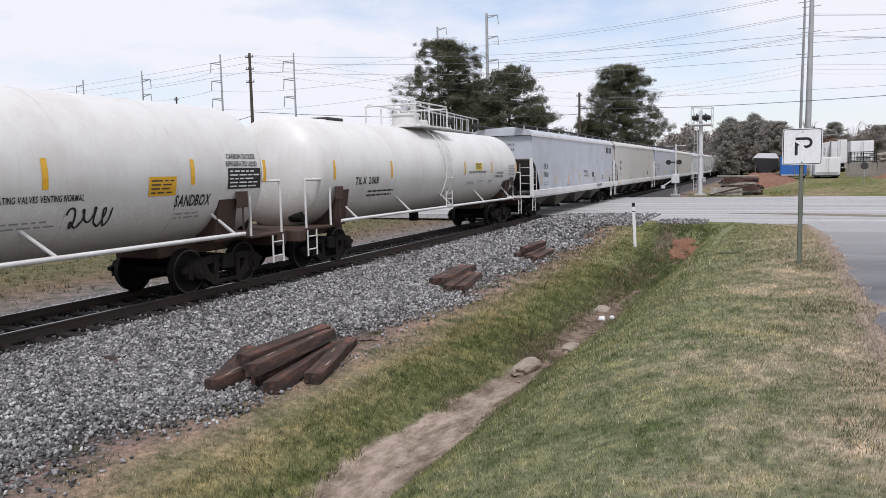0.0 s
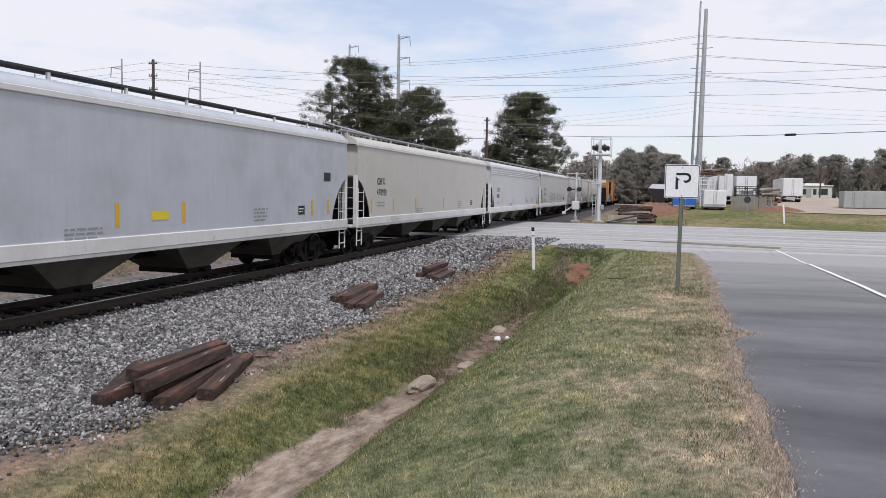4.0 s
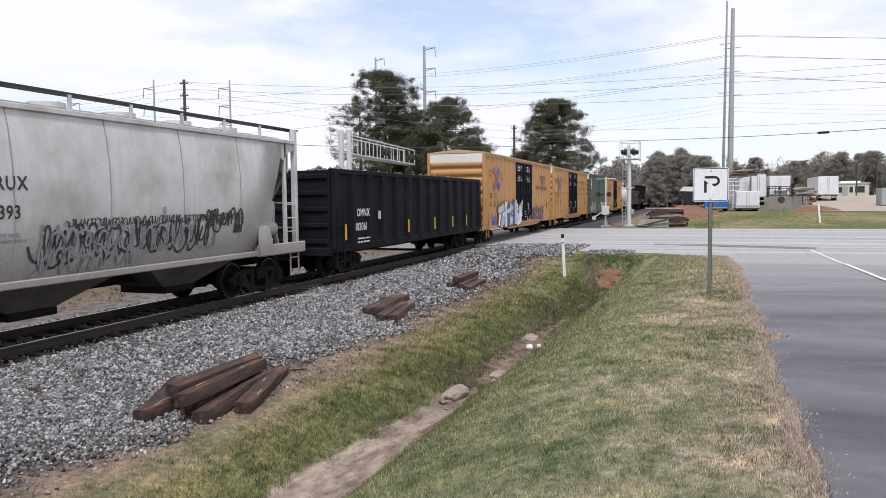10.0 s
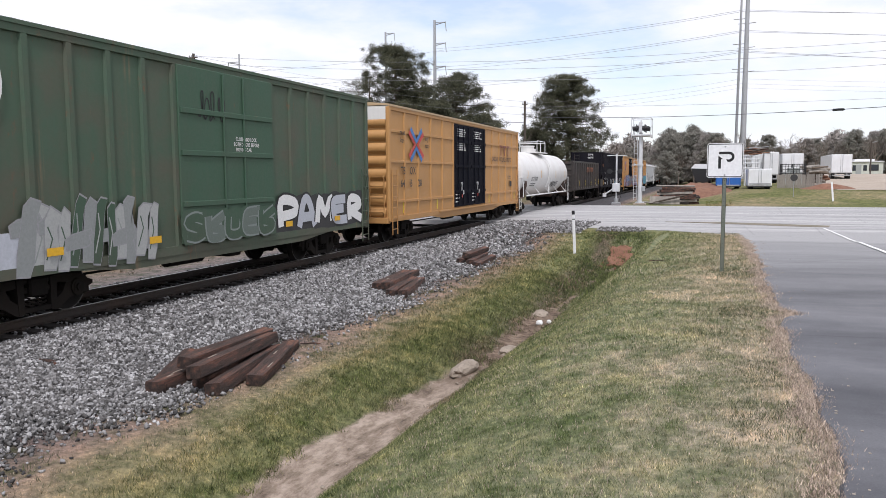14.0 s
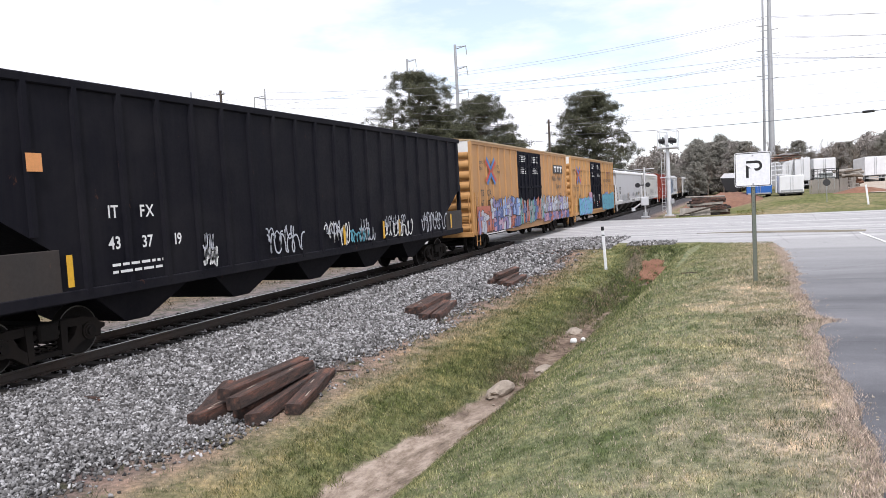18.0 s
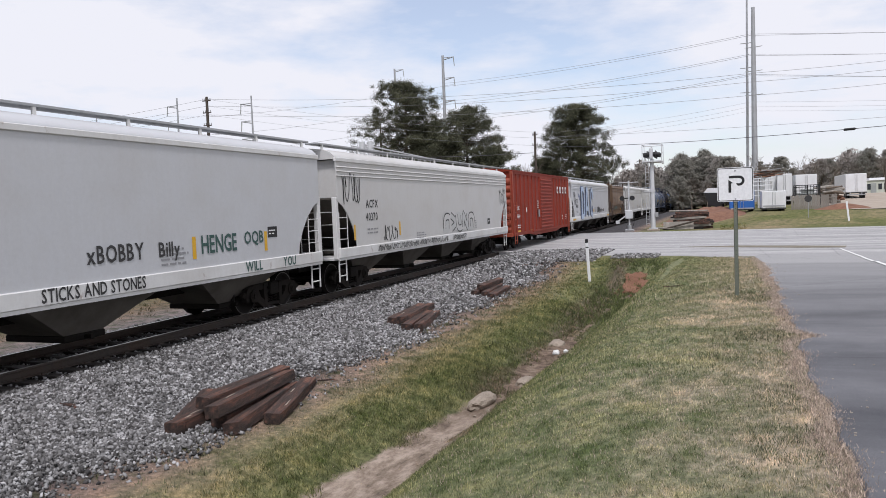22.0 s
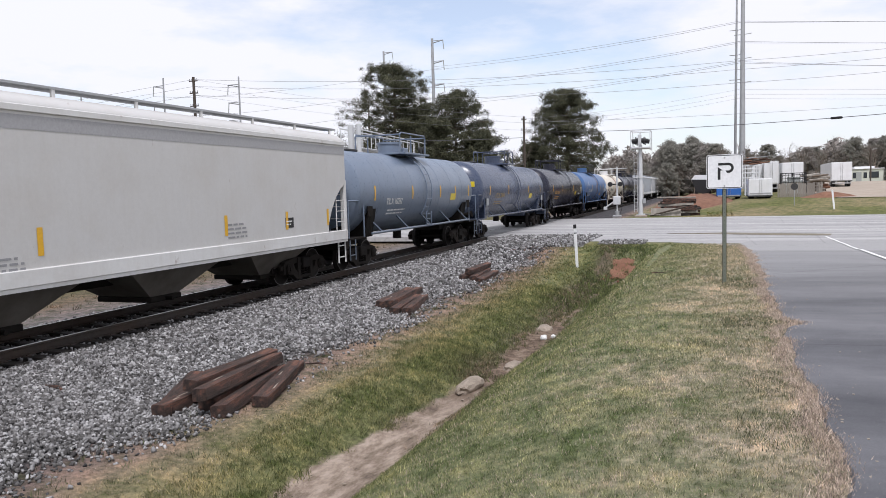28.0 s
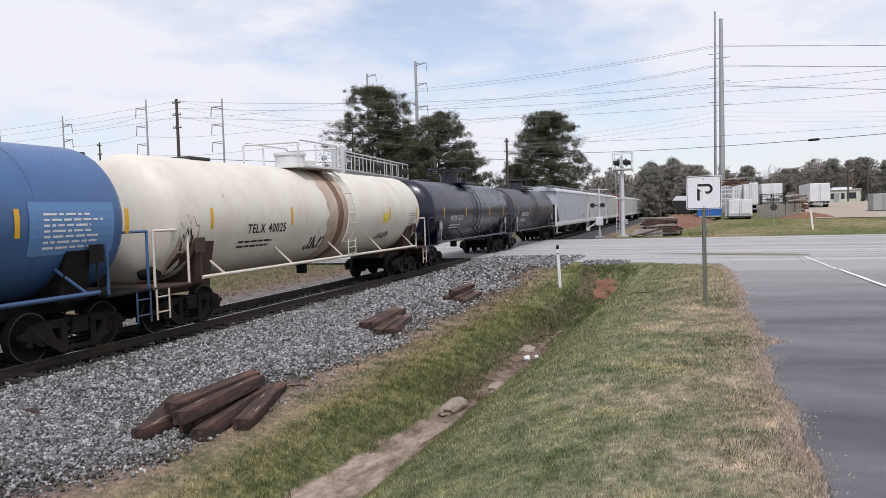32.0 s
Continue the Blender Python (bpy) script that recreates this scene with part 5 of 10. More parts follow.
for z in (1.4, 1.95, 2.5, 2.95, 3.3):
    part("frame_rail", Shape().box((-1.15, -0.64, z - 0.06), (1.05, -0.6, z + 0.06), 0, 0.01).box((-1.1, -0.6, z - 0.05), (-1.0, 1.6, z + 0.05), 0, 0.01), TRAILER_WHITE, junk, "white frame rail")
frame_ = thing("steel_cage", "open black steel cage stacked with scrap in the yard", "steel cage", (8.9, 90, on_ground(8.9, 90)))
for x in (-1.2, 0.0, 1.2):
    for y in (0.0, 1.6):
        part("cage_post", Shape().box((x - 0.05, y - 0.05, -0.2), (x + 0.05, y + 0.05, 2.3), 0, 0.01), BLACK, frame_)
for z in (0.9, 1.3, 1.7, 2.1, 2.3):
    for y in (-0.06, 1.62):
        part("cage_bar", Shape().box((-1.25, y, z - 0.03), (1.25, y + 0.04, z + 0.03), 0, 0.01), BLACK, frame_)
for k in range(9):
    part("cage_rod", Shape().tube([(-1.1 + 0.28 * k, 0.02, 0.3), (-1.1 + 0.28 * k, 0.02, 2.25)], 0.02), SOFT_BLACK, frame_)
part("scrap", Shape().box((-1.0, 0.2, 0.0), (0.9, 1.4, 1.5), 0, 0.05).box((-0.6, 0.3, 1.5), (0.7, 1.2, 1.9), 0, 0.05), TRAILER_GREY, frame_, "grey scrap inside the cage")
logs = thing("log_pile", "loose pile of sawn logs and red machine parts behind the fence", "log pile", (11.6, 96, on_ground(11.6, 96)))
for i in range(22):
    p = part("log", Shape().cyl((-1.1, 0, 0), (1.1, 0, 0), rf.uniform(0.09, 0.16), 8), rf.choice((PLANK, BARK, PLANK, PLANK, BARK, RED_EARTH)), logs)
    p.matrix_basis = pose(rf.uniform(-0.4, 0.7), rf.uniform(-1, 1), 0.15 + 0.085 * i, rf.uniform(-8, 8), rf.uniform(-9, 9), rf.uniform(-40, 40))
house = thing("yard_office", "small pale flat-roofed office hut with a dark window", "hut", (26.6, 150, on_ground(27, 150) - 0.3))
part("wall", Shape().box((-2.5, 0, -0.5), (2.5, 5, 2.45), 0, 0.03), paint("pale_green_wall", (0.55, 0.57, 0.50), (0.35, 0.33, 0.28), 0.3, 0.7), house)
part("roof", Shape().box((-2.65, -0.2, 2.45), (2.65, 5.2, 2.6), 0, 0.03).box((-1.9, 1, 2.6), (1.3, 4, 2.95), 0, 0.03), TRAILER_WHITE, house)
wd = part("window", Shape().box((0.3, -0.06, 0.9), (1.8, 0.0, 2.0), 0, 0.02), SOFT_BLACK, house)
part("pane", Shape().box((0.4, -0.08, 1.0), (1.7, -0.06, 1.9)), GLASS, wd)
part("door", Shape().box((-1.8, -0.05, -0.2), (-0.9, 0.0, 2.0), 0, 0.01), TRAILER_GREY, house)
for x in (-2.3, -0.6):
    part("window", Shape().box((x, -0.05, 0.9), (x + 0.55, 0.0, 1.9), 0, 0.02), GLASS, house)
yard = part("yard_floor", Shape().add([(11.5, 78, 0), (60, 74, 0), (70, 150, 0), (9, 140, 0), (9, 100, 0)], [(0, 1, 2, 3, 4)]), grained("pale_dirt", [(0.3, (0.33, 0.27, 0.21)), (0.7, (0.45, 0.38, 0.31))], 0.5, 0.95, 0.3))
for vtx in yard.data.vertices:
    vtx.co.z = 0
tagged(yard, "pale bare dirt floor of the open yard", "yard", kind="structure")
bm = bmesh.new(); bm.from_mesh(yard.data)
bmesh.ops.triangulate(bm, faces=bm.faces)
bmesh.ops.subdivide_edges(bm, edges=bm.edges, cuts=14, use_grid_fill=True)
for vtx in bm.verts:
    vtx.co.z = on_ground(vtx.co.x, vtx.co.y, 0.05)
bm.to_mesh(yard.data); bm.free()

# ---- poles and wires ----
def steel_pole(label, x, y, top, r, arms, side, name="power_pole"):
    z = on_ground(x, y)
    p = thing(name, label, "power pole", (x, y, z), group="steel transmission poles")
    part("shaft", Shape().cyl((0, 0, -0.5), (0, 0, top - z), r, 12, r2=r * 0.5), GALV, p)
    for h in arms:
        a = part("arm", Shape().tube([(0, 0, h - z - 0.5), (side * 2.6, 0, h - z)], 0.10).tube([(0, 0, h - z), (side * 2.6, 0, h - z)], 0.07), GALV, p)
        part("insulator", Shape().cyl((side * 2.5, 0, h - z), (side * 2.7, 0, h - z - 2.0), 0.09, 8), TRAILER_GREY, a)
    return p


steel_pole("slim grey steel transmission pole with three angled arms", -106, 130, 27.6, 0.30, (26.0, 22.3, 18.6), -1)
steel_pole("slim grey steel transmission pole with three angled arms", -87.8, 130, 26.5, 0.28, (25.0, 21.5, 18.0), -1)
steel_pole("slim grey steel transmission pole with three arms", -137.6, 140, 27.6, 0.30, (25.5, 22, 18), 1)
steel_pole("slim grey steel transmission pole with three arms", -168, 150, 28.5, 0.30, (27, 23, 19), -1)
steel_pole("tall grey steel transmission pole rising behind pines", -57.5, 160, 36.5, 0.55, (36.0, 31.5, 26.5, 21), 1)
steel_pole("tall grey steel transmission pole rising behind pines", -82.3, 190, 40.8, 0.5, (40.4, 36), 1)
for x, y, top, r, lab in ((-60.6, 80, 17.7, 0.22, "dark wooden utility pole with crossarms and wires"), (-91, 100, 15.6, 0.16, "thin wooden utility pole in the distance"), (-25.5, 110, 13.3, 0.2, "dark wooden utility pole beside a pine")):
    z = on_ground(x, y)
    p = thing("utility_pole", lab, "utility pole", (x, y, z))
    part("shaft", Shape().cyl((0, 0, -0.5), (0, 0, top - z), r * 1.1, 10, r2=r * 0.75), POLE_WOOD, p)
    for h in (top - 0.5, top - 2.0, top - 3.6):
        reach = 0.4 if r < 0.21 else 0.6
        a = part("crossarm", Shape().box((-reach, -0.12, h - z - 0.06), (reach, 0.0, h - z + 0.06)), POLE_WOOD, p)
        for u in (-reach * 0.9, -reach * 0.4, reach * 0.4, reach * 0.9):
            part("insulator", Shape().cyl((u, -0.05, h - z + 0.05), (u, -0.05, h - z + 0.3), 0.05, 6), GALV, a)
for x, r, top, y, lean in ((3.97, 0.23, 31.5, 122, 0.5), (4.86, 0.46, 29.65, 119, 0.15)):
    z = on_ground(x, y)
    p = thing("power_pole", "tall bare galvanised steel transmission pole", "power pole", pose(x, y, z, 0, lean, 0), group="tall steel poles")
    part("shaft", Shape().cyl((0, 0, -0.5), (0, 0, top * 0.5), r, 16, r2=r * 0.78).cyl((0, 0, top * 0.5), (0, 0, top - z), r * 0.78, 16, r2=r * 0.55), GALV, p)
    for h in (0.35, 0.6, 0.8):
        part("joint", Shape().cyl((0, 0, top * h), (0, 0, top * h + 0.12), r * (1.02 - 0.45 * h), 16), GALV, p)
    for h in (0.52, 0.635, 0.75):
        part("insulator", Shape().tube([(-0.1, 0, top * h), (-r - 0.7, 0.3, top * h + 0.05)], 0.05).tube([(0.1, 0, top * h), (r + 0.7, -0.3, top * h + 0.05)], 0.05), TRAILER_GREY, p)
for x, y, h in ((19.3, 140, 5.4), (24.25, 150, 6.4)):
    p = thing("utility_pole", "thin pale utility pole in the yard", "utility pole", (x + 6, y, on_ground(x, y)))
    part("shaft", Shape().cyl((0, 0, -0.3), (0, 0, h), 0.12, 8), POLE_WOOD, p)
    part("lamp_arm", Shape().tube([(0, 0, h - 0.3), (0.9, 0, h)], 0.05), GALV, p)


def wire(p, q, sag, r=0.025, n_=14, label="thin overhead power wire", mat=None):
    p, q = Vector(p), Vector(q)
    pts = [p.lerp(q, i / n_) - Vector((0, 0, sag * 4 * (i / n_) * (1 - i / n_))) for i in range(n_ + 1)]
    return tagged(part("power_wire", Shape().tube(pts, r, 5), mat or BARE_WIRE), label, "power wire", "overhead wires")


big = (4.5, 120)
for zt, zl, far_z in ((26.0, 30.0, 20.5), (23.1, 26.0, 17.9), (20.2, 22.0, 15.0)):
    for d in (-0.35, 0.35):
        wire((big[0], big[1], zt + d * 0.3), (-57.5 + d, 160, zl + d), 0.7, 0.022)
        wire((big[0], big[1], zt - d * 0.3), (70, 90, far_z - (zt - far_z) + d), 0.4, 0.022)
for zt, zm in ((17.4, 15.65), (16.55, 14.73), (15.45, 13.31)):
    wire((-60.6, 80, zt), (3.25, 88, zm), 1.0, 0.018)
    wire((3.25, 88, zm), (60, 96, zm + 4.4), 1.0, 0.018)
    wire((-60.6, 80, zt), (-160, 96, zt + 0.6), 1.2, 0.016)
    wire((-60.6, 80, zt), (-25.5, 110, zt - 4.2), 0.6, 0.012)
for zt in (12.9, 12.2, 11.6):
    wire((-25.5, 110, zt), (4.4, 120, zt + 3.4), 0.5, 0.012)
    wire((4.4, 120, zt + 3.4), (70, 120, zt + 0.5), 0.6, 0.012)
for h in (26, 22.3, 18.6):
    wire((-108.6, 130, h - 2), (-90.3, 130, h - 3), 0.3, 0.025)
    wire((-108.6, 130, h - 2), (-135, 140, h - 2), 0.4, 0.025)
    wire((-90.3, 130, h - 3), (-55, 160, h + 4), 0.6, 0.025)
wire((-60.6, 80, 9.9), (-91, 100, 10.5), 0.5, 0.04, label="black overhead telephone cable", mat=CABLE)
wire((-60.6, 80, 10.4), (-25.5, 110, 10.2), 0.6, 0.035, label="black overhead telephone cable", mat=CABLE)
wire((-25.5, 110, 11.0), (30, 62, 8.1), 0.85, 0.03, label="black overhead telephone cable", mat=CABLE)
wire((-25.5, 110, 12.4), (60, 110, 13.0), 0.8, 0.02)
wire((30, 62, 8.1), (80, 40, 11), 0.5, 0.03, label="black overhead telephone cable", mat=CABLE)
u = 0.6626
hang = Vector((-25.5, 110, 11.0)).lerp(Vector((30, 62, 8.1)), u) - Vector((0, 0, 0.85 * 4 * u * (1 - u)))
splice = thing("cable_splice", "black cable splice case hanging on an overhead wire", "cable splice", tuple(hang))
part("case", Shape().cyl((-0.36, 0.31, 0.0), (0.36, -0.31, -0.02), 0.12, 10).cyl((0.36, -0.31, -0.02), (0.46, -0.40, -0.02), 0.12, 10, r2=0.04).cyl((-0.36, 0.31, 0.0), (-0.46, 0.40, 0.0), 0.12, 10, r2=0.04), BLACK, splice)

# ---- buildings beyond the track ----
works = thing("brick_building", "dark brick industrial building with a flat parapet roof", "building", (-95.5, 80, -0.3))
part("wall", Shape().box((-24, 0, 0), (16.4, 4, 10.6), 0, 0.05), BRICK, works)
part("roof", Shape().box((-24.2, -0.2, 10.6), (10.5, 4.2, 10.9), 0, 0.04), TRAILER_WHITE, works, "pale metal roof edge")
part("parapet", Shape().box((11.6, -0.1, 10.6), (16.5, 4.1, 12.6), 0, 0.05), BRICK, works)
part("roof_house", Shape().box((0, 1, 10.9), (4, 3.8, 13.4), 0, 0.05), BRICK, works)
for k in range(8):
    w_ = part("window", Shape().box((-20 + 4.6 * k, -0.08, 7.4), (-18 + 4.6 * k, 0.0, 9.6), 0, 0.02), WHITE, works)
    part("pane", Shape().box((-19.85 + 4.6 * k, -0.1, 7.55), (-18.15 + 4.6 * k, -0.08, 9.45)), GLASS, w_)

# ---- trees ----
def pine(name, label, seed, height, spread, base, needles, limbs=70, per=7, tris=15, size=0.42, group="", shape=0.0, outline=None):
    """A tapered trunk, whorled limbs and clumps of needles with gaps between them."""
    r = random.Random(seed)
    tree = thing(name, label, "pine tree", group=group)
    part("trunk", Shape().cyl((0, 0, -0.5), (r.uniform(-0.3, 0.3), 0.1, height * 0.55), 0.32, 9, r2=0.2).cyl((r.uniform(-0.1, 0.1), 0.1, height * 0.55), (0.2, 0, height * 0.97), 0.2, 8, r2=0.04), BARK, tree)
    br, C, A, R_ = Shape(), [], [], []
    for k in range(limbs):
        h = base + (height - base) * (k / limbs) ** 0.9
        u = (h - base) / (height - base)
        prof = (math.sin(math.pi * min(1, 0.22 + u * 0.72)) ** 0.75) if not shape else (1 - u) ** 0.75 + 0.06
        if outline:
            prof = float(np.interp(u, [p_[0] for p_ in outline], [p_[1] for p_ in outline]))
        L = spread * prof * (r.choice((r.uniform(0.35, 0.8), r.uniform(0.75, 1.0), r.uniform(0.9, 1.22))) if outline else r.uniform(0.5, 1.12))
        a = r.uniform(0, 6.283)
        tip = Vector((math.cos(a) * L, math.sin(a) * L, h + r.uniform(-0.02, 0.25) * L))
        br.cyl((0, 0, h), tip, 0.07, 5, r2=0.02, cap=False)
        for j in range(per):
            w = r.uniform(0.3, 1.06) if not outline else 1.04 - 0.75 * r.random() ** 1.7
            C.append((tip.x * w + r.gauss(0, 0.34), tip.y * w + r.gauss(0, 0.34), h + (tip.z - h) * w + r.gauss(0, 0.2)))
            R_.append(r.uniform(0.3, 0.75) if not outline else r.uniform(0.35, 0.95))
    part("limb_work", br, BARK, tree)
    g = np.random.default_rng(seed)
    C, R_ = np.repeat(np.array(C), tris, 0), np.repeat(np.array(R_), tris)
    k = len(C)
    d = g.normal(size=(k, 3)); d /= np.linalg.norm(d, axis=1, keepdims=True)
    q = C + d * (R_ * g.uniform(0.25, 1, k))[:, None] * np.array([1.1, 1.1, 0.95])
    e1 = g.normal(size=(k, 3)); e1 *= (size * g.uniform(0.5, 1, k) / np.linalg.norm(e1, axis=1))[:, None]
    e2 = np.cross(d, e1); e2 *= 0.16 * size / (np.linalg.norm(e2, axis=1, keepdims=True) + 1e-6)
    V = np.stack([q - e1 * 0.5, q + e1 * 0.5 + e2 * 0.3, q + e2], 1).reshape(-1, 3)
    part("crown", fast_mesh("crown", V, np.arange(len(V)).reshape(-1, 3), needles), None, tree)
    return tree


def bare_tree(label, seed, height, spread, group=""):
    r = random.Random(seed)
    tree = thing("bare_tree", label, "bare tree", group=group)
    s = Shape()

    def grow(p, d, length, rad, depth):
        q = p + d * length
        s.cyl(p, q, rad, 5 if depth < 3 else 3, r2=rad * 0.62, cap=False)
        if depth < 5:
            for _ in range(3 if depth < 4 else 2):
                e = (d + Vector((r.gauss(0, 0.5), r.gauss(0, 0.5), r.uniform(-0.05, 0.45))) * spread).normalized()
                grow(p.lerp(q, r.uniform(0.6, 1)), e, length * r.uniform(0.55, 0.8), rad * 0.58, depth + 1)
    grow(Vector((0, 0, -0.3)), Vector((0, 0, 1)), height * 0.33, height * 0.016, 0)
    part("branching", s, TWIGS, tree)
    return tree


def put(tree, x, y, turn=0, k=1.0):
    tree.matrix_basis = pose(x, y, on_ground(x, y), 0, 0, turn) @ Matrix.Diagonal((k, k, k, 1))
    return tree


def again(tree, x, y, turn, k):
    c = copy_thing(tree, Matrix.Identity(4))
    c.matrix_basis = pose(x, y, on_ground(x, y), 0, 0, turn) @ Matrix.Diagonal((k, k, k, 1))
    return c


FULL = [(0, 0.7), (0.2, 0.95), (0.45, 1.0), (0.7, 0.95), (0.88, 0.72), (0.96, 0.5), (1, 0.2)]
CONE = [(0, 0.9), (0.15, 1.0), (0.35, 0.95), (0.6, 0.76), (0.8, 0.60), (0.93, 0.42), (1, 0.12)]
RAGGED = [(0, 0.5), (0.3, 0.8), (0.5, 1.0), (0.62, 0.72), (0.8, 0.82), (0.92, 0.6), (1, 0.15)]
put(pine("pine_tree", "tall dark loblolly pine with an open ragged crown", 1, 21.6, 5.6, 3.0, NEEDLES, 190, 10, 82, 0.36, outline=FULL), -44.1, 105)
put(pine("pine_tree", "lanky dark pine leaning out of the clump", 2, 18.3, 5.2, 4.0, NEEDLES, 50, 8, 70, 0.34, outline=RAGGED), -49.3, 107)
put(pine("pine_tree", "rounded dark pine beside the taller one", 3, 18.1, 5.4, 1.5, NEEDLES, 180, 10, 82, 0.36, outline=FULL), -37.2, 113)
put(pine("pine_tree", "low dense dark pine at the edge of the clump", 4, 15.5, 5.0, 1.0, NEEDLES, 130, 9, 60, 0.5, outline=FULL), -41.6, 108)
put(pine("pine_tree", "dense dark pine filling the clump", 15, 13.5, 4.6, 0.6, NEEDLES, 110, 9, 60, 0.5, outline=FULL), -39.0, 106)
put(pine("pine_tree", "short dark pine below the clump", 12, 11.8, 4.8, 0.6, NEEDLES, 110, 9, 60, 0.5, outline=CONE), -32.3, 113)
put(pine("pine_tree", "big conical dark pine standing alone by the track", 5, 19.3, 8.0, 1.0, NEEDLES, 250, 11, 82, 0.36, outline=CONE), -22.7, 130)
put(pine("pine_tree", "smaller dark pine at the foot of the big one", 6, 10.5, 4.6, 0.6, NEEDLES, 110, 9, 60, 0.5, outline=CONE), -29.0, 131)
put(bare_tree("bare brown winter tree with fine twigs", 7, 12.5, 0.9), -31.3, 124)
put(bare_tree("bare brown winter tree among the dark pines", 17, 13.5, 0.8), -43.0, 103)
put(bare_tree("bare brown winter tree with fine twigs beside a pine", 8, 12.5, 0.9), -16.4, 138)
put(bare_tree("bare brown winter tree with fine twigs beside a pine", 9, 12.0, 0.9), -13.2, 145)
b0 = put(bare_tree("bare grey winter tree in the far hedgerow", 10, 12.0, 1.0, "far bare trees"), 47, 170)
put(bare_tree("lopped grey bare tree in front of the steel poles", 11, 8.6, 0.9), 3.4, 112)
put(bare_tree("lopped grey bare tree in front of the steel poles", 14, 7.6, 1.0), 5.6, 113)
f1 = put(pine("pine_tree", "haze-paled pine in the distant tree line", 21, 13.0, 4.6, 1.0, NEEDLES_HAZE, 90, 8, 48, 0.52, "distant pines"), -8.5, 190)
f2 = put(pine("pine_tree", "haze-paled rounded pine in the distant tree line", 22, 12.0, 5.0, 0.8, NEEDLES_HAZE, 90, 8, 48, 0.52, "distant pines"), -3.5, 192)
f3 = put(pine("pine_tree", "haze-paled olive-brown tree in the distant tree line", 23, 11.0, 5.2, 0.5, WOOD_HAZE, 90, 8, 48, 0.46, "distant pines", 1.0), 1.5, 190)
rt = random.Random(12)
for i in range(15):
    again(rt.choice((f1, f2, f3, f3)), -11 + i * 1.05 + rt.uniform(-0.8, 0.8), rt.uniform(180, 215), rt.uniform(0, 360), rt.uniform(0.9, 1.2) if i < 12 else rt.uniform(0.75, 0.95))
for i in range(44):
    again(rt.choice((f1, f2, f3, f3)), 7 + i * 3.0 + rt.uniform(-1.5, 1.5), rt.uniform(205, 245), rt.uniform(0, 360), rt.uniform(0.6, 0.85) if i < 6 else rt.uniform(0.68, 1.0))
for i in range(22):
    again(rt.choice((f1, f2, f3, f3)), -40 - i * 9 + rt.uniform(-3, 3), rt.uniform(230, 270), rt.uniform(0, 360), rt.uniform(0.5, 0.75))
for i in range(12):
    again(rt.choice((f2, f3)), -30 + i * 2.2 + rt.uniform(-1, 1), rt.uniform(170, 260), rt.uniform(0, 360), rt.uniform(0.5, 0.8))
for i in range(34):
    again(b0, -14 + i * 3 + rt.uniform(-3, 3), rt.uniform(175, 205), rt.uniform(0, 360), rt.uniform(0.7, 1.05))
again(b0, 52, 150, 40, 1.0), again(b0, 58, 160, 140, 0.9)

# A continuous brown wood behind the single trees.
g = np.random.default_rng(31)
k = 60000
wx = g.uniform(-30, 150, k)
crest = 5.6 + 2.4 * ease(18, 34, wx) + 5.0 * (1 - ease(-2, 6, wx)) + 1.2 * np.sin(wx * 0.21) + 1.1 * np.sin(wx * 0.53 + 1) + 0.8 * np.sin(wx * 1.3)
wy = g.uniform(238, 262, k)
wz = np.array([on_ground(a, 240.0) for a in np.linspace(-30, 150, 181)])[np.clip((wx + 30).astype(int), 0, 180)] + (crest + 1.5) * np.sqrt(g.uniform(0, 1, k)) + g.normal(0, 0.5, k)
Q = np.stack([wx, wy, wz], 1)
A_, B_ = g.normal(size=(k, 3)) * 0.55, g.normal(size=(k, 3)) * 0.3
V = np.stack([Q - A_, Q + A_, Q + B_], 1).reshape(-1, 3)
tagged(new("far_wood", fast_mesh("far_wood", V, np.arange(3 * k).reshape(-1, 3), WOOD_HAZE)), "brown winter woodland along the horizon with haze put into its colour", "wood", kind="stuff")

# ---- the train ----
# Each car stands on the rails at its own origin; y runs along it, +x is the side towards the road.
def lettering(text, size, mat, parent, place, name="lettering", squeeze=1.0, label=""):
    """Words in the built-in font as a thin mesh; place(u, v) lays them on a surface."""
    s, u0 = Shape(), 0.0
    for ch in text:
        if ch == " ":
            u0 += 0.32 * size * squeeze
            continue
        uv, faces, wide = GLYPHS[ch]
        s.add([place(u0 + u * size * squeeze, v * size) for u, v in uv], faces)
        u0 += (wide + 0.09) * size * squeeze
    return part(name, s, mat, parent, label)


def on_side(y, z, x=1.605):
    return lambda u, v: (x, y + u, z + v)


def on_end(x, z, y):
    return lambda u, v: (x + u, y, z + v)


def on_round(y, z, R, zc, lift=0.008):
    """Wraps lettering round a tank."""
    return lambda u, v: (math.sqrt(max((R + lift) ** 2 - (z + v - zc) ** 2, 0.01)), y + u, z + v)


def bars(parent, mat, place, rows, w, h=0.05, gap=0.09, seed=0, name="small_print"):
    """Lines of print too small to read."""
    r = random.Random(seed)
    s = Shape()
    for k in range(rows):
        u, end = 0.0, w * r.uniform(0.75, 1.0)
        while u < end - 0.02:
            d = min(r.uniform(0.08, 0.3), end - u)
            s.add([place(u, -k * gap), place(u + d, -k * gap), place(u + d, h - k * gap), place(u, h - k * gap)], [(0, 1, 2, 3)])
            u += d + 0.05
    return part(name, s, mat, parent)


def decal(parent, mat, place, w, h, name="sticker", label=""):
    k = max(1, int(h / 0.15))
    v = [place(u, h * j / k) for j in range(k + 1) for u in (0, w)]
    return part(name, Shape().add(v, [(2 * j, 2 * j + 1, 2 * j + 3, 2 * j + 2) for j in range(k)]), mat, parent, label)


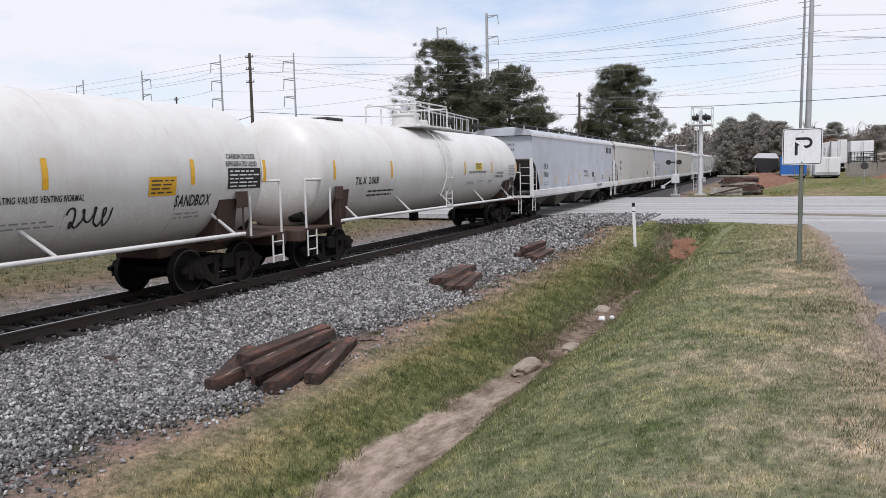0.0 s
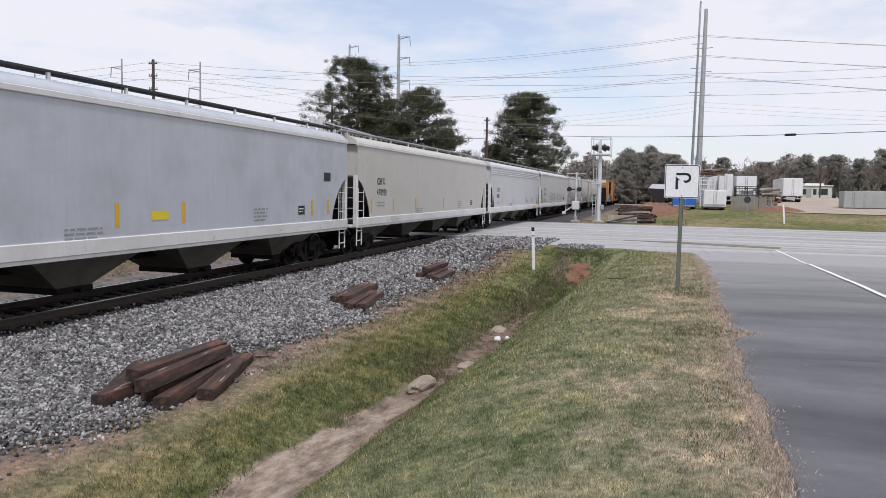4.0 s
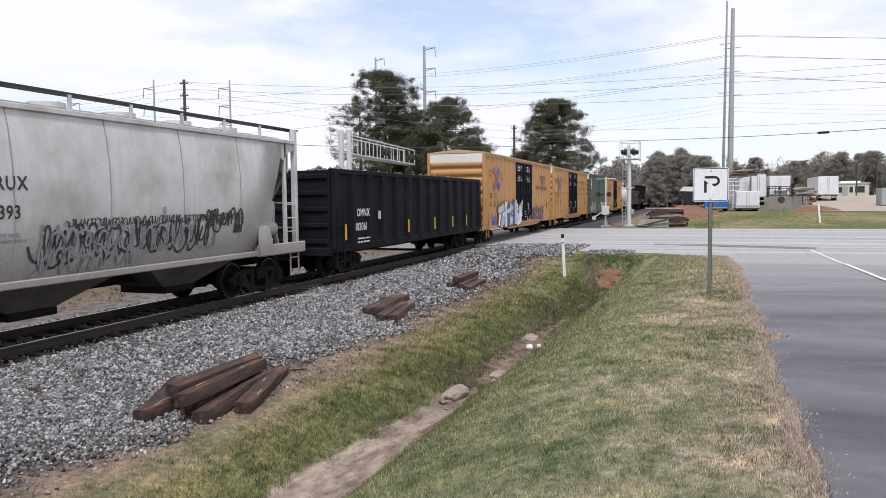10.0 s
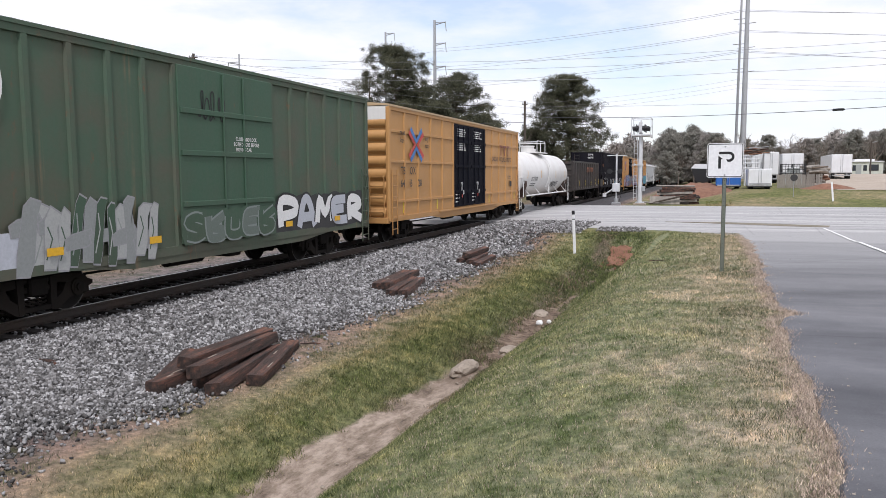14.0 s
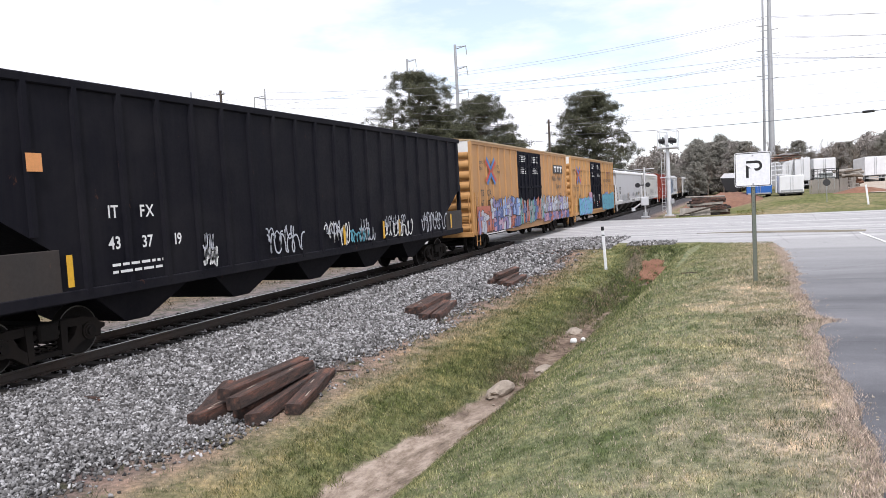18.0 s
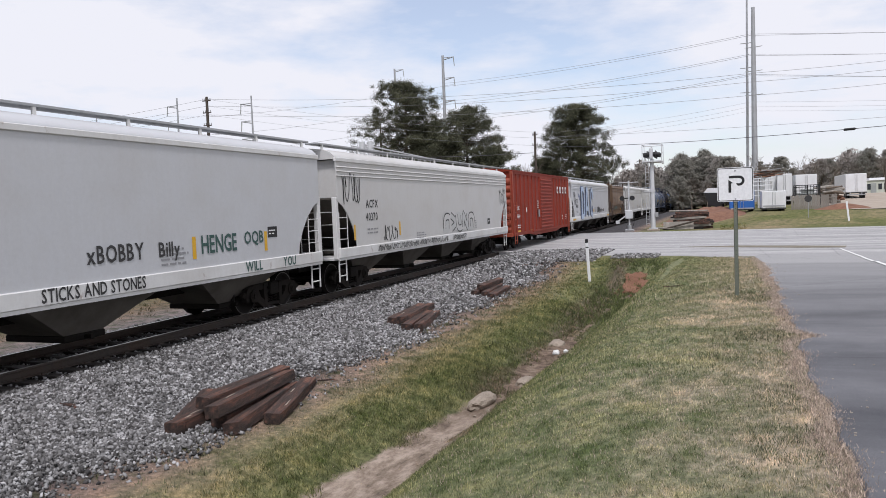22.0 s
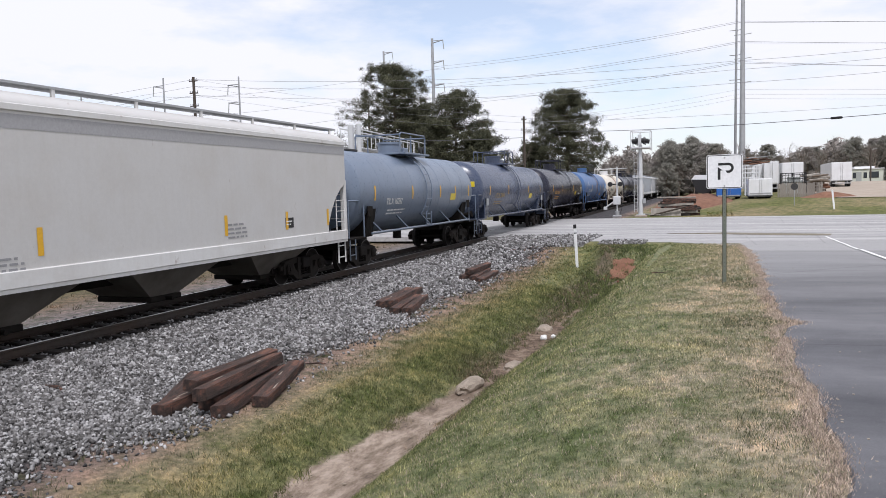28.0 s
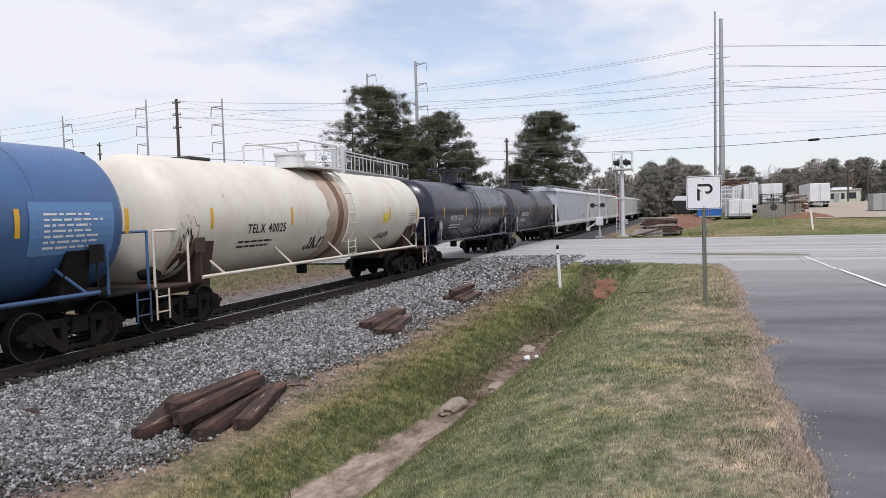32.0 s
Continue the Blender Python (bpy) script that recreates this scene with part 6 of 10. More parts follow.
STROKES = [[[(0.05, 0), (0.32, 1), (0.62, 1), (0.92, 0)], [(0.2, 0.38), (0.78, 0.4)]], [[(0.92, 0.97), (0.2, 0.92), (0.08, 0.5), (0.2, 0.06), (0.94, 0.02)], [(0.15, 0.5), (0.75, 0.54)]],
           [[(0.92, 0.85), (0.5, 1), (0.1, 0.76), (0.5, 0.5), (0.9, 0.26), (0.5, 0), (0.05, 0.14)]], [[(0.1, -0.05), (0.14, 1.02), (0.82, 0), (0.9, 1.05)]],
           [[(0.5, 1), (0.1, 0.7), (0.12, 0.25), (0.5, 0), (0.9, 0.3), (0.86, 0.75), (0.5, 1)]], [[(0.1, -0.05), (0.12, 1), (0.7, 0.97), (0.8, 0.68), (0.2, 0.48), (0.95, -0.05)]],
           [[(0.1, 0), (0.14, 1)], [(0.92, 1.02), (0.2, 0.5), (0.96, -0.04)]], [[(0.08, 1), (0.12, 0.2), (0.5, 0), (0.88, 0.2), (0.94, 1.04)]]]


WORD = {"A": STROKES[0], "E": STROKES[1], "S": STROKES[2], "N": STROKES[3], "O": STROKES[4], "R": STROKES[5], "K": STROKES[6], "U": STROKES[7],
        "B": [[(0.12, 0), (0.14, 1), (0.7, 0.96), (0.78, 0.74), (0.3, 0.53), (0.86, 0.42), (0.84, 0.08), (0.12, 0)]], "C": [[(0.92, 0.85), (0.55, 1), (0.12, 0.78), (0.1, 0.25), (0.5, 0), (0.92, 0.14)]],
        "D": [[(0.12, 0), (0.14, 1), (0.66, 0.9), (0.92, 0.5), (0.66, 0.08), (0.12, 0)]], "I": [[(0.5, 0), (0.5, 1)]], "M": [[(0.05, 0), (0.16, 1), (0.5, 0.35), (0.84, 1), (0.95, 0)]],
        "P": [[(0.12, 0), (0.14, 1), (0.8, 0.95), (0.85, 0.55), (0.2, 0.42)]], "T": [[(0.02, 0.96), (0.98, 0.98)], [(0.5, 0), (0.5, 0.95)]], "L": [[(0.15, 1), (0.15, 0.04), (0.9, 0.03)]]}


def flowing(pts, k=4):
    """Points of a smooth line through pts."""
    out = []
    for i in range(len(pts) - 1):
        a, b, c, d = pts[max(i - 1, 0)], pts[i], pts[i + 1], pts[min(i + 2, len(pts) - 1)]
        for j in range(k):
            t = j / k
            out.append(tuple(0.5 * (2 * b[m] + (c[m] - a[m]) * t + (2 * a[m] - 5 * b[m] + 4 * c[m] - d[m]) * t * t + (3 * b[m] - a[m] - 3 * c[m] + d[m]) * t ** 3) for m in (0, 1)))
    return out + [pts[-1]]


def rising(x0, low, step=0.00004):
    """Lays spray paint on a side; each stroke lies a hair over the one before."""
    count = [0]

    def place(u, v):
        count[0] += 1
        return (x0 + step * count[0], u, max(v, low))
    return place


def graffiti(parent, y0, y1, z0, z1, fills, line, seed, x=1.612, letters=5, label="sprayed graffiti lettering", cloud=None, word="", fat=1.0):
    """Fat outlined letters that lean on each other, over a sprayed cloud."""
    r = random.Random(seed)
    letters = len(word) or letters
    w, tall = (y1 - y0) / letters, z1 - z0
    for k in range(letters):
        s = Shape()
        xx = x + 0.0036 * k
        cy, cz = y0 + (k + 0.5) * w, (z0 + z1) / 2
        n_ = 16
        ring = []
        for i in range(n_):
            a = 2 * math.pi * i / n_
            q = max(abs(math.cos(a)), abs(math.sin(a))) ** 0.7
            ring.append((cy + w * 0.66 * r.uniform(0.85, 1.15) * math.cos(a) / q, max(cz + tall * 0.54 * r.uniform(0.82, 1.12) * math.sin(a) / q, z0 - 0.04)))
        s.add([(xx - 0.003, cy, cz)] + [(xx - 0.003, u, v) for u, v in ring], [(0, i + 1, (i + 1) % n_ + 1) for i in range(n_)], 1)
        lean, sw = r.uniform(-0.12, 0.12), fat * min(w * 0.36, tall * 0.30)
        dz, big_ = r.uniform(-0.05, 0.05) * tall, r.uniform(0.86, 1.05)
        mu, mv = (0, 0) if word else (r.choice((0, 1)), r.choice((0, 1)))
        drawn = WORD[word[k]] if word else STROKES[r.randrange(len(STROKES))]
        strokes = [flowing([(y0 + k * w + w * (0.02 + abs(mu - u) + lean * v), z0 + sw * 0.45 + dz + (tall - sw) * big_ * abs(mv - v)) for u, v in st], 4 if fat == 1 else 2) for st in drawn]
        lay = rising(xx, z0 - 0.06, 0.000006), rising(xx + 0.0012, z0 - 0.05, 0.000006), rising(xx + 0.0024, z0 - 0.05, 0.000006)
        for st in strokes:
            ribbon(s, st, sw * (1.34 if fat == 1 else 1.2), lay[0], 2)
        for st in strokes:
            ribbon(s, st, sw * 0.92, lay[1], 0)
        for st in strokes:
            ribbon(s, [(u + 0.18 * sw, v - 0.12 * sw) for u, v in st[1:-1]], sw * 0.26, lay[2], 3)
        part("graffiti", s, [fills[k % len(fills)], cloud or fills[(k + 1) % len(fills)], line, fills[(k + 2) % len(fills)]], parent, label)


def scribble(parent, y0, y1, z0, z1, mat, seed, x=1.610, w=0.035, loops=6, place=None):
    """A tag written in one thin running line, letter by letter."""
    w = min(w, 0.13 * (z1 - z0))
    loops = max(loops, int((y1 - y0) / (0.5 * (z1 - z0))))
    r = random.Random(seed)
    s = Shape()
    place = place or (lambda u, v: (x, u, v))
    tall, d = z1 - z0, (y1 - y0) / loops
    u, a, turn = y0, r.uniform(2, 4), 1
    line = []
    for k in range(loops):
        # One letter: a loop or an arch, tall or low, wide or narrow.
        high, wide_, sit = r.choice((0.35, 0.45, 0.5, 0.5)) * tall, d * r.uniform(0.35, 0.85), r.uniform(-0.06, 0.06) * tall
        mid = z0 + sit + (high if r.random() < 0.7 else tall - high)
        if r.random() < 0.4:
            turn = -turn
        for _ in range(r.choice((5, 7, 8, 10))):
            a += turn * r.uniform(0.6, 1.15)
            u += d / 7.5 * r.uniform(0.5, 1.4)
            line.append((min(max(u + wide_ * 0.5 * math.cos(a), y0 - d * 0.3), y1 + d * 0.3), min(max(mid + high * math.sin(a) * r.uniform(0.8, 1.05), z0 - 0.02), z1)))
        u = y0 + d * (k + 1)
        if r.random() < 0.35 and len(line) > 3:
            ribbon(s, flowing(line, 5), w, place)
            line = []
    if len(line) > 3:
        ribbon(s, flowing(line, 5), w, place)
    return part("graffiti", s, mat, parent, "scribbled spray-paint tag")


def wild_piece(parent, y0, y1, z0, z1, fills, line, seed, x=1.612, letters=5, label="sharp interlocking graffiti letters", edge=0.035):
    """Pointed interlocking letters: leaning shards, each edged with a darker line."""
    r = random.Random(seed)
    w, tall, lift = (y1 - y0) / letters, z1 - z0, 0
    for k in range(letters):
        s = Shape()
        cu = y0 + (k + 0.5) * w
        lean = r.uniform(-0.12, 0.16) * tall
        shapes = []
        for j in (-1, 1):
            b_, t_ = cu + j * w * r.uniform(0.18, 0.36), cu + j * w * r.uniform(0.15, 0.40) + lean
            f_ = w * r.uniform(0.16, 0.26)
            zb, zt = z0 + tall * r.uniform(0.0, 0.12), z1 - tall * r.uniform(0.0, 0.22)
            shapes.append([(b_ - f_, zb), (b_ + f_ * 0.8, zb - 0.02), (b_ + f_ * 1.5, zb + tall * 0.18), (t_ + f_ * 0.7, zt - tall * 0.2), (t_ + f_ * r.uniform(0.6, 1.8), zt), (t_ - f_ * 0.1, zt + tall * r.uniform(0.02, 0.12)), (t_ - f_ * 1.1, zt - tall * 0.06), (b_ - f_ * 0.7, zb + tall * 0.3)])
        zc_ = z0 + tall * r.uniform(0.3, 0.7)
        f_ = tall * r.uniform(0.07, 0.12)
        shapes.append([(cu - w * 0.55, zc_ - f_ * 1.3), (cu + w * 0.2, zc_ - f_), (cu + w * 0.6, zc_ - f_ * 0.2), (cu + w * 0.42, zc_ + f_ * 1.4), (cu - w * 0.3, zc_ + f_ * 0.8), (cu - w * 0.6, zc_ + f_ * 0.2)])
        r.shuffle(shapes)
        for q, pts in enumerate(shapes):
            mu, mv = sum(p[0] for p in pts) / len(pts), sum(p[1] for p in pts) / len(pts)
            n_ = len(pts)
            for m_, grow in ((1, edge), (0 if q else 2, 0.0)):
                lift += 1
                out = []
                for u, v in pts:
                    d_ = math.hypot(u - mu, v - mv) or 1
                    out.append((x + 0.0005 * lift, u + (u - mu) / d_ * grow, max(v + (v - mv) / d_ * grow, z0 - 0.05)))
                s.add([(x + 0.0005 * lift, mu, mv)] + out, [(0, i + 1, (i + 1) % n_ + 1) for i in range(n_)], m_)
            lift += 1
            glint = (x + 0.0005 * lift)
            ribbon(s, [(pts[0][0] * 0.7 + mu * 0.3, max(pts[0][1] * 0.7 + mv * 0.3, z0)), (mu, mv), (pts[-2][0] * 0.65 + mu * 0.35, pts[-2][1] * 0.65 + mv * 0.35)], 0.05 * w, (lambda g_: lambda u, v: (g_, u, v))(glint), 3)
        part("graffiti", s, [fills[k % len(fills)], line, fills[(k + 1) % len(fills)], fills[(k + 2) % len(fills)]], parent, label)


# Trucks: one side frame, bolster, springs, axles and wheels, shared by all cars.
def make_truck_meshes():
    out = {}
    s = Shape()
    x0, x1 = -0.07, 0.075
    for d in (-1, 1):
        s.prism([(d * 0.38, 0.74), (d * 0.78, 0.73), (d * 1.10, 0.66), (d * 1.17, 0.56), (d * 1.18, 0.33), (d * 1.06, 0.31), (d * 1.04, 0.55), (d * 0.74, 0.57), (d * 0.38, 0.60)], "x", x0, x1)
        s.prism([(d * 0.74, 0.58), (d * 0.80, 0.30), (d * 0.70, 0.28), (d * 0.44, 0.11), (d * 0.34, 0.11), (d * 0.34, 0.26), (d * 0.56, 0.42), (d * 0.64, 0.58)], "x", x0, x1 + 0.012)
        s.prism([(d * 0.28, 0.12), (d * 0.40, 0.12), (d * 0.43, 0.73), (d * 0.28, 0.73)], "x", x0 - 0.01, x1 + 0.02)
        s.prism([(d * 1.17, 0.58), (d * 1.30, 0.54), (d * 1.30, 0.47), (d * 1.17, 0.42)], "x", x0 + 0.02, x1 - 0.02)
        s.cyl((x1 - 0.02, d * 0.89, 0.457), (x1 + 0.05, d * 0.89, 0.457), 0.16, 12)
    s.box((x0, -0.42, 0.13), (x1 + 0.015, 0.42, 0.22), 0, 0.015).box((x0, -0.42, 0.64), (x1, 0.42, 0.74), 0, 0.02)
    out["side_frame"] = s.mesh("side_frame", FRAME_DUST)
    out["bolster"] = Shape().box((-1.15, -0.2, 0.42), (1.15, 0.2, 0.74), 0, 0.03).box((-0.9, 0.42, 0.30), (0.9, 0.52, 0.44), 0, 0.02).box((-0.9, -0.52, 0.30), (0.9, -0.42, 0.44), 0, 0.02).mesh("bolster", GEAR)
    out["axle"] = Shape().cyl((-1.15, 0, 0.457), (1.15, 0, 0.457), 0.075, 10).mesh("axle", GEAR)
    w = Shape()
    prof = [(-0.07, 0.10), (-0.03, 0.16), (-0.02, 0.36), (-0.065, 0.40), (-0.065, 0.457), (0.05, 0.462), (0.066, 0.487), (0.085, 0.485), (0.085, 0.40), (0.03, 0.36), (0.02, 0.16), (0.06, 0.10)]
    w.loft([[(-a, r_ * math.cos(2 * math.pi * i / 24), r_ * math.sin(2 * math.pi * i / 24)) for i in range(24)] for a, r_ in prof], caps=True)
    # The bright edge of the tread.
    w.loft([[(0.067, r_ * math.cos(2 * math.pi * i / 24), r_ * math.sin(2 * math.pi * i / 24)) for i in range(24)] for r_ in (0.435, 0.458)], 1, False, False)
    w.cyl((-0.09, 0, 0), (0.09, 0, 0), 0.13, 12)
    out["wheel"] = w.mesh("wheel", [WHEEL, TREAD])
    out["bearing"] = Shape().cyl((-0.02, 0, 0), (0.09, 0, 0), 0.12, 12).cyl((0.09, 0, 0), (0.12, 0, 0), 0.075, 8).mesh("bearing", FRAME_DUST)
    s = Shape()
    for u in (-0.17, 0.0, 0.17):
        s.tube([(0.075 * math.cos(a * 0.9), u + 0.075 * math.sin(a * 0.9), 0.21 + 0.0105 * a) for a in range(26)], 0.018, 4)
    s.box((-0.09, -0.29, 0.48), (0.10, 0.29, 0.58), 0, 0.02)
    out["springs"] = s.mesh("spring_nest", FRAME_DUST)
    out["knuckle"] = Shape().box((-0.12, -0.35, -0.12), (0.12, 0.12, 0.12), 0, 0.03).box((-0.06, 0.1, -0.09), (0.06, 0.75, 0.09), 0, 0.02).cyl((0, 0.78, -0.16), (0, 0.78, 0.16), 0.09, 10).tube([(0.3, 0.1, 0.1), (0.3, 0.5, -0.25), (0.2, 0.85, -0.3)], 0.025).mesh("coupler", GEAR)
    return out


GEARS = make_truck_meshes()


def truck(car, y):
    t = part("truck", GEARS["bolster"], None, car, "grimy dark bogie with coil springs")
    t.location = (0, y, 0)
    for side in (-1, 1):
        sf = part("side_frame", GEARS["side_frame"], None, t)
        sf.matrix_basis = pose(side * 1.0, 0, 0, 0, 0, 0 if side > 0 else 180)
        sp = part("spring_nest", GEARS["springs"], None, t)
        sp.location = (side * 0.98, 0, 0)
        for d in (-0.89, 0.89):
            b = part("bearing", GEARS["bearing"], None, t)
            b.matrix_basis = pose(side * 1.05, d, 0.457, 0, 0, 0 if side > 0 else 180)
    for d in (-0.89, 0.89):
        ax = part("axle", GEARS["axle"], None, t)
        ax.location = (0, d, 0)
        for side in (-1, 1):
            w = part("wheel", GEARS["wheel"], None, t, "dark steel wheel with worn tread")
            w.matrix_basis = pose(side * 0.755, d, 0.457, 0, 0, 0 if side > 0 else 180)


def couplers(car, h):
    for side in (-1, 1):
        c = part("coupler", GEARS["knuckle"], None, car)
        c.matrix_basis = pose(0, side * (h - 0.15), 0.88, 0, 0, 0 if side > 0 else 180)


def ladder(parent, y0, y1, z0, z1, x, mat, rungs=6, r=0.02):
    s = Shape().tube([(x, y0, z0), (x, y0, z1)], r).tube([(x, y1, z0), (x, y1, z1)], r)
    for k in range(rungs):
        z = z0 + (z1 - z0) * (k + 0.5) / rungs
        s.tube([(x, y0, z), (x, y1, z)], r * 0.8, 5)
    return part("ladder", s, mat, parent)


def end_ladder(parent, x0, x1, z0, z1, y, mat, rungs=6, r=0.02):
    s = Shape().tube([(x0, y, z0), (x0, y, z1)], r).tube([(x1, y, z0), (x1, y, z1)], r)
    for k in range(rungs):
        z = z0 + (z1 - z0) * (k + 0.5) / rungs
        s.tube([(x0, y, z), (x1, y, z)], r * 0.8, 5)
    return part("ladder", s, mat, parent)


CARS = []


def new_car(name, label, category, ends):
    car = thing(name, label, category, group="cars of the freight train")
    CARS.append((car, (ends[0] + ends[1]) / 2))
    return car, (ends[1] - ends[0]) / 2


def reflectors(car, ys, z, mat=YELLOW, x=1.609, h=0.48, place=None):
    for y in ys:
        decal(car, mat, place(y, z) if place else on_side(y, z, x), 0.12, h, "reflector")


# Long covered hoppers ---------------------------------------------------
def hopper(ends, label, skin, ribs=0, band=None, trim=None, bays=4, mark="", number="", ink=SOFT_BLACK, markz=2.45, orange=(), walk_mat=None, top=4.08, panel=None):
    car, h = new_car("covered_hopper", label, "hopper car", ends)
    trim = trim or skin
    S = 1.60
    inner = [(-h + 0.16, top - 0.02), (-h + 0.16, 2.95), (-h + 3.0, 1.30), (h - 3.0, 1.30), (h - 0.16, 2.95), (h - 0.16, top - 0.02)]
    part("body", Shape().prism(inner, "x", -S + 0.03, S - 0.03), skin, car)
    curve = [(0.0, 2.84), (0.32, 2.70), (0.66, 2.42), (0.94, 2.06), (1.14, 1.68), (1.20, 1.40)]
    face = [(-h, top)] + [(-h + a, b) for a, b in curve] + [(h - a, b) for a, b in curve[::-1]] + [(h, top)]
    for side in (-1, 1):
        part("side_sheet", Shape().prism(face, "x", side * S - (0.028 if side > 0 else 0), side * S + (0.028 if side < 0 else 0)), skin, car)
        part("side_sill", Shape().box((side * S - 0.10, -h, 1.13), (side * S + 0.045, h, 1.42), 0, 0.015).box((side * S - 0.09, -h, 1.06), (side * S + 0.02, h, 1.13)), trim, car, "pale steel side sill")
        part("top_chord", Shape().box((side * S - 0.07, -h - 0.02, top - 0.07), (side * S + 0.035, h + 0.02, top + 0.05), 0, 0.012), trim, car)
    for k in range(ribs):
        part("rib", Shape().prism([(S, top - 0.20 - 0.13 * k), (S + 0.03, top - 0.23 - 0.13 * k), (S, top - 0.26 - 0.13 * k)], "y", -h + 0.02, h - 0.02), skin, car)
    if band:
        decal(car, band, on_side(-h + 0.02, 3.72, S + 0.006), 2 * h - 0.04, 0.24, "stripe", "faded grey painted band")
    ring = lambda y: [(S - 0.01, y, top), (S - 0.05, y, top + 0.10), (S - 0.16, y, top + 0.20), (S - 0.42, y, top + 0.30), (0.6, y, top + 0.36), (0, y, top + 0.38)]
    ring = (lambda half: lambda y: half(y) + [(-a, b, c) for a, b, c in half(y)[-2::-1]])(ring)
    part("roof", Shape().loft([ring(-h - 0.01), ring(h + 0.01)]), skin, car, "cambered hopper roof")
    part("hatch_trough", Shape().box((-0.32, -h + 0.9, top + 0.36), (0.32, h - 0.9, top + 0.45), 0, 0.03), skin, car)
    wm = walk_mat or GALV
    for side in (-1, 1):
        part("running_board", Shape().box((side * 0.98 - 0.2, -h - 0.3, top + 0.44), (side * 0.98 + 0.2, h + 0.3, top + 0.49), 0, 0.008), wm, car, "dark grated roof walk")
    k = int(2 * h / 2.1)
    for i in range(k + 1):
        y = -h + 0.05 + (2 * h - 0.1) * i / k
        part("walk_bracket", Shape().box((1.12, y - 0.035, top + 0.2), (1.17, y + 0.035, top + 0.46)), trim, car)
    # Outlets under the body.
    step = (2 * h - 6.2) / max(1, bays - 1)
    for i in range(bays):
        y = -h + 3.1 + step * i
        part("hopper_bay", Shape().loft([[(-1.35, y - step * 0.47, 1.32), (1.35, y - step * 0.47, 1.32), (1.35, y + step * 0.47, 1.32), (-1.35, y + step * 0.47, 1.32)], [(-0.7, y - 0.46, 0.38), (0.7, y - 0.46, 0.38), (0.7, y + 0.46, 0.38), (-0.7, y + 0.46, 0.38)]], soft=False), HOPPER_UNDER, car, "tapered outlet bay with grime and painted shade")
        part("outlet_gate", Shape().box((-0.75, y - 0.5, 0.26), (0.75, y + 0.5, 0.39), 0, 0.02).cyl((0.75, y, 0.32), (0.92, y, 0.32), 0.05, 8), GEAR, car)
    part("center_sill", Shape().box((-0.25, -h - 0.1, 0.72), (0.25, h + 0.1, 1.1), 0, 0.02), GEAR, car)
    for e in (-1, 1):
        g_ = 0.012
        part("slope_sheet", Shape().add([(-1.53, e * (h - 0.15), 2.93), (1.53, e * (h - 0.15), 2.93), (1.53, e * (h - 2.95), 1.31 - g_), (-1.53, e * (h - 2.95), 1.31 - g_), (-1.53, e * (h - 0.15), 2.90 - g_), (1.53, e * (h - 0.15), 2.90 - g_), (1.53, e * (h - 2.95), 1.28 - g_), (-1.53, e * (h - 2.95), 1.28 - g_)], [(0, 1, 2, 3), (7, 6, 5, 4), (0, 4, 5, 1), (1, 5, 6, 2), (0, 3, 7, 4), (3, 2, 6, 7)]), END_GRIME_SHADE, car, "slope sheet dark with grime and painted shade")
        part("end_platform", Shape().box((-1.55, e * h - (0.0 if e < 0 else 1.5), 1.06), (1.55, e * h + (1.5 if e < 0 else 0.0), 1.14), 0, 0.01), trim, car)
        for side in (-1, 1):
            x = side * 1.52
            part("corner_post", Shape().box((x - 0.07, e * h - 0.08, 1.1), (x + 0.07, e * h + 0.08, 2.95), 0, 0.012), trim, car)
            yy = e * (h - 0.62)
            ladder(car, min(e * (h - 0.1), yy), max(e * (h - 0.1), yy), 1.2, 2.5, side * 1.58, trim, 4, 0.015)
            ladder(car, min(e * (h - 0.05), e * (h - 0.5)), max(e * (h - 0.05), e * (h - 0.5)), 0.42, 1.12, side * 1.55, trim, 2, 0.025)
        end_ladder(car, 0.95, 1.5, 1.2, 2.7, e * (h + 0.03), trim, 4, 0.015)
        part("brake_gear", Shape().cyl((-0.5, e * (h - 0.5), 1.5), (-0.5, e * (h - 0.85), 1.5), 0.2, 10).box((-0.2, e * (h - 0.9) - 0.15, 1.14), (0.5, e * (h - 0.9) + 0.15, 1.55), 0, 0.02), GEAR, car)
    truck(car, -h + 1.75), truck(car, h - 1.75)
    couplers(car, h)
    place = lambda y, z: on_side(y, z, S + 0.007)
    if mark:
        lettering(mark, 0.36, ink, car, place(-h + 1.9, markz), squeeze=0.9)
        lettering(number, 0.36, ink, car, place(-h + 1.88, markz - 0.42), squeeze=0.9)
        bars(car, GREY_INK, place(-h + 1.95, markz - 0.72), 2, 1.0, 0.05, 0.12, 3)
        lettering(mark, 0.17, ink, car, on_end(0.2, top - 0.5, -h + 0.156), squeeze=1.0)
        lettering(number, 0.15, ink, car, on_end(0.2, top - 0.72, -h + 0.156), squeeze=1.0)
    reflectors(car, orange, 1.62, YELLOW, S + 0.008)
    bars(car, GREY_INK, place(h * 0.35, 1.85), 4, 0.85, 0.045, 0.1, int(abs(ends[0])))
    bars(car, GREY_INK, place(-h * 0.35, 1.6), 3, 1.1, 0.04, 0.09, int(abs(ends[1])))
    py, pz = panel or (h * 0.62, 1.66)
    decal(car, BLACK, place(py, pz), 0.42, 0.27, "data_panel", "small black data panel")
    bars(car, WHITE, on_side(py + 0.05, pz + 0.16, S + 0.010), 2, 0.3, 0.03, 0.08, 2)
    return car, h


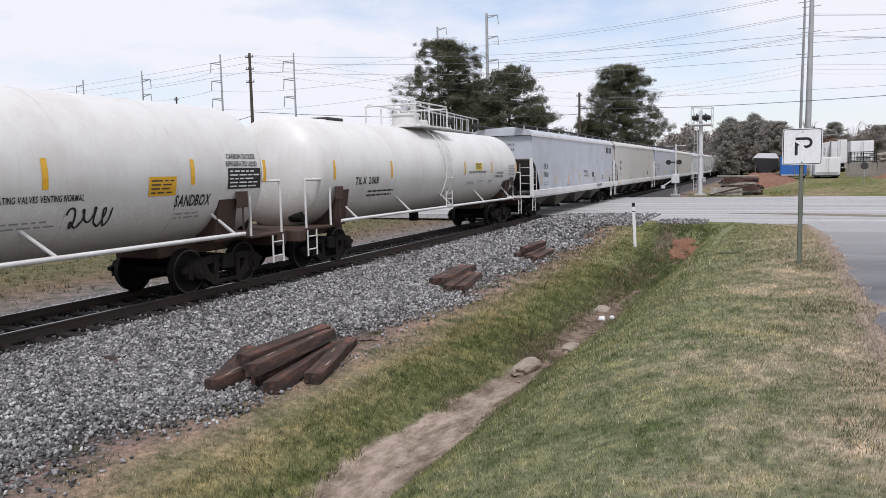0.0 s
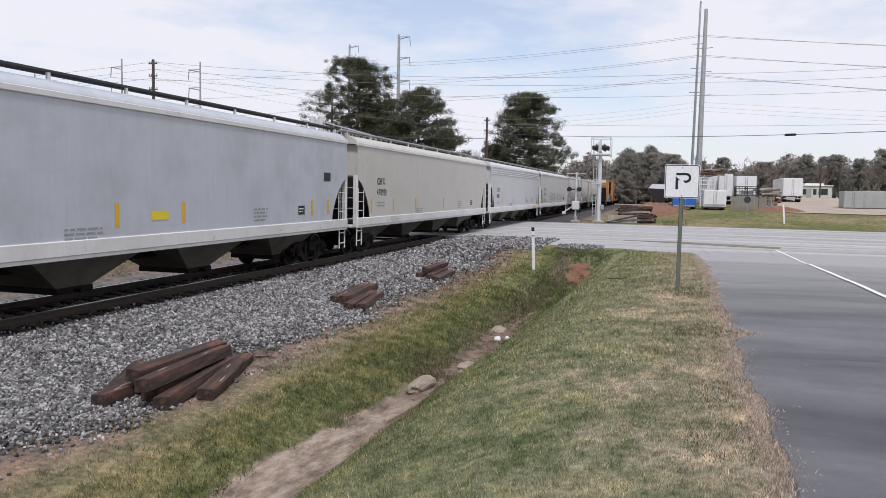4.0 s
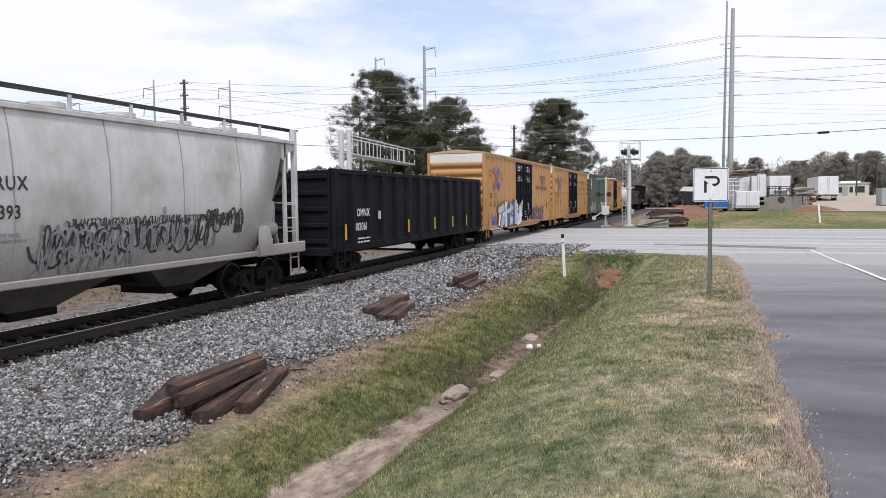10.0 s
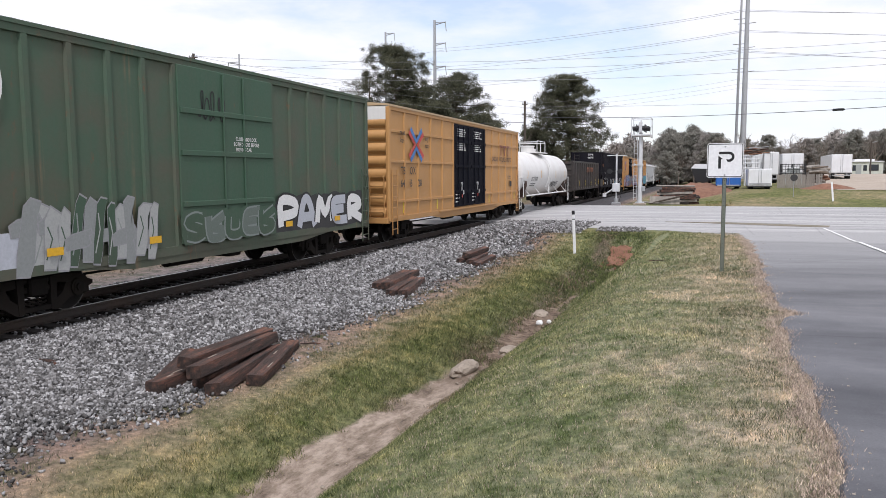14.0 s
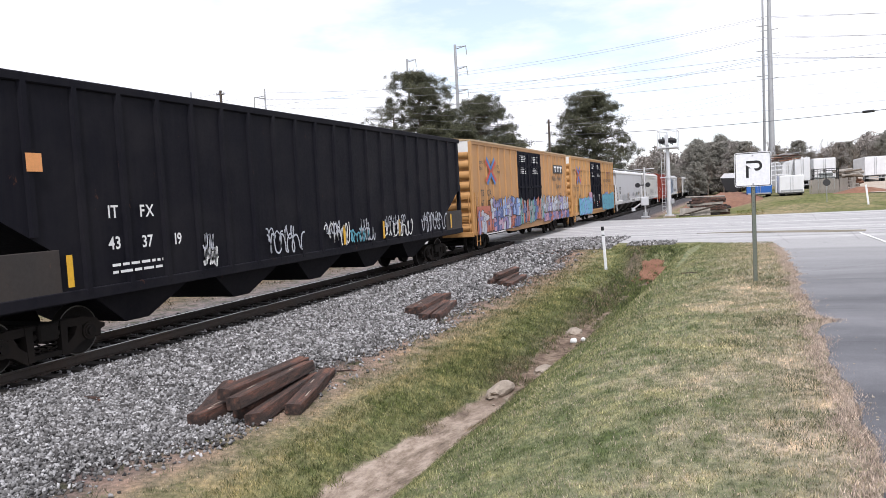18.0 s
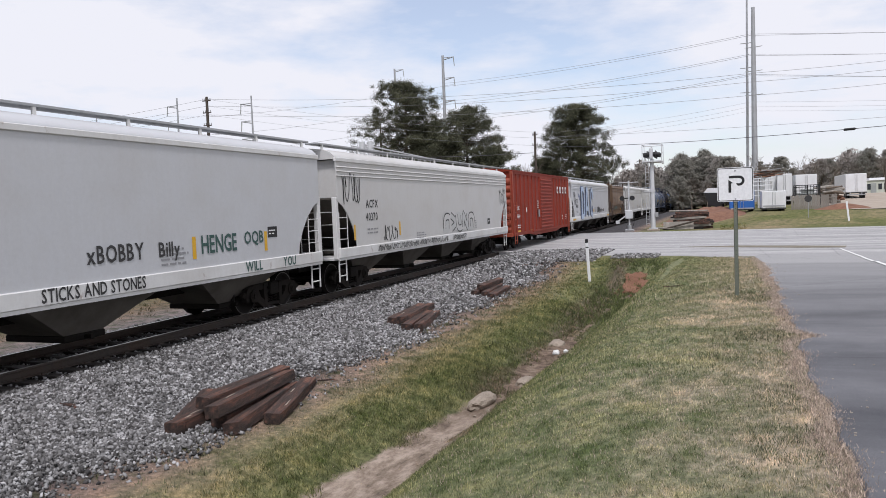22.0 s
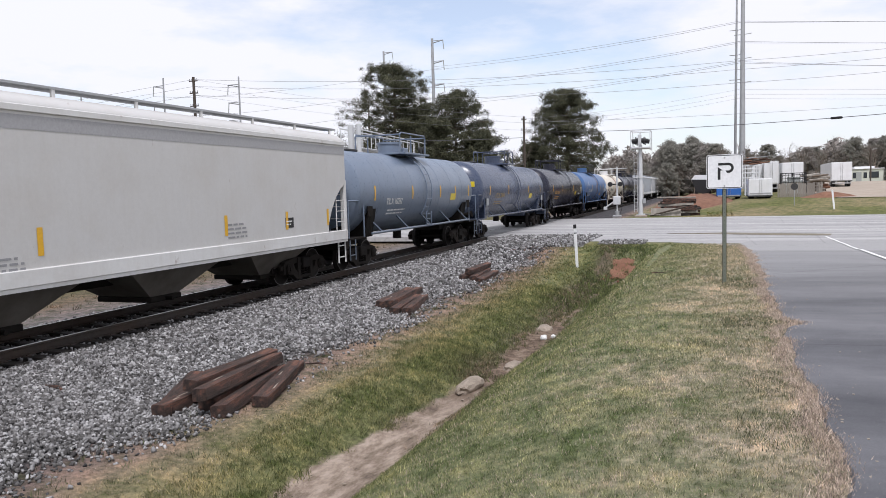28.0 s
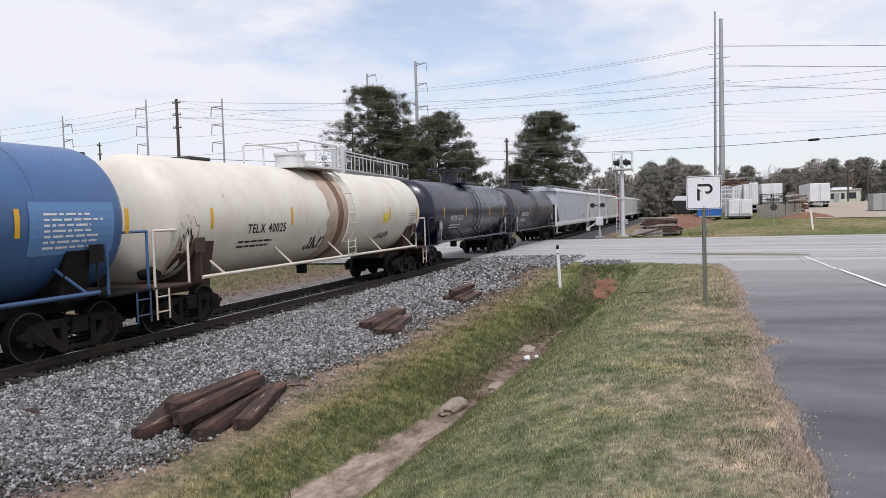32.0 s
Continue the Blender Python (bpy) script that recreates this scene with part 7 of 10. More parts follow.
# These two colours hold grime and also the shade of recess and underside.
END_GRIME_SHADE = paint("end_grime_shade", (0.095, 0.083, 0.072), (0.06, 0.048, 0.04), 0.7, 0.7, 0, 0.6, 0.1)
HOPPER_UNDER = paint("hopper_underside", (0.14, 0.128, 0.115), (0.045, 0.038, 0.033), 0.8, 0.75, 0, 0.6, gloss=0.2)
GREY_BLUE = paint("pale_grey_blue", (0.475, 0.505, 0.555), (0.30, 0.295, 0.29), 0.55, 0.5, 0.05, 0.6, 0, 0.25, 1.2)
CREAM = paint("weathered_cream", (0.50, 0.49, 0.455), (0.40, 0.35, 0.29), 0.35, 0.55, 0, 0.45, 0.16, 0.3, 1.2, runs=1.0)
LIGHT = paint("pale_grey", (0.50, 0.505, 0.50), (0.4, 0.37, 0.33), 0.3, 0.5, 0, 0.35, 0.0, 0.25, 1.2)
COLD = paint("cool_white", (0.52, 0.53, 0.55), (0.42, 0.4, 0.37), 0.3, 0.5, 0, 0.35, 0.0, 0.2, 1.2)
OFFWHITE = paint("off_white", (0.55, 0.545, 0.535), (0.42, 0.38, 0.33), 0.3, 0.5, 0, 0.35, 0.1, 0.25, 1.2)
TRIM_WHITE = paint("white_trim", (0.66, 0.66, 0.65), (0.35, 0.31, 0.27), 0.4, 0.55, 0, 0.4, 0.15)
BAND_GREY = plain("grey_band", (0.36, 0.36, 0.37), 0.6)

c2, h2 = hopper((-257.52, -237.25), "pale grey-blue covered hopper with white sill and black lettering", GREY_BLUE, mark="GPLX", number="78068", trim=TRIM_WHITE, orange=(-8.8, -5.9, -3.2, -0.4, 2.2, 4.7, 8.3), ink=BLACK, walk_mat=SOFT_BLACK)
for i, (a, b, c) in enumerate(((7.7, 0.36, 0), (8.2, 0.3, 1), (8.7, 0.34, 0), (9.2, 0.3, 1))):
    decal(c2, BLACK, on_side(a, 3.42, 1.608), b, 0.40, "emblem", "bold black block emblem")
scribble(c2, 4.5, 6.2, 1.2, 1.4, SOFT_BLACK, 3, 1.652, 0.025, 8)
for k, t_ in enumerate(("HAMMERING ON SIDE", "OF CAR WILL", "CONTAMINATE PRODUCT")):
    lettering(t_, 0.14, SOFT_BLACK, c2, on_side(0.78 + (0.3 if k == 1 else 0.05 * (k == 0)), 2.2 - 0.14 * k, 1.608), squeeze=0.78)
decal(c2, BLACK, on_side(3.2, 1.88, 1.609), 0.48, 0.29, "data_panel", "black data panel")
c3, h3 = hopper((-236.13, -215.97), "cream covered hopper streaked with rust", CREAM, mark="CEFX", number="54161", trim=TRIM_WHITE, markz=2.68, ink=BLACK, walk_mat=SOFT_BLACK)
decal(c3, BLACK, on_side(5.86, 1.77, 1.609), 0.46, 0.3, "data_panel", "black data panel"), bars(c3, GREY_INK, on_side(6.85, 3.36, 1.608), 3, 0.8, 0.05, 0.11, 6), bars(c3, GREY_INK, on_side(6.85, 2.62, 1.608), 3, 0.65, 0.045, 0.1, 7)
for y, w in ((-8.9, 0.6), (-3.0, 0.35), (1.0, 0.4), (5.5, 0.5), (8.2, 0.95)):
    decal(c3, YELLOW, on_side(y, 1.17, 1.652), w, 0.12, "reflector")
c4, h4 = hopper((-214.77, -195.65), "pale blue-grey covered hopper with plain smooth sides", GREY_BLUE, mark="CHVX", number="890125", trim=TRIM_WHITE, orange=(-2.0, 0.2, 6.8, 8.0), walk_mat=SOFT_BLACK)
decal(c4, LEMON, on_side(-0.9, 1.72, 1.609), 0.6, 0.2)
decal(c4, BLACK, on_side(7.7, 2.7, 1.609), 0.5, 0.28, "data_panel", "black data panel"), decal(c4, BLACK, on_side(-9.55, 2.55, 1.609), 0.4, 0.2, "data_panel", "black data panel")
c5, h5 = hopper((-194.67, -174.26), "dusty cream-grey covered hopper with black lettering", CREAM, mark="CBFX", number="470930", trim=TRIM_WHITE, markz=2.65, orange=(-8.9, -6.5, -3.6, 0.8), ink=BLACK)
decal(c5, COLD, on_side(-6.9, 1.20, 1.651), 1.0, 0.18, "patch", "fresh white patch of paint")
c6, h6 = hopper((-172.9, -153.64), "pale blue-grey covered hopper with ribbed upper sides", COLD, 3, mark="CPCX", number="814210", trim=TRIM_WHITE, orange=(-6, -2, 3))
decal(c6, YELLOW, on_side(6.6, 1.17, 1.652), 1.2, 0.13, "reflector")
c7, h7 = hopper((-152.27, -133.25), "white covered hopper with black graffiti outlines along its side", LIGHT, mark="FPAX", number="950042", trim=TRIM_WHITE, markz=2.57, orange=(-8.6, -5.0, 8.2), bays=3)
graffiti(c7, -4.0, 0.1, 1.42, 2.35, [LIGHT, COLD], BLACK, 4, 1.612, label="black outlined graffiti letters", word="RESMOR")
graffiti(c7, 1.3, 5.2, 1.45, 2.25, [LIGHT, COLD], BLACK, 6, 1.612, label="black outlined graffiti letters", word="DEMIO")
scribble(c7, -8.2, -6.2, 1.5, 1.85, GREY_INK, 7)
decal(c7, BLACK, on_side(6.3, 1.62, 1.609), 0.5, 0.34, "data_panel", "black data panel")

c21, h21 = hopper((109.48, 129.5), "white-grey covered hopper tagged in black and teal", COLD, mark="CCBX", number="72920", trim=TRIM_WHITE, orange=(-8.5, -5.3, -1.8, 4.48, 7.2), ink=BLACK, markz=2.47, panel=(7.36, 1.94))
PALE_GREY = plain("pale_grey_spray", (0.33, 0.36, 0.36), 0.6)
wild_piece(c21, -6.3, -3.9, 1.2, 2.0, [PALE_GREY, COLD, PALE_GREY], COLD, 3, 1.655, 5, "washed-out grey graffiti letters")
scribble(c21, -3.4, -0.9, 1.3, 2.05, BLACK, 44, 1.66, 0.06, 4)
scribble(c21, -3.2, -1.0, 1.22, 1.75, WHITE, 45, 1.658, 0.10, 4)
lettering("xBOBBY", 0.46, SOFT_BLACK, c21, on_side(1.6, 1.74, 1.612), "graffiti", 0.78)
DARK_GREEN = plain("dark_green_spray", (0.03, 0.085, 0.075), 0.5)
lettering("Billy", 0.42, SOFT_BLACK, c21, on_side(3.45, 1.74, 1.612), "graffiti", 0.85)
lettering("HENGE", 0.56, DARK_GREEN, c21, on_side(4.78, 1.72, 1.612), "graffiti", 0.72)
lettering("OQB", 0.42, DARK_GREEN, c21, on_side(6.36, 1.84, 1.612), "graffiti", 0.85)
lettering("WILL", 0.33, DARK_GREEN, c21, on_side(6.3, 1.18, 1.655), "graffiti", 0.9), lettering("YOU", 0.33, DARK_GREEN, c21, on_side(7.95, 1.18, 1.655), "graffiti", 0.8)
lettering("STICKS AND STONES", 0.33, SOFT_BLACK, c21, on_side(0.57, 1.18, 1.655), "graffiti", 0.72)
c22, h22 = hopper((130.57, 149.36), "white ribbed covered hopper with black scrawled graffiti", OFFWHITE, 3, mark="ACFX", number="40370", trim=TRIM_WHITE, orange=(-8.4, -4.9, 2.2), markz=2.62)
scribble(c22, -9.1, -7.9, 2.75, 3.7, BLACK, 9, loops=5, w=0.04)
graffiti(c22, -0.3, 3.6, 1.5, 2.3, [OFFWHITE, LIGHT], SOFT_BLACK, 10, 1.612, 5)
scribble(c22, -6.2, -5.0, 1.5, 2.0, BLACK, 11)
scribble(c22, 8.0, 9.0, 2.6, 3.4, BLACK, 12, loops=4)
scribble(c22, -6.8, 0.0, 1.17, 1.36, SOFT_BLACK, 13, 1.652, 0.03, 9)
scribble(c22, 0.6, 2.4, 1.17, 1.36, BLACK, 14, 1.652, 0.045, 4)
c24, h24 = hopper((168.08, 188.21), "white ribbed covered hopper with huge blue block graffiti", COLD, 3, mark="CPCX", number="816388", trim=TRIM_WHITE, ink=BLACK, markz=2.56)
PALE_BLUE = plain("pale_blue_spray", (0.47, 0.57, 0.72), 0.5)
NAVY = plain("navy_spray", (0.045, 0.07, 0.17), 0.5)
BLOCKS = (("D", -6.15, -4.45, [[(0.18, 0.0), (0.18, 0.48), (0.26, 0.5), (0.18, 0.52), (0.18, 1.0)], [(0.0, 0.985), (0.62, 0.985)], [(0.0, 0.015), (0.62, 0.015)], [(0.62, 1.0), (0.84, 0.84), (0.86, 0.56), (0.78, 0.5), (0.86, 0.44), (0.84, 0.16), (0.62, 0.0)]]),
          ("A", -4.25, -2.2, [[(0.10, 0.0), (0.22, 0.45), (0.30, 0.5), (0.34, 1.0)], [(0.34, 0.985), (0.62, 0.985)], [(0.62, 1.0), (0.68, 0.5), (0.76, 0.45), (0.88, 0.0)], [(0.28, 0.28), (0.74, 0.28)]]),
          ("C", -1.65, -0.2, [[(0.95, 0.62), (0.92, 0.86), (0.62, 0.98), (0.30, 0.9), (0.2, 0.56), (0.30, 0.5), (0.2, 0.44), (0.30, 0.1), (0.62, 0.02), (0.92, 0.14), (0.95, 0.36)]]))
for _, y0, y1, strokes in BLOCKS:
    s = Shape()
    lines = [[(y0 + (y1 - y0) * u, 1.35 + 2.32 * v) for u, v in st] for st in strokes]
    lay = rising(1.652, 1.10), rising(1.658, 1.12), rising(1.664, 1.12)
    for st in lines:
        ribbon(s, [(u - 0.22, v + 0.02) for u, v in st], 0.42, lay[0], 1)
    for st in lines:
        ribbon(s, st, 0.46, lay[1], 2)
    for st in lines:
        ribbon(s, st, 0.39, lay[2], 0)
    part("graffiti", s, [PALE_BLUE, NAVY, NAVY], c24, "huge pale blue block letter with dark blue side")
for k in range(3):
    scribble(c24, -9.45 + 0.22 * k, -8.55 + 0.25 * k, 3.0 - 0.32 * k, 3.4 - 0.32 * k, BLACK, 15 + 5 * k, loops=4, w=0.045)
scribble(c24, 2.6, 4.3, 1.6, 2.1, BLACK, 16, loops=7, w=0.07), scribble(c24, 2.7, 4.1, 1.65, 2.05, BLACK, 17, 1.612, loops=7, w=0.06)
scribble(c24, 4.4, 6.5, 1.62, 1.9, BLACK, 18, loops=8, w=0.04)
for k, t_ in enumerate(("GAP", "SH")):
    lettering(t_, 0.42, DEEPBLUE, c24, on_side(-7.35 + 0.55 * k, 2.98 - 0.2 * k, 1.612), "graffiti", 0.8)
lettering("LA", 0.34, NAVY, c24, on_side(0.0, 2.98, 1.612), "graffiti", 0.8)
decal(c24, YELLOW, on_side(0.1, 1.68, 1.609), 0.72, 0.24), bars(c24, GREY_INK, on_side(1.0, 2.05, 1.609), 6, 1.2, 0.035, 0.075, 4)
for y, w in ((-9.8, 1.2), (-5.4, 0.5), (8.7, 1.2)):
    decal(c24, YELLOW, on_side(y, 1.17, 1.652), w, 0.13, "reflector")
c26, h26 = hopper((203.39, 222.82), "clean white ribbed covered hopper", OFFWHITE, 3, mark="PMCX", number="10418", trim=TRIM_WHITE, orange=(-7, -2, 4, 8.3))
c27, h27 = hopper((223.95, 242.91), "white covered hopper with a faded grey stripe", OFFWHITE, 0, BAND_GREY, mark="UTCX", number="47621", trim=TRIM_WHITE, orange=(-8.0, -4.6, -2.0, 3.2, 5.9, 8.2), bays=4, markz=2.36, ink=BLACK)
for a, b, k in ((359.9, 380.4, GREY_BLUE), (381.6, 401.0, COLD), (402.0, 419.0, LIGHT), (432.4, 450, OFFWHITE), (451.2, 470, LIGHT), (471.2, 490, COLD), (491, 510, LIGHT)):
    hopper((a, b), "pale covered hopper far down the train", k, trim=TRIM_WHITE, bays=3)


# Round-sided two-bay hoppers ---------------------------------------------
def barrel(ends, label, skin, mark, number, ink, flare=0.0, trim=None, top=4.12, lower=1.18):
    car, h = new_car("covered_hopper", label, "hopper car", ends)
    trim = trim or skin
    prof = [(1.34, lower), (1.47, 1.5), (1.565, 2.0), (1.60, 2.6), (1.59, 3.2), (1.53, 3.75), (1.46, top)] if not flare else [(1.36, 1.52), (1.36, 1.56), (1.46, 1.9), (1.56, 2.35), (1.60, 2.75), (1.60, 3.4), (1.56, top)]

    def half(z):
        return np.interp(z, [1.2, 2.1, 2.84, 3.47, 4.0, top + 0.3], [h - 2.5, h - 2.15, h - 1.8, h - 1.48, h - 1.18, h - 1.0])
    rings = []
    for x, z in prof:
        L = float(half(z))
        rings.append([(x, -L, z), (x, L, z), (-x, L, z), (-x, -L, z)])
    s = Shape()
    n_ = 9
    rings = [[(x, -float(half(z)) + 2 * float(half(z)) * i / n_, z) for i in range(n_ + 1)] + [(-x, float(half(z)) - 2 * float(half(z)) * i / n_, z) for i in range(n_ + 1)] for x, z in prof]
    part("body", s.loft(rings), skin, car, "bulging welded hopper body")
    for i in range(1, 5):
        y = -h + 1.2 + (2 * h - 2.4) * i / 5
        part("seam", Shape().tube([(x + 0.002, y, z) for x, z in prof[1:]], 0.012, 5), GREY_INK, car)
    for side in (-1, 1):
        part("side_sill", Shape().box((side * 1.40 - 0.14, -h + 2.4, 1.08), (side * 1.40 + 0.06, h - 2.4, 1.22), 0, 0.02), trim, car, "pale side sill")
        part("roof_edge", Shape().box((side * 1.48 - 0.05, -h + 0.55, top - 0.03), (side * 1.47 + 0.05, h - 0.55, top + 0.07), 0, 0.012), trim, car)
        part("running_board", Shape().box((side * 1.05 - 0.17, -h - 0.2, top + 0.40), (side * 1.05 + 0.17, h + 0.2, top + 0.44), 0, 0.008), SOFT_BLACK, car, "dark grated roof walk")
        for i in range(9):
            y = -h + 0.2 + (2 * h - 0.4) * i / 8
            part("walk_bracket", Shape().box((side * 1.2 - 0.025, y - 0.03, top + 0.08), (side * 1.2 + 0.025, y + 0.03, top + 0.4)), trim, car)
    roof = [(1.48, top), (1.0, top + 0.17), (0, top + 0.24), (-1.0, top + 0.17), (-1.48, top)]
    part("roof", Shape().prism(roof, "y", -h + 0.62, h - 0.62), skin, car)
    for i in range(6):
        y = -h + 1.7 + (2 * h - 3.4) * i / 5
        part("hatch", Shape().cyl((0, y, top + 0.2), (0, y, top + 0.38), 0.36, 14), skin, car, "round loading hatch")
    for y in (-2.1, 2.1):
        part("hopper_bay", Shape().loft([[(-1.25, y - 1.9, 1.2), (1.25, y - 1.9, 1.2), (1.25, y + 1.9, 1.2), (-1.25, y + 1.9, 1.2)], [(-0.6, y - 0.55, 0.55), (0.6, y - 0.55, 0.55), (0.6, y + 0.55, 0.55), (-0.6, y + 0.55, 0.55)]], soft=False), HOPPER_UNDER, car, "outlet bay with grime and painted shade")
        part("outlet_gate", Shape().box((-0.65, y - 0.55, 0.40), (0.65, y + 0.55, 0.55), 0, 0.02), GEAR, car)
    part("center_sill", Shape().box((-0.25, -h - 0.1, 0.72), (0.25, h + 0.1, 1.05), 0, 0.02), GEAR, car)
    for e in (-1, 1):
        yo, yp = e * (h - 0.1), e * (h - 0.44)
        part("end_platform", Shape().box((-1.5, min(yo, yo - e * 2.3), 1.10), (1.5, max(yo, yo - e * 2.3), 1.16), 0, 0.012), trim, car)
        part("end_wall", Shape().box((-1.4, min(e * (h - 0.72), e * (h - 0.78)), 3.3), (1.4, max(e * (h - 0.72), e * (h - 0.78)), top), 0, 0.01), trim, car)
        part("slope_sheet", Shape().add([(-1.4, e * (h - 0.76), 3.32), (1.4, e * (h - 0.76), 3.32), (1.25, e * (h - 2.75), 1.2), (-1.25, e * (h - 2.75), 1.2), (-1.4, e * (h - 0.9), 3.32), (1.4, e * (h - 0.9), 3.32), (1.25, e * (h - 2.9), 1.2), (-1.25, e * (h - 2.9), 1.2)], [(0, 1, 2, 3), (7, 6, 5, 4), (0, 3, 7, 4), (1, 5, 6, 2)]), END_GRIME_SHADE, car, "brown slope sheet with grime and painted shade")
        for side in (-1, 1):
            part("end_post", Shape().box((side * 1.42 - 0.07, yp - 0.07, 1.12), (side * 1.42 + 0.07, yp + 0.07, top + 0.4), 0, 0.012), trim, car, "tall pale end post")
            part("end_post", Shape().box((side * 1.42 - 0.05, yp - e * 0.56 - 0.05, 1.12), (side * 1.42 + 0.05, yp - e * 0.56 + 0.05, top), 0, 0.012), trim, car, "tall pale end post")
            part("top_gusset", Shape().prism([(e * (h - 0.36), top), (e * (h - 1.3), top), (e * (h - 1.32), 3.72), (e * (h - 1.08), 3.62), (e * (h - 0.9), 3.82), (e * (h - 0.36), 3.98)], "x", side * 1.45 - 0.02, side * 1.45 + 0.02), trim, car)
            part("side_gusset", Shape().prism([(e * (h - 1.55), 2.5), (e * (h - 1.95), 2.55), (e * (h - 2.3), 1.9), (e * (h - 2.5), 1.3), (e * (h - 1.9), 1.3)], "x", side * 1.40 - 0.02, side * 1.40 + 0.02), trim, car)
            part("sill_end", Shape().box((side * 1.5 - 0.05, min(yo, e * (h - 2.5)), 1.06), (side * 1.5 + 0.05, max(yo, e * (h - 2.5)), 1.36), 0, 0.02), trim, car)
            ladder(car, min(yp, yp - e * 0.56), max(yp, yp - e * 0.56), 1.1, 2.6, side * 1.47, trim, 4, 0.02)
            part("shroud", Shape().prism([(e * (h - 2.5), 1.10), (e * (h - 1.95), 1.10), (e * (h - 1.95), 1.5), (e * (h - 2.15), 1.86), (e * (h - 2.5), 1.84)], "x", side * 1.56 - 0.05, side * 1.56 + 0.04), trim, car, "pale steel corner shroud")
            ladder(car, min(yp, yp - e * 0.45), max(yp, yp - e * 0.45), 0.42, 1.1, side * 1.5, trim, 2, 0.024)
        part("brake_cylinder", Shape().cyl((1.0, e * (h - 1.0), 1.75), (1.0, e * (h - 1.6), 1.75), 0.2, 12), trim, car)
        part("valve_box", Shape().box((-0.6, e * (h - 1.1) - 0.2, 1.16), (0.1, e * (h - 1.1) + 0.2, 1.7), 0, 0.03), GEAR, car)
        for x in (-0.85, 0.75):
            part("end_strut", Shape().cyl((x, e * (h - 0.3), 1.2), (x * 0.8, e * (h - 0.7), 3.2), 0.07, 8, r2=0.04), trim, car)
        part("end_brace", Shape().tube([(-1.42, yp, 2.45), (1.42, yp, 2.45)], 0.025).tube([(-1.42, yp, 1.75), (1.42, yp, 1.75)], 0.025), trim, car)
    truck(car, -h + 1.83), truck(car, h - 1.83)
    couplers(car, h)
    xz = lambda z: float(np.interp(z, [p[1] for p in prof], [p[0] for p in prof]))
    place = lambda y, z: (lambda u, v: (xz(z + v) + 0.012, y + u, z + v))
    if mark:
        lettering(mark, 0.32, ink, car, place(-h + 2.8, 2.75), squeeze=0.9)
        if number:
            lettering(number, 0.32, ink, car, place(-h + 2.77, 2.27), squeeze=0.9)
        bars(car, GREY_INK, place(-h + 2.8, 1.98), 2, 0.9, 0.05, 0.11, 3)
    for y in (-h + 2.3, 0.4, h - 1.9):
        decal(car, GREY_INK, place(y, 2.0), 0.09, 0.42, "reflector")
    decal(car, SOFT_BLACK, place(h * 0.45, 1.75), 0.35, 0.2, "data_panel")
    return car, h, place


# The low part of this white darkens with grime and painted shade.
DUSTY = paint("dusty_white", (0.56, 0.555, 0.55), (0.20, 0.175, 0.15), 0.75, 0.45, 0, 0.6, 0.05, 0.85, 1.9)
# The brown car's end fittings have their shade put into this darker brown.
TAN_SHADE = paint("shaded_rusty_brown", (0.065, 0.040, 0.028), (0.03, 0.021, 0.016), 0.5, 0.7, 0, 0.5, 0.3)
TAN = paint("faded_brown", (0.21, 0.14, 0.092), (0.11, 0.072, 0.05), 0.4, 0.6, 0, 0.5, 0.2, 0.5, 1.6)
barrel((-132.56, -119.1), "dusty white two-bay covered hopper with bulging sides", DUSTY, "TCMX", "441474", BLACK)
barrel((-118.47, -105.34), "dusty white two-bay covered hopper with bulging sides", DUSTY, "ARUX", "30391", SOFT_BLACK)
c10, h10, at10 = barrel((-104.0, -90.72), "dusty white two-bay covered hopper scrawled with grey graffiti", DUSTY, "ARUX", "30393", SOFT_BLACK)
for k, (a_, b_, low_, high_, m_, wide_, n_) in enumerate(((-2.9, 2.3, 1.5, 2.15, GREY_INK, 0.07, 15), (-2.9, 2.0, 1.42, 2.2, SOFT_BLACK, 0.05, 13), (-2.6, 2.4, 1.6, 2.12, SOFT_BLACK, 0.045, 17), (-2.9, -0.3, 1.25, 1.75, GREY_INK, 0.05, 8), (-2.7, 1.2, 1.55, 2.05, GREY_INK, 0.05, 12), (-2.2, 3.3, 2.08, 2.24, SOFT_BLACK, 0.06, 9), (1.9, 3.3, 1.95, 2.35, SOFT_BLACK, 0.11, 9))):
    scribble(c10, a_, b_, low_, high_, m_, 20 + k, loops=n_, w=wide_, place=(lambda d: lambda u, v: (lambda p: (p[0] + d, p[1], p[2]))(at10(0, 0)(u, v)))(0.001 * k))
c25, h25, at25 = barrel((189.42, 202.43), "faded brown two-bay covered hopper with a pale round patch", TAN, "CLSX 5110", "", BLACK, 1.0, TAN_SHADE, 4.15, 1.5)
s = Shape()
k = 18
s.add([at25(1.0, 2.75)(0, 0)] + [at25(1.0, 2.75)(0.42 * math.cos(2 * math.pi * i / k), 0.45 * math.sin(2 * math.pi * i / k)) for i in range(k)], [(0, i + 1, (i + 1) % k + 1) for i in range(k)])
part("patch", s, plain("tan_patch", (0.42, 0.33, 0.24), 0.7), c25, "pale rubbed round patch")
scribble(c25, -2.4, 0.4, 1.6, 2.0, TEAL, 31, loops=5, w=0.10, place=at25(0, 0))
for y in (-5.0, -0.6, 3.4):
    decal(c25, YELLOW, at25(y, 1.6), 0.5, 0.1, "reflector")
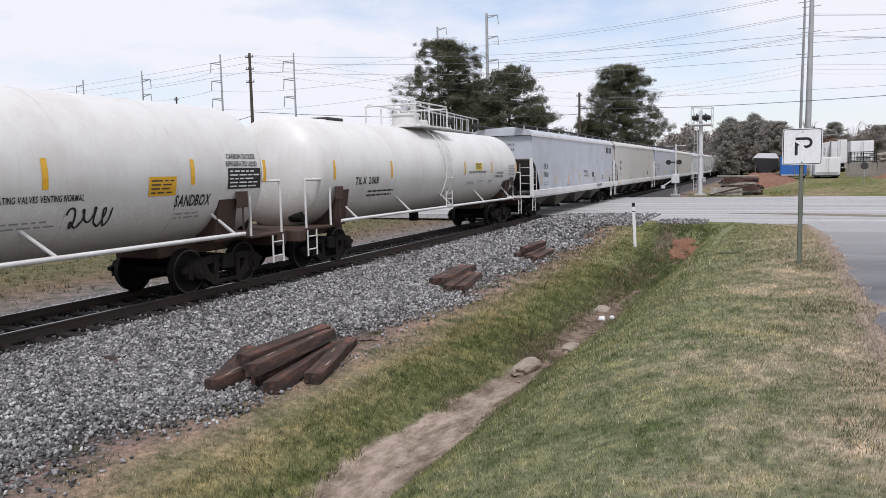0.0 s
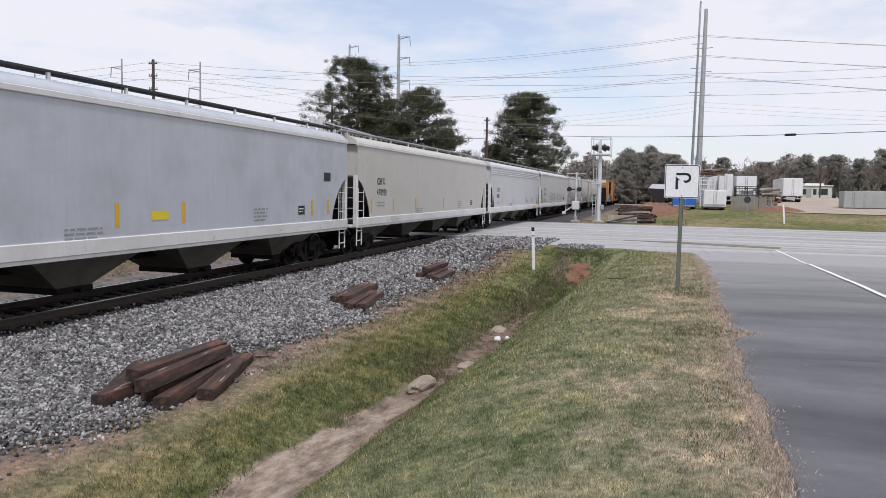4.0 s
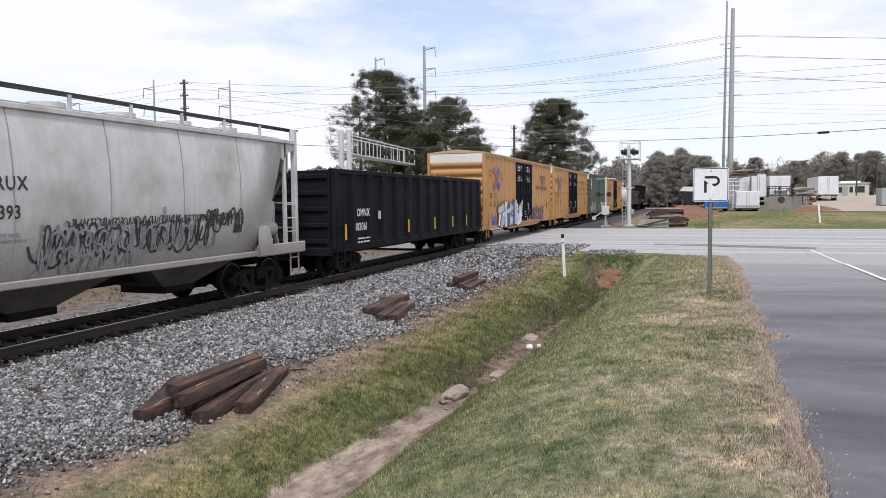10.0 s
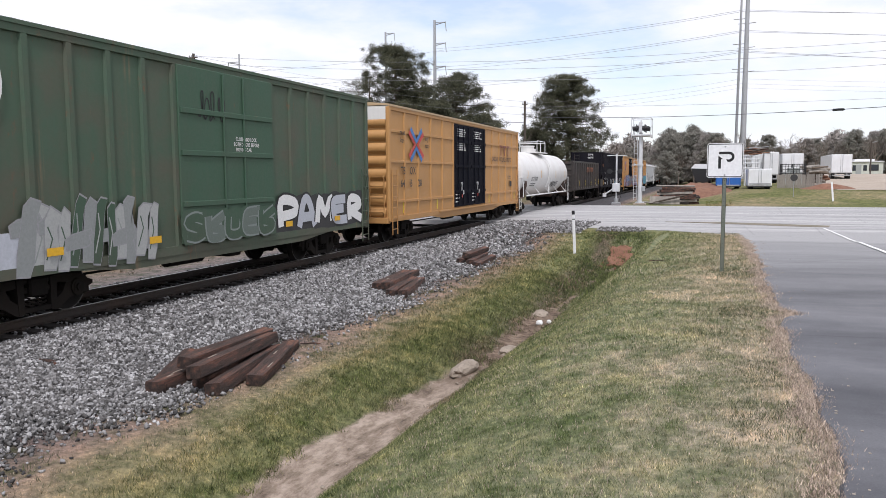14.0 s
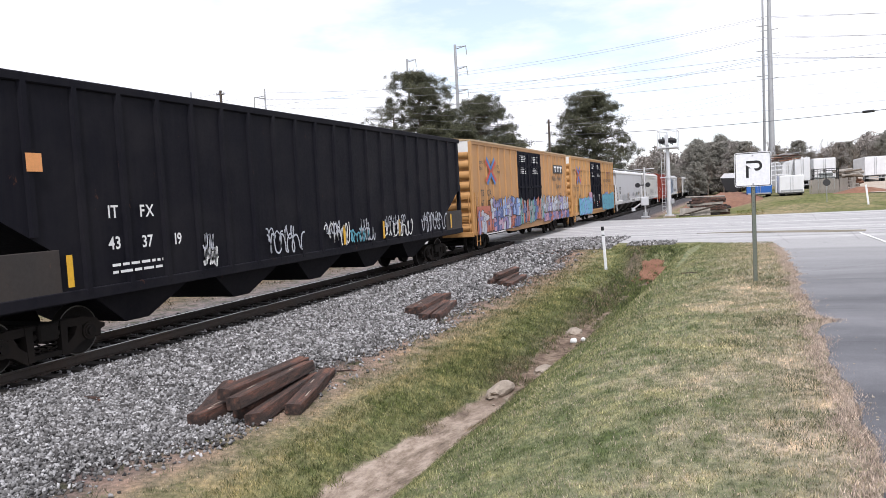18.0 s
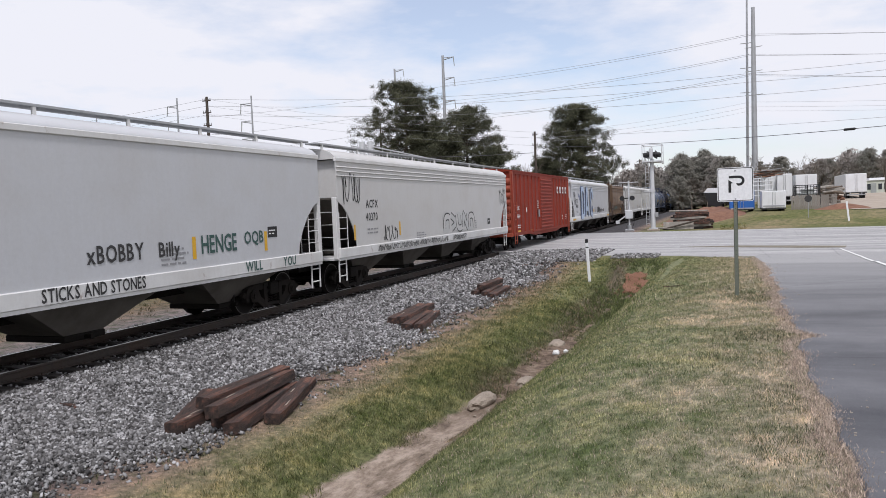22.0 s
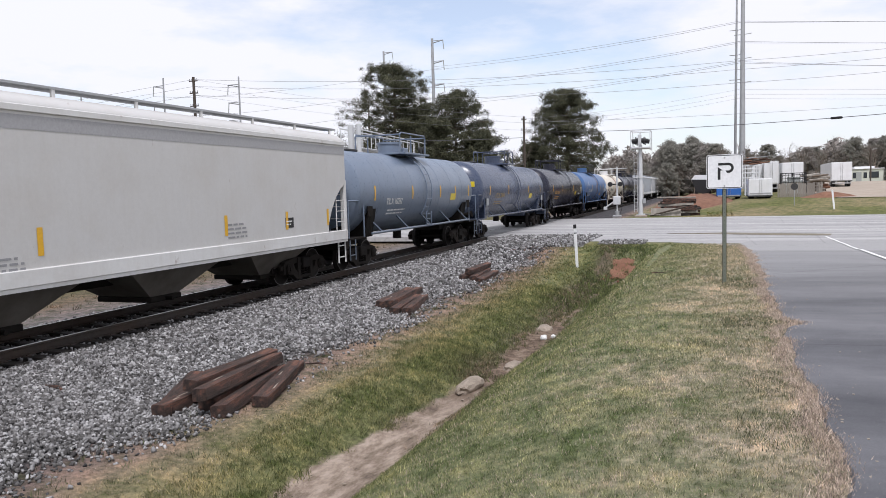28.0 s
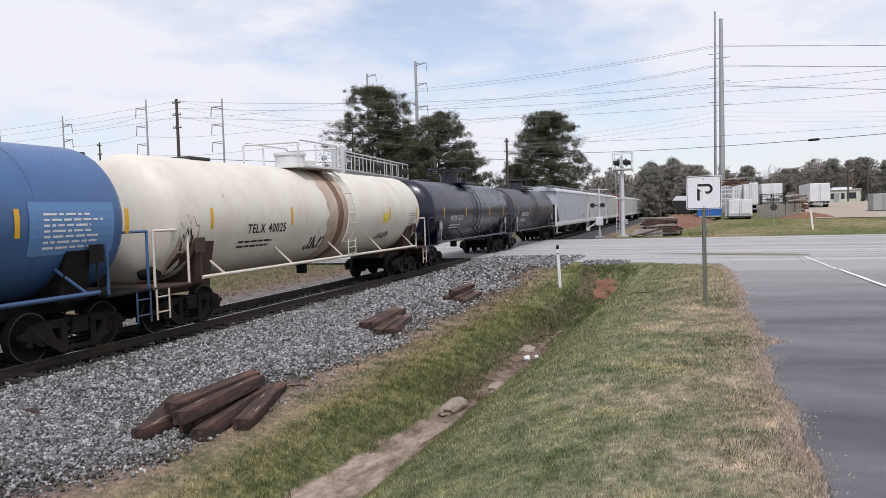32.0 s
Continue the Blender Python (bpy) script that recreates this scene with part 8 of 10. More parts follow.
for z, q in ((3.62, 0.03), (3.95, 0.05), (2.22, 0.02)):
    part("side_rib", Shape().box((1.55, -h25 + 1.5, z - 0.03), (1.61 + q, h25 - 1.5, z + 0.03), 0, 0.01), TAN, c25, "pressed rib along the side")
for side in (-1, 1):
    part("lower_side", Shape().box((side * 1.36 - 0.04, -4.9, 1.12), (side * 1.36 + 0.04, 4.9, 1.56), 0, 0.01), TAN, c25)
    for i in range(10):
        part("stake", Shape().box((side * 1.42 - 0.04, -4.8 + i * 1.06, 1.1), (side * 1.42 + 0.06, -4.7 + i * 1.06, 1.6), 0, 0.01), TAN, c25)


# Boxcars -------------------------------------------------------------------
def boxcar(ends, label, skin, style, door, door_mat, roof_mat, top=4.97, bottom=0.86, end_mat=None, end_top=None):
    car, h = new_car("boxcar", label, "boxcar", ends)
    S = 1.55
    part("body", Shape().box((-S, -h + 0.06, bottom), (S, h - 0.06, top - 0.02)), skin, car)
    ring = lambda y: [(S + 0.08, y, top - 0.04), (S + 0.08, y, top + 0.03), (0, y, top + 0.20), (-S - 0.08, y, top + 0.03), (-S - 0.08, y, top - 0.04)]
    part("roof", Shape().loft([ring(-h - 0.03), ring(h + 0.03)], soft=False), roof_mat, car, "shallow pitched metal roof")
    for i in range(14):
        y = -h + 0.6 + (2 * h - 1.2) * i / 13
        part("roof_rib", Shape().add([(S + 0.07, y - 0.05, top + 0.035), (S + 0.07, y + 0.05, top + 0.035), (0, y + 0.05, top + 0.235), (0, y - 0.05, top + 0.235), (-S - 0.07, y + 0.05, top + 0.035), (-S - 0.07, y - 0.05, top + 0.035)], [(0, 1, 2, 3), (3, 2, 4, 5)]), roof_mat, car)
    d0, d1 = door
    for side in (-1, 1):
        xo = side * (S + 0.055)
        part("side_sill", Shape().box((side * S - 0.02, -h + 0.02, bottom - 0.02), (xo + side * 0.012, h - 0.02, bottom + 0.16)) if side > 0 else Shape().box((xo - 0.012, -h + 0.02, bottom - 0.02), (side * S + 0.02, h - 0.02, bottom + 0.16)), skin, car)
        part("fish_belly", Shape().prism([(d0 - 3.2, bottom), (d1 + 3.2, bottom), (d1 + 1.4, bottom - 0.17), (d0 - 1.4, bottom - 0.17)], "x", side * S - 0.05, side * S + 0.05), skin, car, "deep side sill under the doors")
        part("top_plate", Shape().box((min(side * S, xo), -h + 0.02, top - 0.17), (max(side * S, xo), h - 0.02, top - 0.02), 0, 0.01), skin, car)
        ys = []
        pitch = 0.98 if style == "posts" else 1.42
        for lo, hi in ((-h + 0.02, d0), (d1, h - 0.02)):
            k = max(1, round((hi - lo) / pitch))
            ys += [lo + (hi - lo) * i / k for i in range(k + 1)]
        for y in ys:
            a, b = (side * S, xo) if side > 0 else (xo, side * S)
            part("side_post", Shape().prism([(a, y - 0.085), (b, y - 0.055), (b, y + 0.055), (a, y + 0.085)] if side > 0 else [(b, y - 0.085), (a, y - 0.055), (a, y + 0.055), (b, y + 0.085)], "z", bottom + 0.1, top - 0.168), skin, car)
        if style == "grid":
            for z in (1.55, 3.0, 4.08):
                for lo, hi in ((-h + 0.05, d0 - 0.05), (d1 + 0.05, h - 0.05)):
                    part("girt", Shape().box((min(side * S, xo - side * 0.012), lo, z - 0.05), (max(side * S, xo - side * 0.012), hi, z + 0.05), 0, 0.008), skin, car)
    # Corrugated ends.
    em = end_mat or skin
    for e in (-1, 1):
        for k in range(8):
            z = bottom + 0.3 + k * (top - bottom - 0.9) / 7
            part("end_rib", Shape().loft([[(x, e * (h - 0.06 + q), z + w) for q, w in ((0, -0.19), (0.09, -0.10), (0.10, 0.0), (0.09, 0.10), (0, 0.19))] for x in (-S + 0.1, S - 0.1)], closed=False), em, car)
        for side in (-1, 1):
            part("corner_post", Shape().box((side * S - 0.09, e * (h - 0.05) - 0.09, bottom), (side * S + 0.06, e * (h - 0.05) + 0.09, top - 0.05), 0, 0.015), em, car)
        if end_top:
            part("end_panel", Shape().box((-S + 0.02, e * (h - 0.03) - 0.06, top - 0.52), (S - 0.02, e * (h - 0.03) + 0.06, top + 0.0), 0, 0.01), end_top, car, "white panel at the top of the end")
        end_ladder(car, 0.85, 1.4, 1.0, 2.6, e * (h + 0.10), em, 5)
        part("end_sill", Shape().box((-S, e * h - 0.12, 0.78), (S, e * h + 0.12, 1.0), 0, 0.02), em, car)
        part("end_handrail", Shape().tube([(-1.3, e * (h + 0.2), 1.2), (1.4, e * (h + 0.2), 1.2)], 0.025).tube([(-1.3, e * (h + 0.2), 1.2), (-1.3, e * h, 1.0)], 0.025).tube([(1.4, e * (h + 0.2), 1.2), (1.4, e * h, 1.0)], 0.025), em, car)
        ladder(car, min(e * (h - 0.1), e * (h - 0.55)), max(e * (h - 0.1), e * (h - 0.55)), 0.38, 2.7, S + 0.09, em, 6, 0.02)
    part("center_sill", Shape().box((-0.3, -h - 0.05, 0.62), (0.3, h + 0.05, 0.88), 0, 0.02), GEAR, car)
    part("brake_rigging", Shape().cyl((0.7, -1.4, 0.62), (0.7, -0.2, 0.62), 0.17, 10).tube([(0.75, -h + 2.5, 0.62), (0.75, h - 2.5, 0.58)], 0.025).box((0.5, 0.6, 0.5), (1.0, 1.1, 0.86), 0, 0.03), GEAR, car)
    truck(car, -h + 2.3), truck(car, h - 2.3)
    couplers(car, h + 0.45)
    if door_mat:
        mid = (d0 + d1) / 2
        for a, b in ((d0 + 0.04, mid - 0.02), (mid + 0.02, d1 - 0.04)):
            dr = part("door", Shape().box((S - 0.01, a, bottom + 0.22), (S + 0.07, b, top - 0.20), 0, 0.015), door_mat, car, "black sliding plug door")
            for z in (1.75, 2.9, 4.0):
                part("door_rib", Shape().box((S + 0.06, a + 0.06, z - 0.07), (S + 0.105, b - 0.06, z + 0.07), 0, 0.012), door_mat, dr)
            for u in (0.2, 0.5, 0.8):
                y = a + (b - a) * u
                part("lock_bar", Shape().tube([(S + 0.10, y, bottom + 0.3), (S + 0.10, y, top - 0.3)], 0.022), door_mat, dr)
            part("crank", Shape().cyl((S + 0.1, a + 0.9, 2.1), (S + 0.15, a + 0.9, 2.1), 0.09, 10).box((S + 0.11, a + 0.86, 1.80), (S + 0.14, a + 0.94, 2.1)), GALV, dr)
            bars(dr, WHITE, on_side(a + 0.45, 4.52, S + 0.075), 4, 1.3, 0.05, 0.095, int(a * 10) % 7)
            bars(dr, WHITE, on_side(a + 0.45, 3.9, S + 0.075), 4, 1.3, 0.05, 0.095, 3)
            bars(dr, WHITE, on_side(a + 0.15, 1.60, S + 0.075), 3, 0.55, 0.05, 0.16, 5)
            decal(dr, WHITE, on_side(a + 1.15, 1.62, S + 0.108), 0.16, 0.2)
            decal(dr, RED, on_side(a + 0.95, 1.48, S + 0.108), 0.12, 0.14)
        part("door_track", Shape().box((S, d0 - 2.0, bottom + 0.08), (S + 0.11, d1 + 2.0, bottom + 0.16), 0, 0.01), skin, car)
    return car, h


def pool_marks(car, number, x=1.613, slogan=1, mat=plain("brown_black_letters", (0.03, 0.024, 0.02), 0.6)):
    """The cross emblem, the reporting mark and the slogan of a pooled boxcar."""
    s = Shape()
    cy, cz = -7.02, 3.66
    for k, (m_, pts) in enumerate(((1, [(-0.60, 0.60), (0.0, 0.13), (0.60, 0.60)]), (1, [(-0.60, -0.60), (0.0, -0.13), (0.60, -0.60)]), (0, [(-0.76, 0.46), (-0.13, 0.0), (-0.76, -0.46)]), (0, [(0.76, 0.46), (0.13, 0.0), (0.76, -0.46)]))):
        ribbon(s, [(cy + u, cz + v) for u, v in pts], 0.19, (lambda d: lambda u, v: (x + d, u, v))(0.0004 * k), m_)
    part("emblem", s, [RED, plain("emblem_blue", (0.04, 0.16, 0.42), 0.5)], car, "red and blue crossed-chevron emblem")
    lettering("next", 0.26, mat, car, on_side(-8.66, 3.98, x), squeeze=0.85)
    lettering("load", 0.26, mat, car, on_side(-8.66, 3.70, x), squeeze=0.85)
    lettering("any", 0.26, mat, car, on_side(-6.05, 3.86, x), squeeze=0.85)
    lettering("road", 0.26, mat, car, on_side(-6.05, 3.58, x), squeeze=0.85)
    for k, (u, t_) in enumerate(((-8.62, "TB"), (-7.72, "OX"))):
        lettering(t_, 0.40, mat, car, on_side(u, 2.54, x), squeeze=0.9)
    for k in range(3):
        lettering(number[2 * k:2 * k + 2], 0.40, mat, car, on_side(-8.62 + 0.88 * k, 2.07, x), squeeze=0.9)
    if slogan:
        for k, (u, w) in enumerate(((5.35, 0.62), (6.1, 0.62), (6.85, 0.62))):
            part("emblem", Shape().box((x - 0.002, u, 3.98), (x + 0.004, u + w, 4.09)).box((x - 0.002, u + 0.22, 3.52), (x + 0.004, u + 0.36, 3.98)), RUST_RED, car, "faded block emblem")
        if slogan == 2:
            lettering("Railcar Pooling Experts", 0.42, SOFT_BLACK, car, on_side(3.98, 3.12, x), squeeze=0.93)
        else:
            lettering("RAILCAR POOLING EXPERTS", 0.34, plain("dark_brown_letters", (0.07, 0.035, 0.02), 0.6), car, on_side(3.8, 3.22, x), squeeze=0.86)
    decal(car, BLACK, on_side(7.6, 1.85, x), 0.42, 0.30, "data_panel", "black data panel")
    bars(car, mat, on_side(7.3, 2.4, x), 2, 0.6, 0.05, 0.11, 4)
    for y in (-8.3, -4.6, 3.4, 8.8):
        decal(car, LEMON, on_side(y, 1.10, 1.56), 0.11, 0.42, "reflector")


OCHRE = paint("ochre_yellow", (0.45, 0.235, 0.078), (0.26, 0.14, 0.06), 0.3, 0.55, 0, 0.35, 0.08, 0.2, 1.1)
OCHRE2 = paint("faded_ochre", (0.43, 0.225, 0.085), (0.24, 0.13, 0.07), 0.35, 0.6, 0, 0.5, 0.12, 0.25, 1.1)
DOOR_BLACK = paint("door_black", (0.0045, 0.005, 0.010), (0.014, 0.013, 0.013), 0.3, 0.65, 0, 0.3, gloss=0.06)
ROOF_TAN = paint("roof_tan", (0.46, 0.33, 0.19), (0.3, 0.24, 0.18), 0.4, 0.6)
WHITE_PANEL = paint("white_end_panel", (0.66, 0.65, 0.62), (0.4, 0.36, 0.3), 0.3, 0.6)
GREEN = paint("faded_green", (0.052, 0.095, 0.060), (0.10, 0.075, 0.055), 0.8, 0.65, 0, 0.9, 0.3, 0.5, 1.3, runs=0.75)
GREEN_DOOR = paint("green_door", (0.036, 0.088, 0.052), (0.07, 0.07, 0.05), 0.4, 0.6, 0, 0.5, 0.1, 0.5, 1.6)
OXIDE = paint("oxide_red", (0.225, 0.027, 0.013), (0.12, 0.030, 0.018), 0.4, 0.6, 0, 0.4, 0.0, 0.25, 1.0, gloss=0.22)
# The end facing the sun gets a lighter red, light put into the colour.
OXIDE_END_LIT = paint("sunlit_oxide_red", (0.30, 0.055, 0.025), (0.22, 0.06, 0.04), 0.35, 0.55)

b12, h12 = boxcar((-71.31, -52.19), "faded ochre boxcar with black doors and white bubble graffiti", OCHRE2, "posts", (-2.4, 2.6), DOOR_BLACK, ROOF_TAN, end_mat=OCHRE, end_top=WHITE_PANEL)
pool_marks(b12, "662751", slogan=2)
wild_piece(b12, -6.9, -0.9, 0.82, 2.35, [SILVER, WHITE, SILVER, DEEPBLUE], BLACK, 2, 1.66, 6, "white block graffiti letters with black outlines", 0.07)
wild_piece(b12, 2.95, 6.4, 0.9, 1.95, [SOFT_BLACK, plain("slate_spray", (0.10, 0.095, 0.115), 0.6), SALMON, SOFT_BLACK], LILAC, 5, 1.62, 7, "slate and salmon graffiti letters edged in lilac", 0.03)
scribble(b12, 0.55, 2.3, 0.92, 1.35, SILVER, 43, 1.668, 0.03, 5)
scribble(b12, -8.9, -7.2, 1.0, 1.8, PINK, 41, loops=4, w=0.08), decal(b12, BLUE, on_side(-7.9, 1.0, 1.613), 0.5, 0.5, "graffiti")
b13, h13 = boxcar((-50.66, -31.29), "ochre panelled boxcar with black doors", OCHRE, "grid", (-2.45, 2.75), DOOR_BLACK, ROOF_TAN, end_top=WHITE_PANEL)
pool_marks(b13, "642131", mat=SOFT_BLACK)
b15, h15 = boxcar((-12.02, 7.18), "ochre panelled boxcar with black plug doors", OCHRE, "grid", (-2.45, 2.6), DOOR_BLACK, ROOF_TAN, end_top=WHITE_PANEL)
pool_marks(b15, "641628")
b19, h19 = boxcar((67.74, 87.06), "ochre boxcar whose lower half is covered in colourful graffiti", OCHRE2, "posts", (-2.45, 2.6), DOOR_BLACK, ROOF_TAN, end_mat=OCHRE, end_top=WHITE_PANEL)
pool_marks(b19, "670752", slogan=0)
part("nameplate", Shape().box((1.611, 5.8, 3.72), (1.617, 8.4, 4.24)), BLACK, b19, "black name panel")
for k in range(3):
    part("emblem", Shape().box((1.617, 6.0 + 0.8 * k, 4.05), (1.621, 6.6 + 0.8 * k, 4.16)).box((1.617, 6.2 + 0.8 * k, 3.8), (1.621, 6.4 + 0.8 * k, 4.05)), WHITE, b19, "white block emblem")
lettering("Railcar Pooling", 0.40, SOFT_BLACK, b19, on_side(5.45, 3.27, 1.613), squeeze=0.95)
lettering("Experts", 0.40, SOFT_BLACK, b19, on_side(6.4, 2.78, 1.613), squeeze=0.95)
decal(b19, SALMON, on_side(-9.4, 0.88, 1.655), 2.3, 1.2, "graffiti"), decal(b19, LILAC, on_side(-7.2, 0.86, 1.653), 4.6, 0.45, "graffiti")
wild_piece(b19, -9.3, -2.6, 0.85, 1.9, [LILAC, SILVER, SALMON, DEEPBLUE, PINK], BLACK, 12, 1.66, 9, "lilac, blue and pink graffiti letters")
wild_piece(b19, -7.4, -2.6, 1.45, 2.4, [SILVER, LILAC, DEEPBLUE, SKYBLUE], BLACK, 14, 1.680, 8)
wild_piece(b19, -2.5, 2.5, 0.95, 2.3, [TEAL, DEEPBLUE, SALMON, GREY_INK], BLACK, 13, 1.68, 8)
wild_piece(b19, 2.6, 9.4, 1.35, 2.35, [SILVER, GREY_INK, LILAC, SILVER], BLACK, 15, 1.66, 9)
wild_piece(b19, 2.6, 9.4, 0.85, 1.4, [LILAC, PINK, DEEPBLUE, SALMON], BLACK, 16, 1.69, 11)
decal(b19, PINK, on_side(2.6, 0.86, 1.655), 6.8, 0.4, "graffiti")
b20, h20 = boxcar((88.76, 107.68), "ochre panelled boxcar with cyan graffiti letters", OCHRE, "grid", (-2.35, 2.6), DOOR_BLACK, ROOF_TAN, end_top=WHITE_PANEL)
pool_marks(b20, "641506")
graffiti(b20, -7.2, -2.3, 0.8, 2.0, [CYAN, CYAN, SKYBLUE], DEEPBLUE, 18, 1.66, 5, label="cyan graffiti letters outlined in dark blue")
graffiti(b20, 2.75, 8.75, 0.85, 2.2, [CYAN], DEEPBLUE, 19, 1.66, label="cyan graffiti letters outlined in dark blue", cloud=CYAN, word="COMBO", fat=1.08)
for y0, y1, z0, z1 in ((2.65, 3.4, 0.9, 1.9), (4.4, 6.2, 1.9, 2.35), (8.3, 9.35, 0.95, 1.9)):
    decal(b20, LILAC, on_side(y0, z0, 1.613), y1 - y0, z1 - z0, "graffiti")
decal(b20, PINK, on_side(-3.3, 0.9, 1.654), 1.3, 1.5, "graffiti")

g14, h14 = boxcar((-28.92, -13.88), "weathered green boxcar with silver graffiti along the bottom", GREEN, "posts", (-2.0, 1.75), None, GREEN, top=5.0, end_top=WHITE_PANEL)
dr = part("door", Shape().box((1.54, -1.95, 1.05), (1.64, 1.7, 4.85), 0, 0.015), GREEN_DOOR, g14, "green plug door")
for z in (1.9, 3.0, 3.9):
    part("door_rib", Shape().box((1.63, -1.9, z - 0.06), (1.675, 1.65, z + 0.06), 0, 0.01), GREEN_DOOR, dr)
for y in (-0.4, 0.4):
    part("lock_bar", Shape().tube([(1.66, y, 1.1), (1.66, y, 4.8)], 0.025), GREEN_DOOR, dr)
for k, t_ in enumerate(("CLOSE AND LOCK", "BOTH DOORS BEFORE", "MOVING CAR")):
    lettering(t_, 0.125, WHITE, dr, on_side(0.0 + 0.08 * (k != 1), 3.33 - 0.125 * k, 1.647), squeeze=0.78)
scribble(dr, -1.3, -0.4, 3.75, 4.5, BLACK, 61, 1.65, 0.035, 4)
s = Shape()
k = 20
s.add([(1.612, -6.55 + 0.42 * math.cos(2 * math.pi * i / k), 4.0 + 0.6 * math.sin(2 * math.pi * i / k)) for i in range(k)] + [(1.612, -6.55 + 0.33 * math.cos(2 * math.pi * i / k), 4.0 + 0.5 * math.sin(2 * math.pi * i / k)) for i in range(k)], [(i, (i + 1) % k, k + (i + 1) % k, k + i) for i in range(k)])
s.add([(1.612, -6.85, 3.75), (1.612, -6.25, 3.75), (1.612, -6.55, 4.4)], [(0, 1, 2)])
part("emblem", s, WHITE, g14, "round white emblem")
DULL = plain("dull_grey_spray", (0.25, 0.265, 0.26), 0.7)
wild_piece(g14, -6.1, -2.8, 0.85, 2.1, [DULL, plain("thin_silver_spray", (0.36, 0.37, 0.36), 0.7), DULL, GREEN_DOOR], GREY_INK, 22, 1.615, 6)
graffiti(g14, 1.9, 6.95, 1.0, 1.98, [WHITE, SILVER], BLACK, 23, 1.615, label="white graffiti letters outlined in black", cloud=SOFT_BLACK, word="PAMER")
graffiti(g14, -1.9, 1.6, 1.05, 1.75, [GREEN_DOOR, plain("thin_grey_spray", (0.12, 0.15, 0.13), 0.6)], plain("dull_silver_spray", (0.20, 0.23, 0.22), 0.6), 24, 1.68, 5, cloud=GREEN_DOOR)
decal(g14, SILVER, on_side(-7.4, 0.9, 1.612), 1.7, 0.7, "graffiti")
for y in (-5.5, -3.0, 2.2, 5.0):
    decal(g14, YELLOW, on_side(y, 1.15, 1.66), 0.35, 0.14, "reflector")

r23, h23 = boxcar((150.74, 166.88), "oxide-red boxcar with ribbed plug door and white lettering", OXIDE, "posts", (-1.5, 1.9), None, OXIDE, top=4.42, bottom=0.84, end_mat=OXIDE_END_LIT)
dr = part("door", Shape().box((1.54, -1.45, 0.98), (1.63, 1.85, 4.24), 0, 0.015), OXIDE, r23, "horizontally ribbed red plug door")
for k in range(15):
    z = 1.1 + k * 0.21
    part("door_rib", Shape().prism([(1.625, z - 0.07), (1.665, z - 0.02), (1.665, z + 0.02), (1.625, z + 0.07)], "y", -1.35, 1.75), OXIDE, dr)
part("door_track", Shape().box((1.55, -3.6, 0.86), (1.66, 3.2, 0.96), 0, 0.01).box((1.55, -3.6, 4.24), (1.62, 2.2, 4.30)), OXIDE, r23)
lettering("LRS", 0.34, WHITE, r23, on_side(-7.25, 2.24, 1.613), squeeze=0.85)
lettering("6664", 0.34, WHITE, r23, on_side(-7.28, 1.78, 1.613), squeeze=0.85)
lettering("LRS 6664", 0.17, WHITE, r23, on_end(-0.6, 3.95, -8.12))
bars(r23, WHITE, on_side(-7.25, 1.35, 1.613), 2, 0.7, 0.06, 0.12, 2)
bars(r23, WHITE, on_side(-2.3, 2.7, 1.613), 4, 0.45, 0.05, 0.13, 8)
for k in range(4):
    decal(r23, WHITE, on_side(3.75 + 0.95 * k, 3.24, 1.612), 0.42, 0.46, "emblem", "white block emblem letter")
    part("emblem", Shape().box((1.613, 3.87 + 0.95 * k, 3.36), (1.616, 4.05 + 0.95 * k, 3.55)), OXIDE, r23)
decal(r23, YELLOW, on_side(-7.2, 0.9, 1.612), 0.65, 0.2, "reflector"), decal(r23, YELLOW, on_side(-4.2, 0.88, 1.612), 0.45, 0.14, "reflector")
decal(r23, WHITE, on_side(-5.2, 2.1, 1.612), 0.22, 0.26), decal(r23, GREY_INK, on_side(-2.1, 1.75, 1.63), 0.4, 0.45, "route_board")
for y in (5.3, 6.6):
    bars(r23, WHITE, on_side(y, 1.65, 1.613), 3, 0.4, 0.05, 0.12, 6)
boxcar((420.4, 431.2), "oxide-red boxcar far down the train", OXIDE, "posts", (-1.5, 1.6), DOOR_BLACK, OXIDE, top=4.5)


# Gondolas --------------------------------------------------------------------
BLACK_STEEL = paint("black_steel", (0.0075, 0.0075, 0.0115), (0.026, 0.024, 0.026), 0.5, 0.6, 0, 0.7, 0.03, 0.35, 1.0, gloss=0.08)
BROWN_STEEL = paint("brown_black_steel", (0.022, 0.018, 0.016), (0.055, 0.037, 0.027), 0.5, 0.65, 0, 0.5, 0.25, 0.35, 1.2)
SCRAP = paint("scrap_metal", (0.22, 0.21, 0.20), (0.12, 0.07, 0.05), 0.8, 0.6, 0.5, 0.3, 0.4)


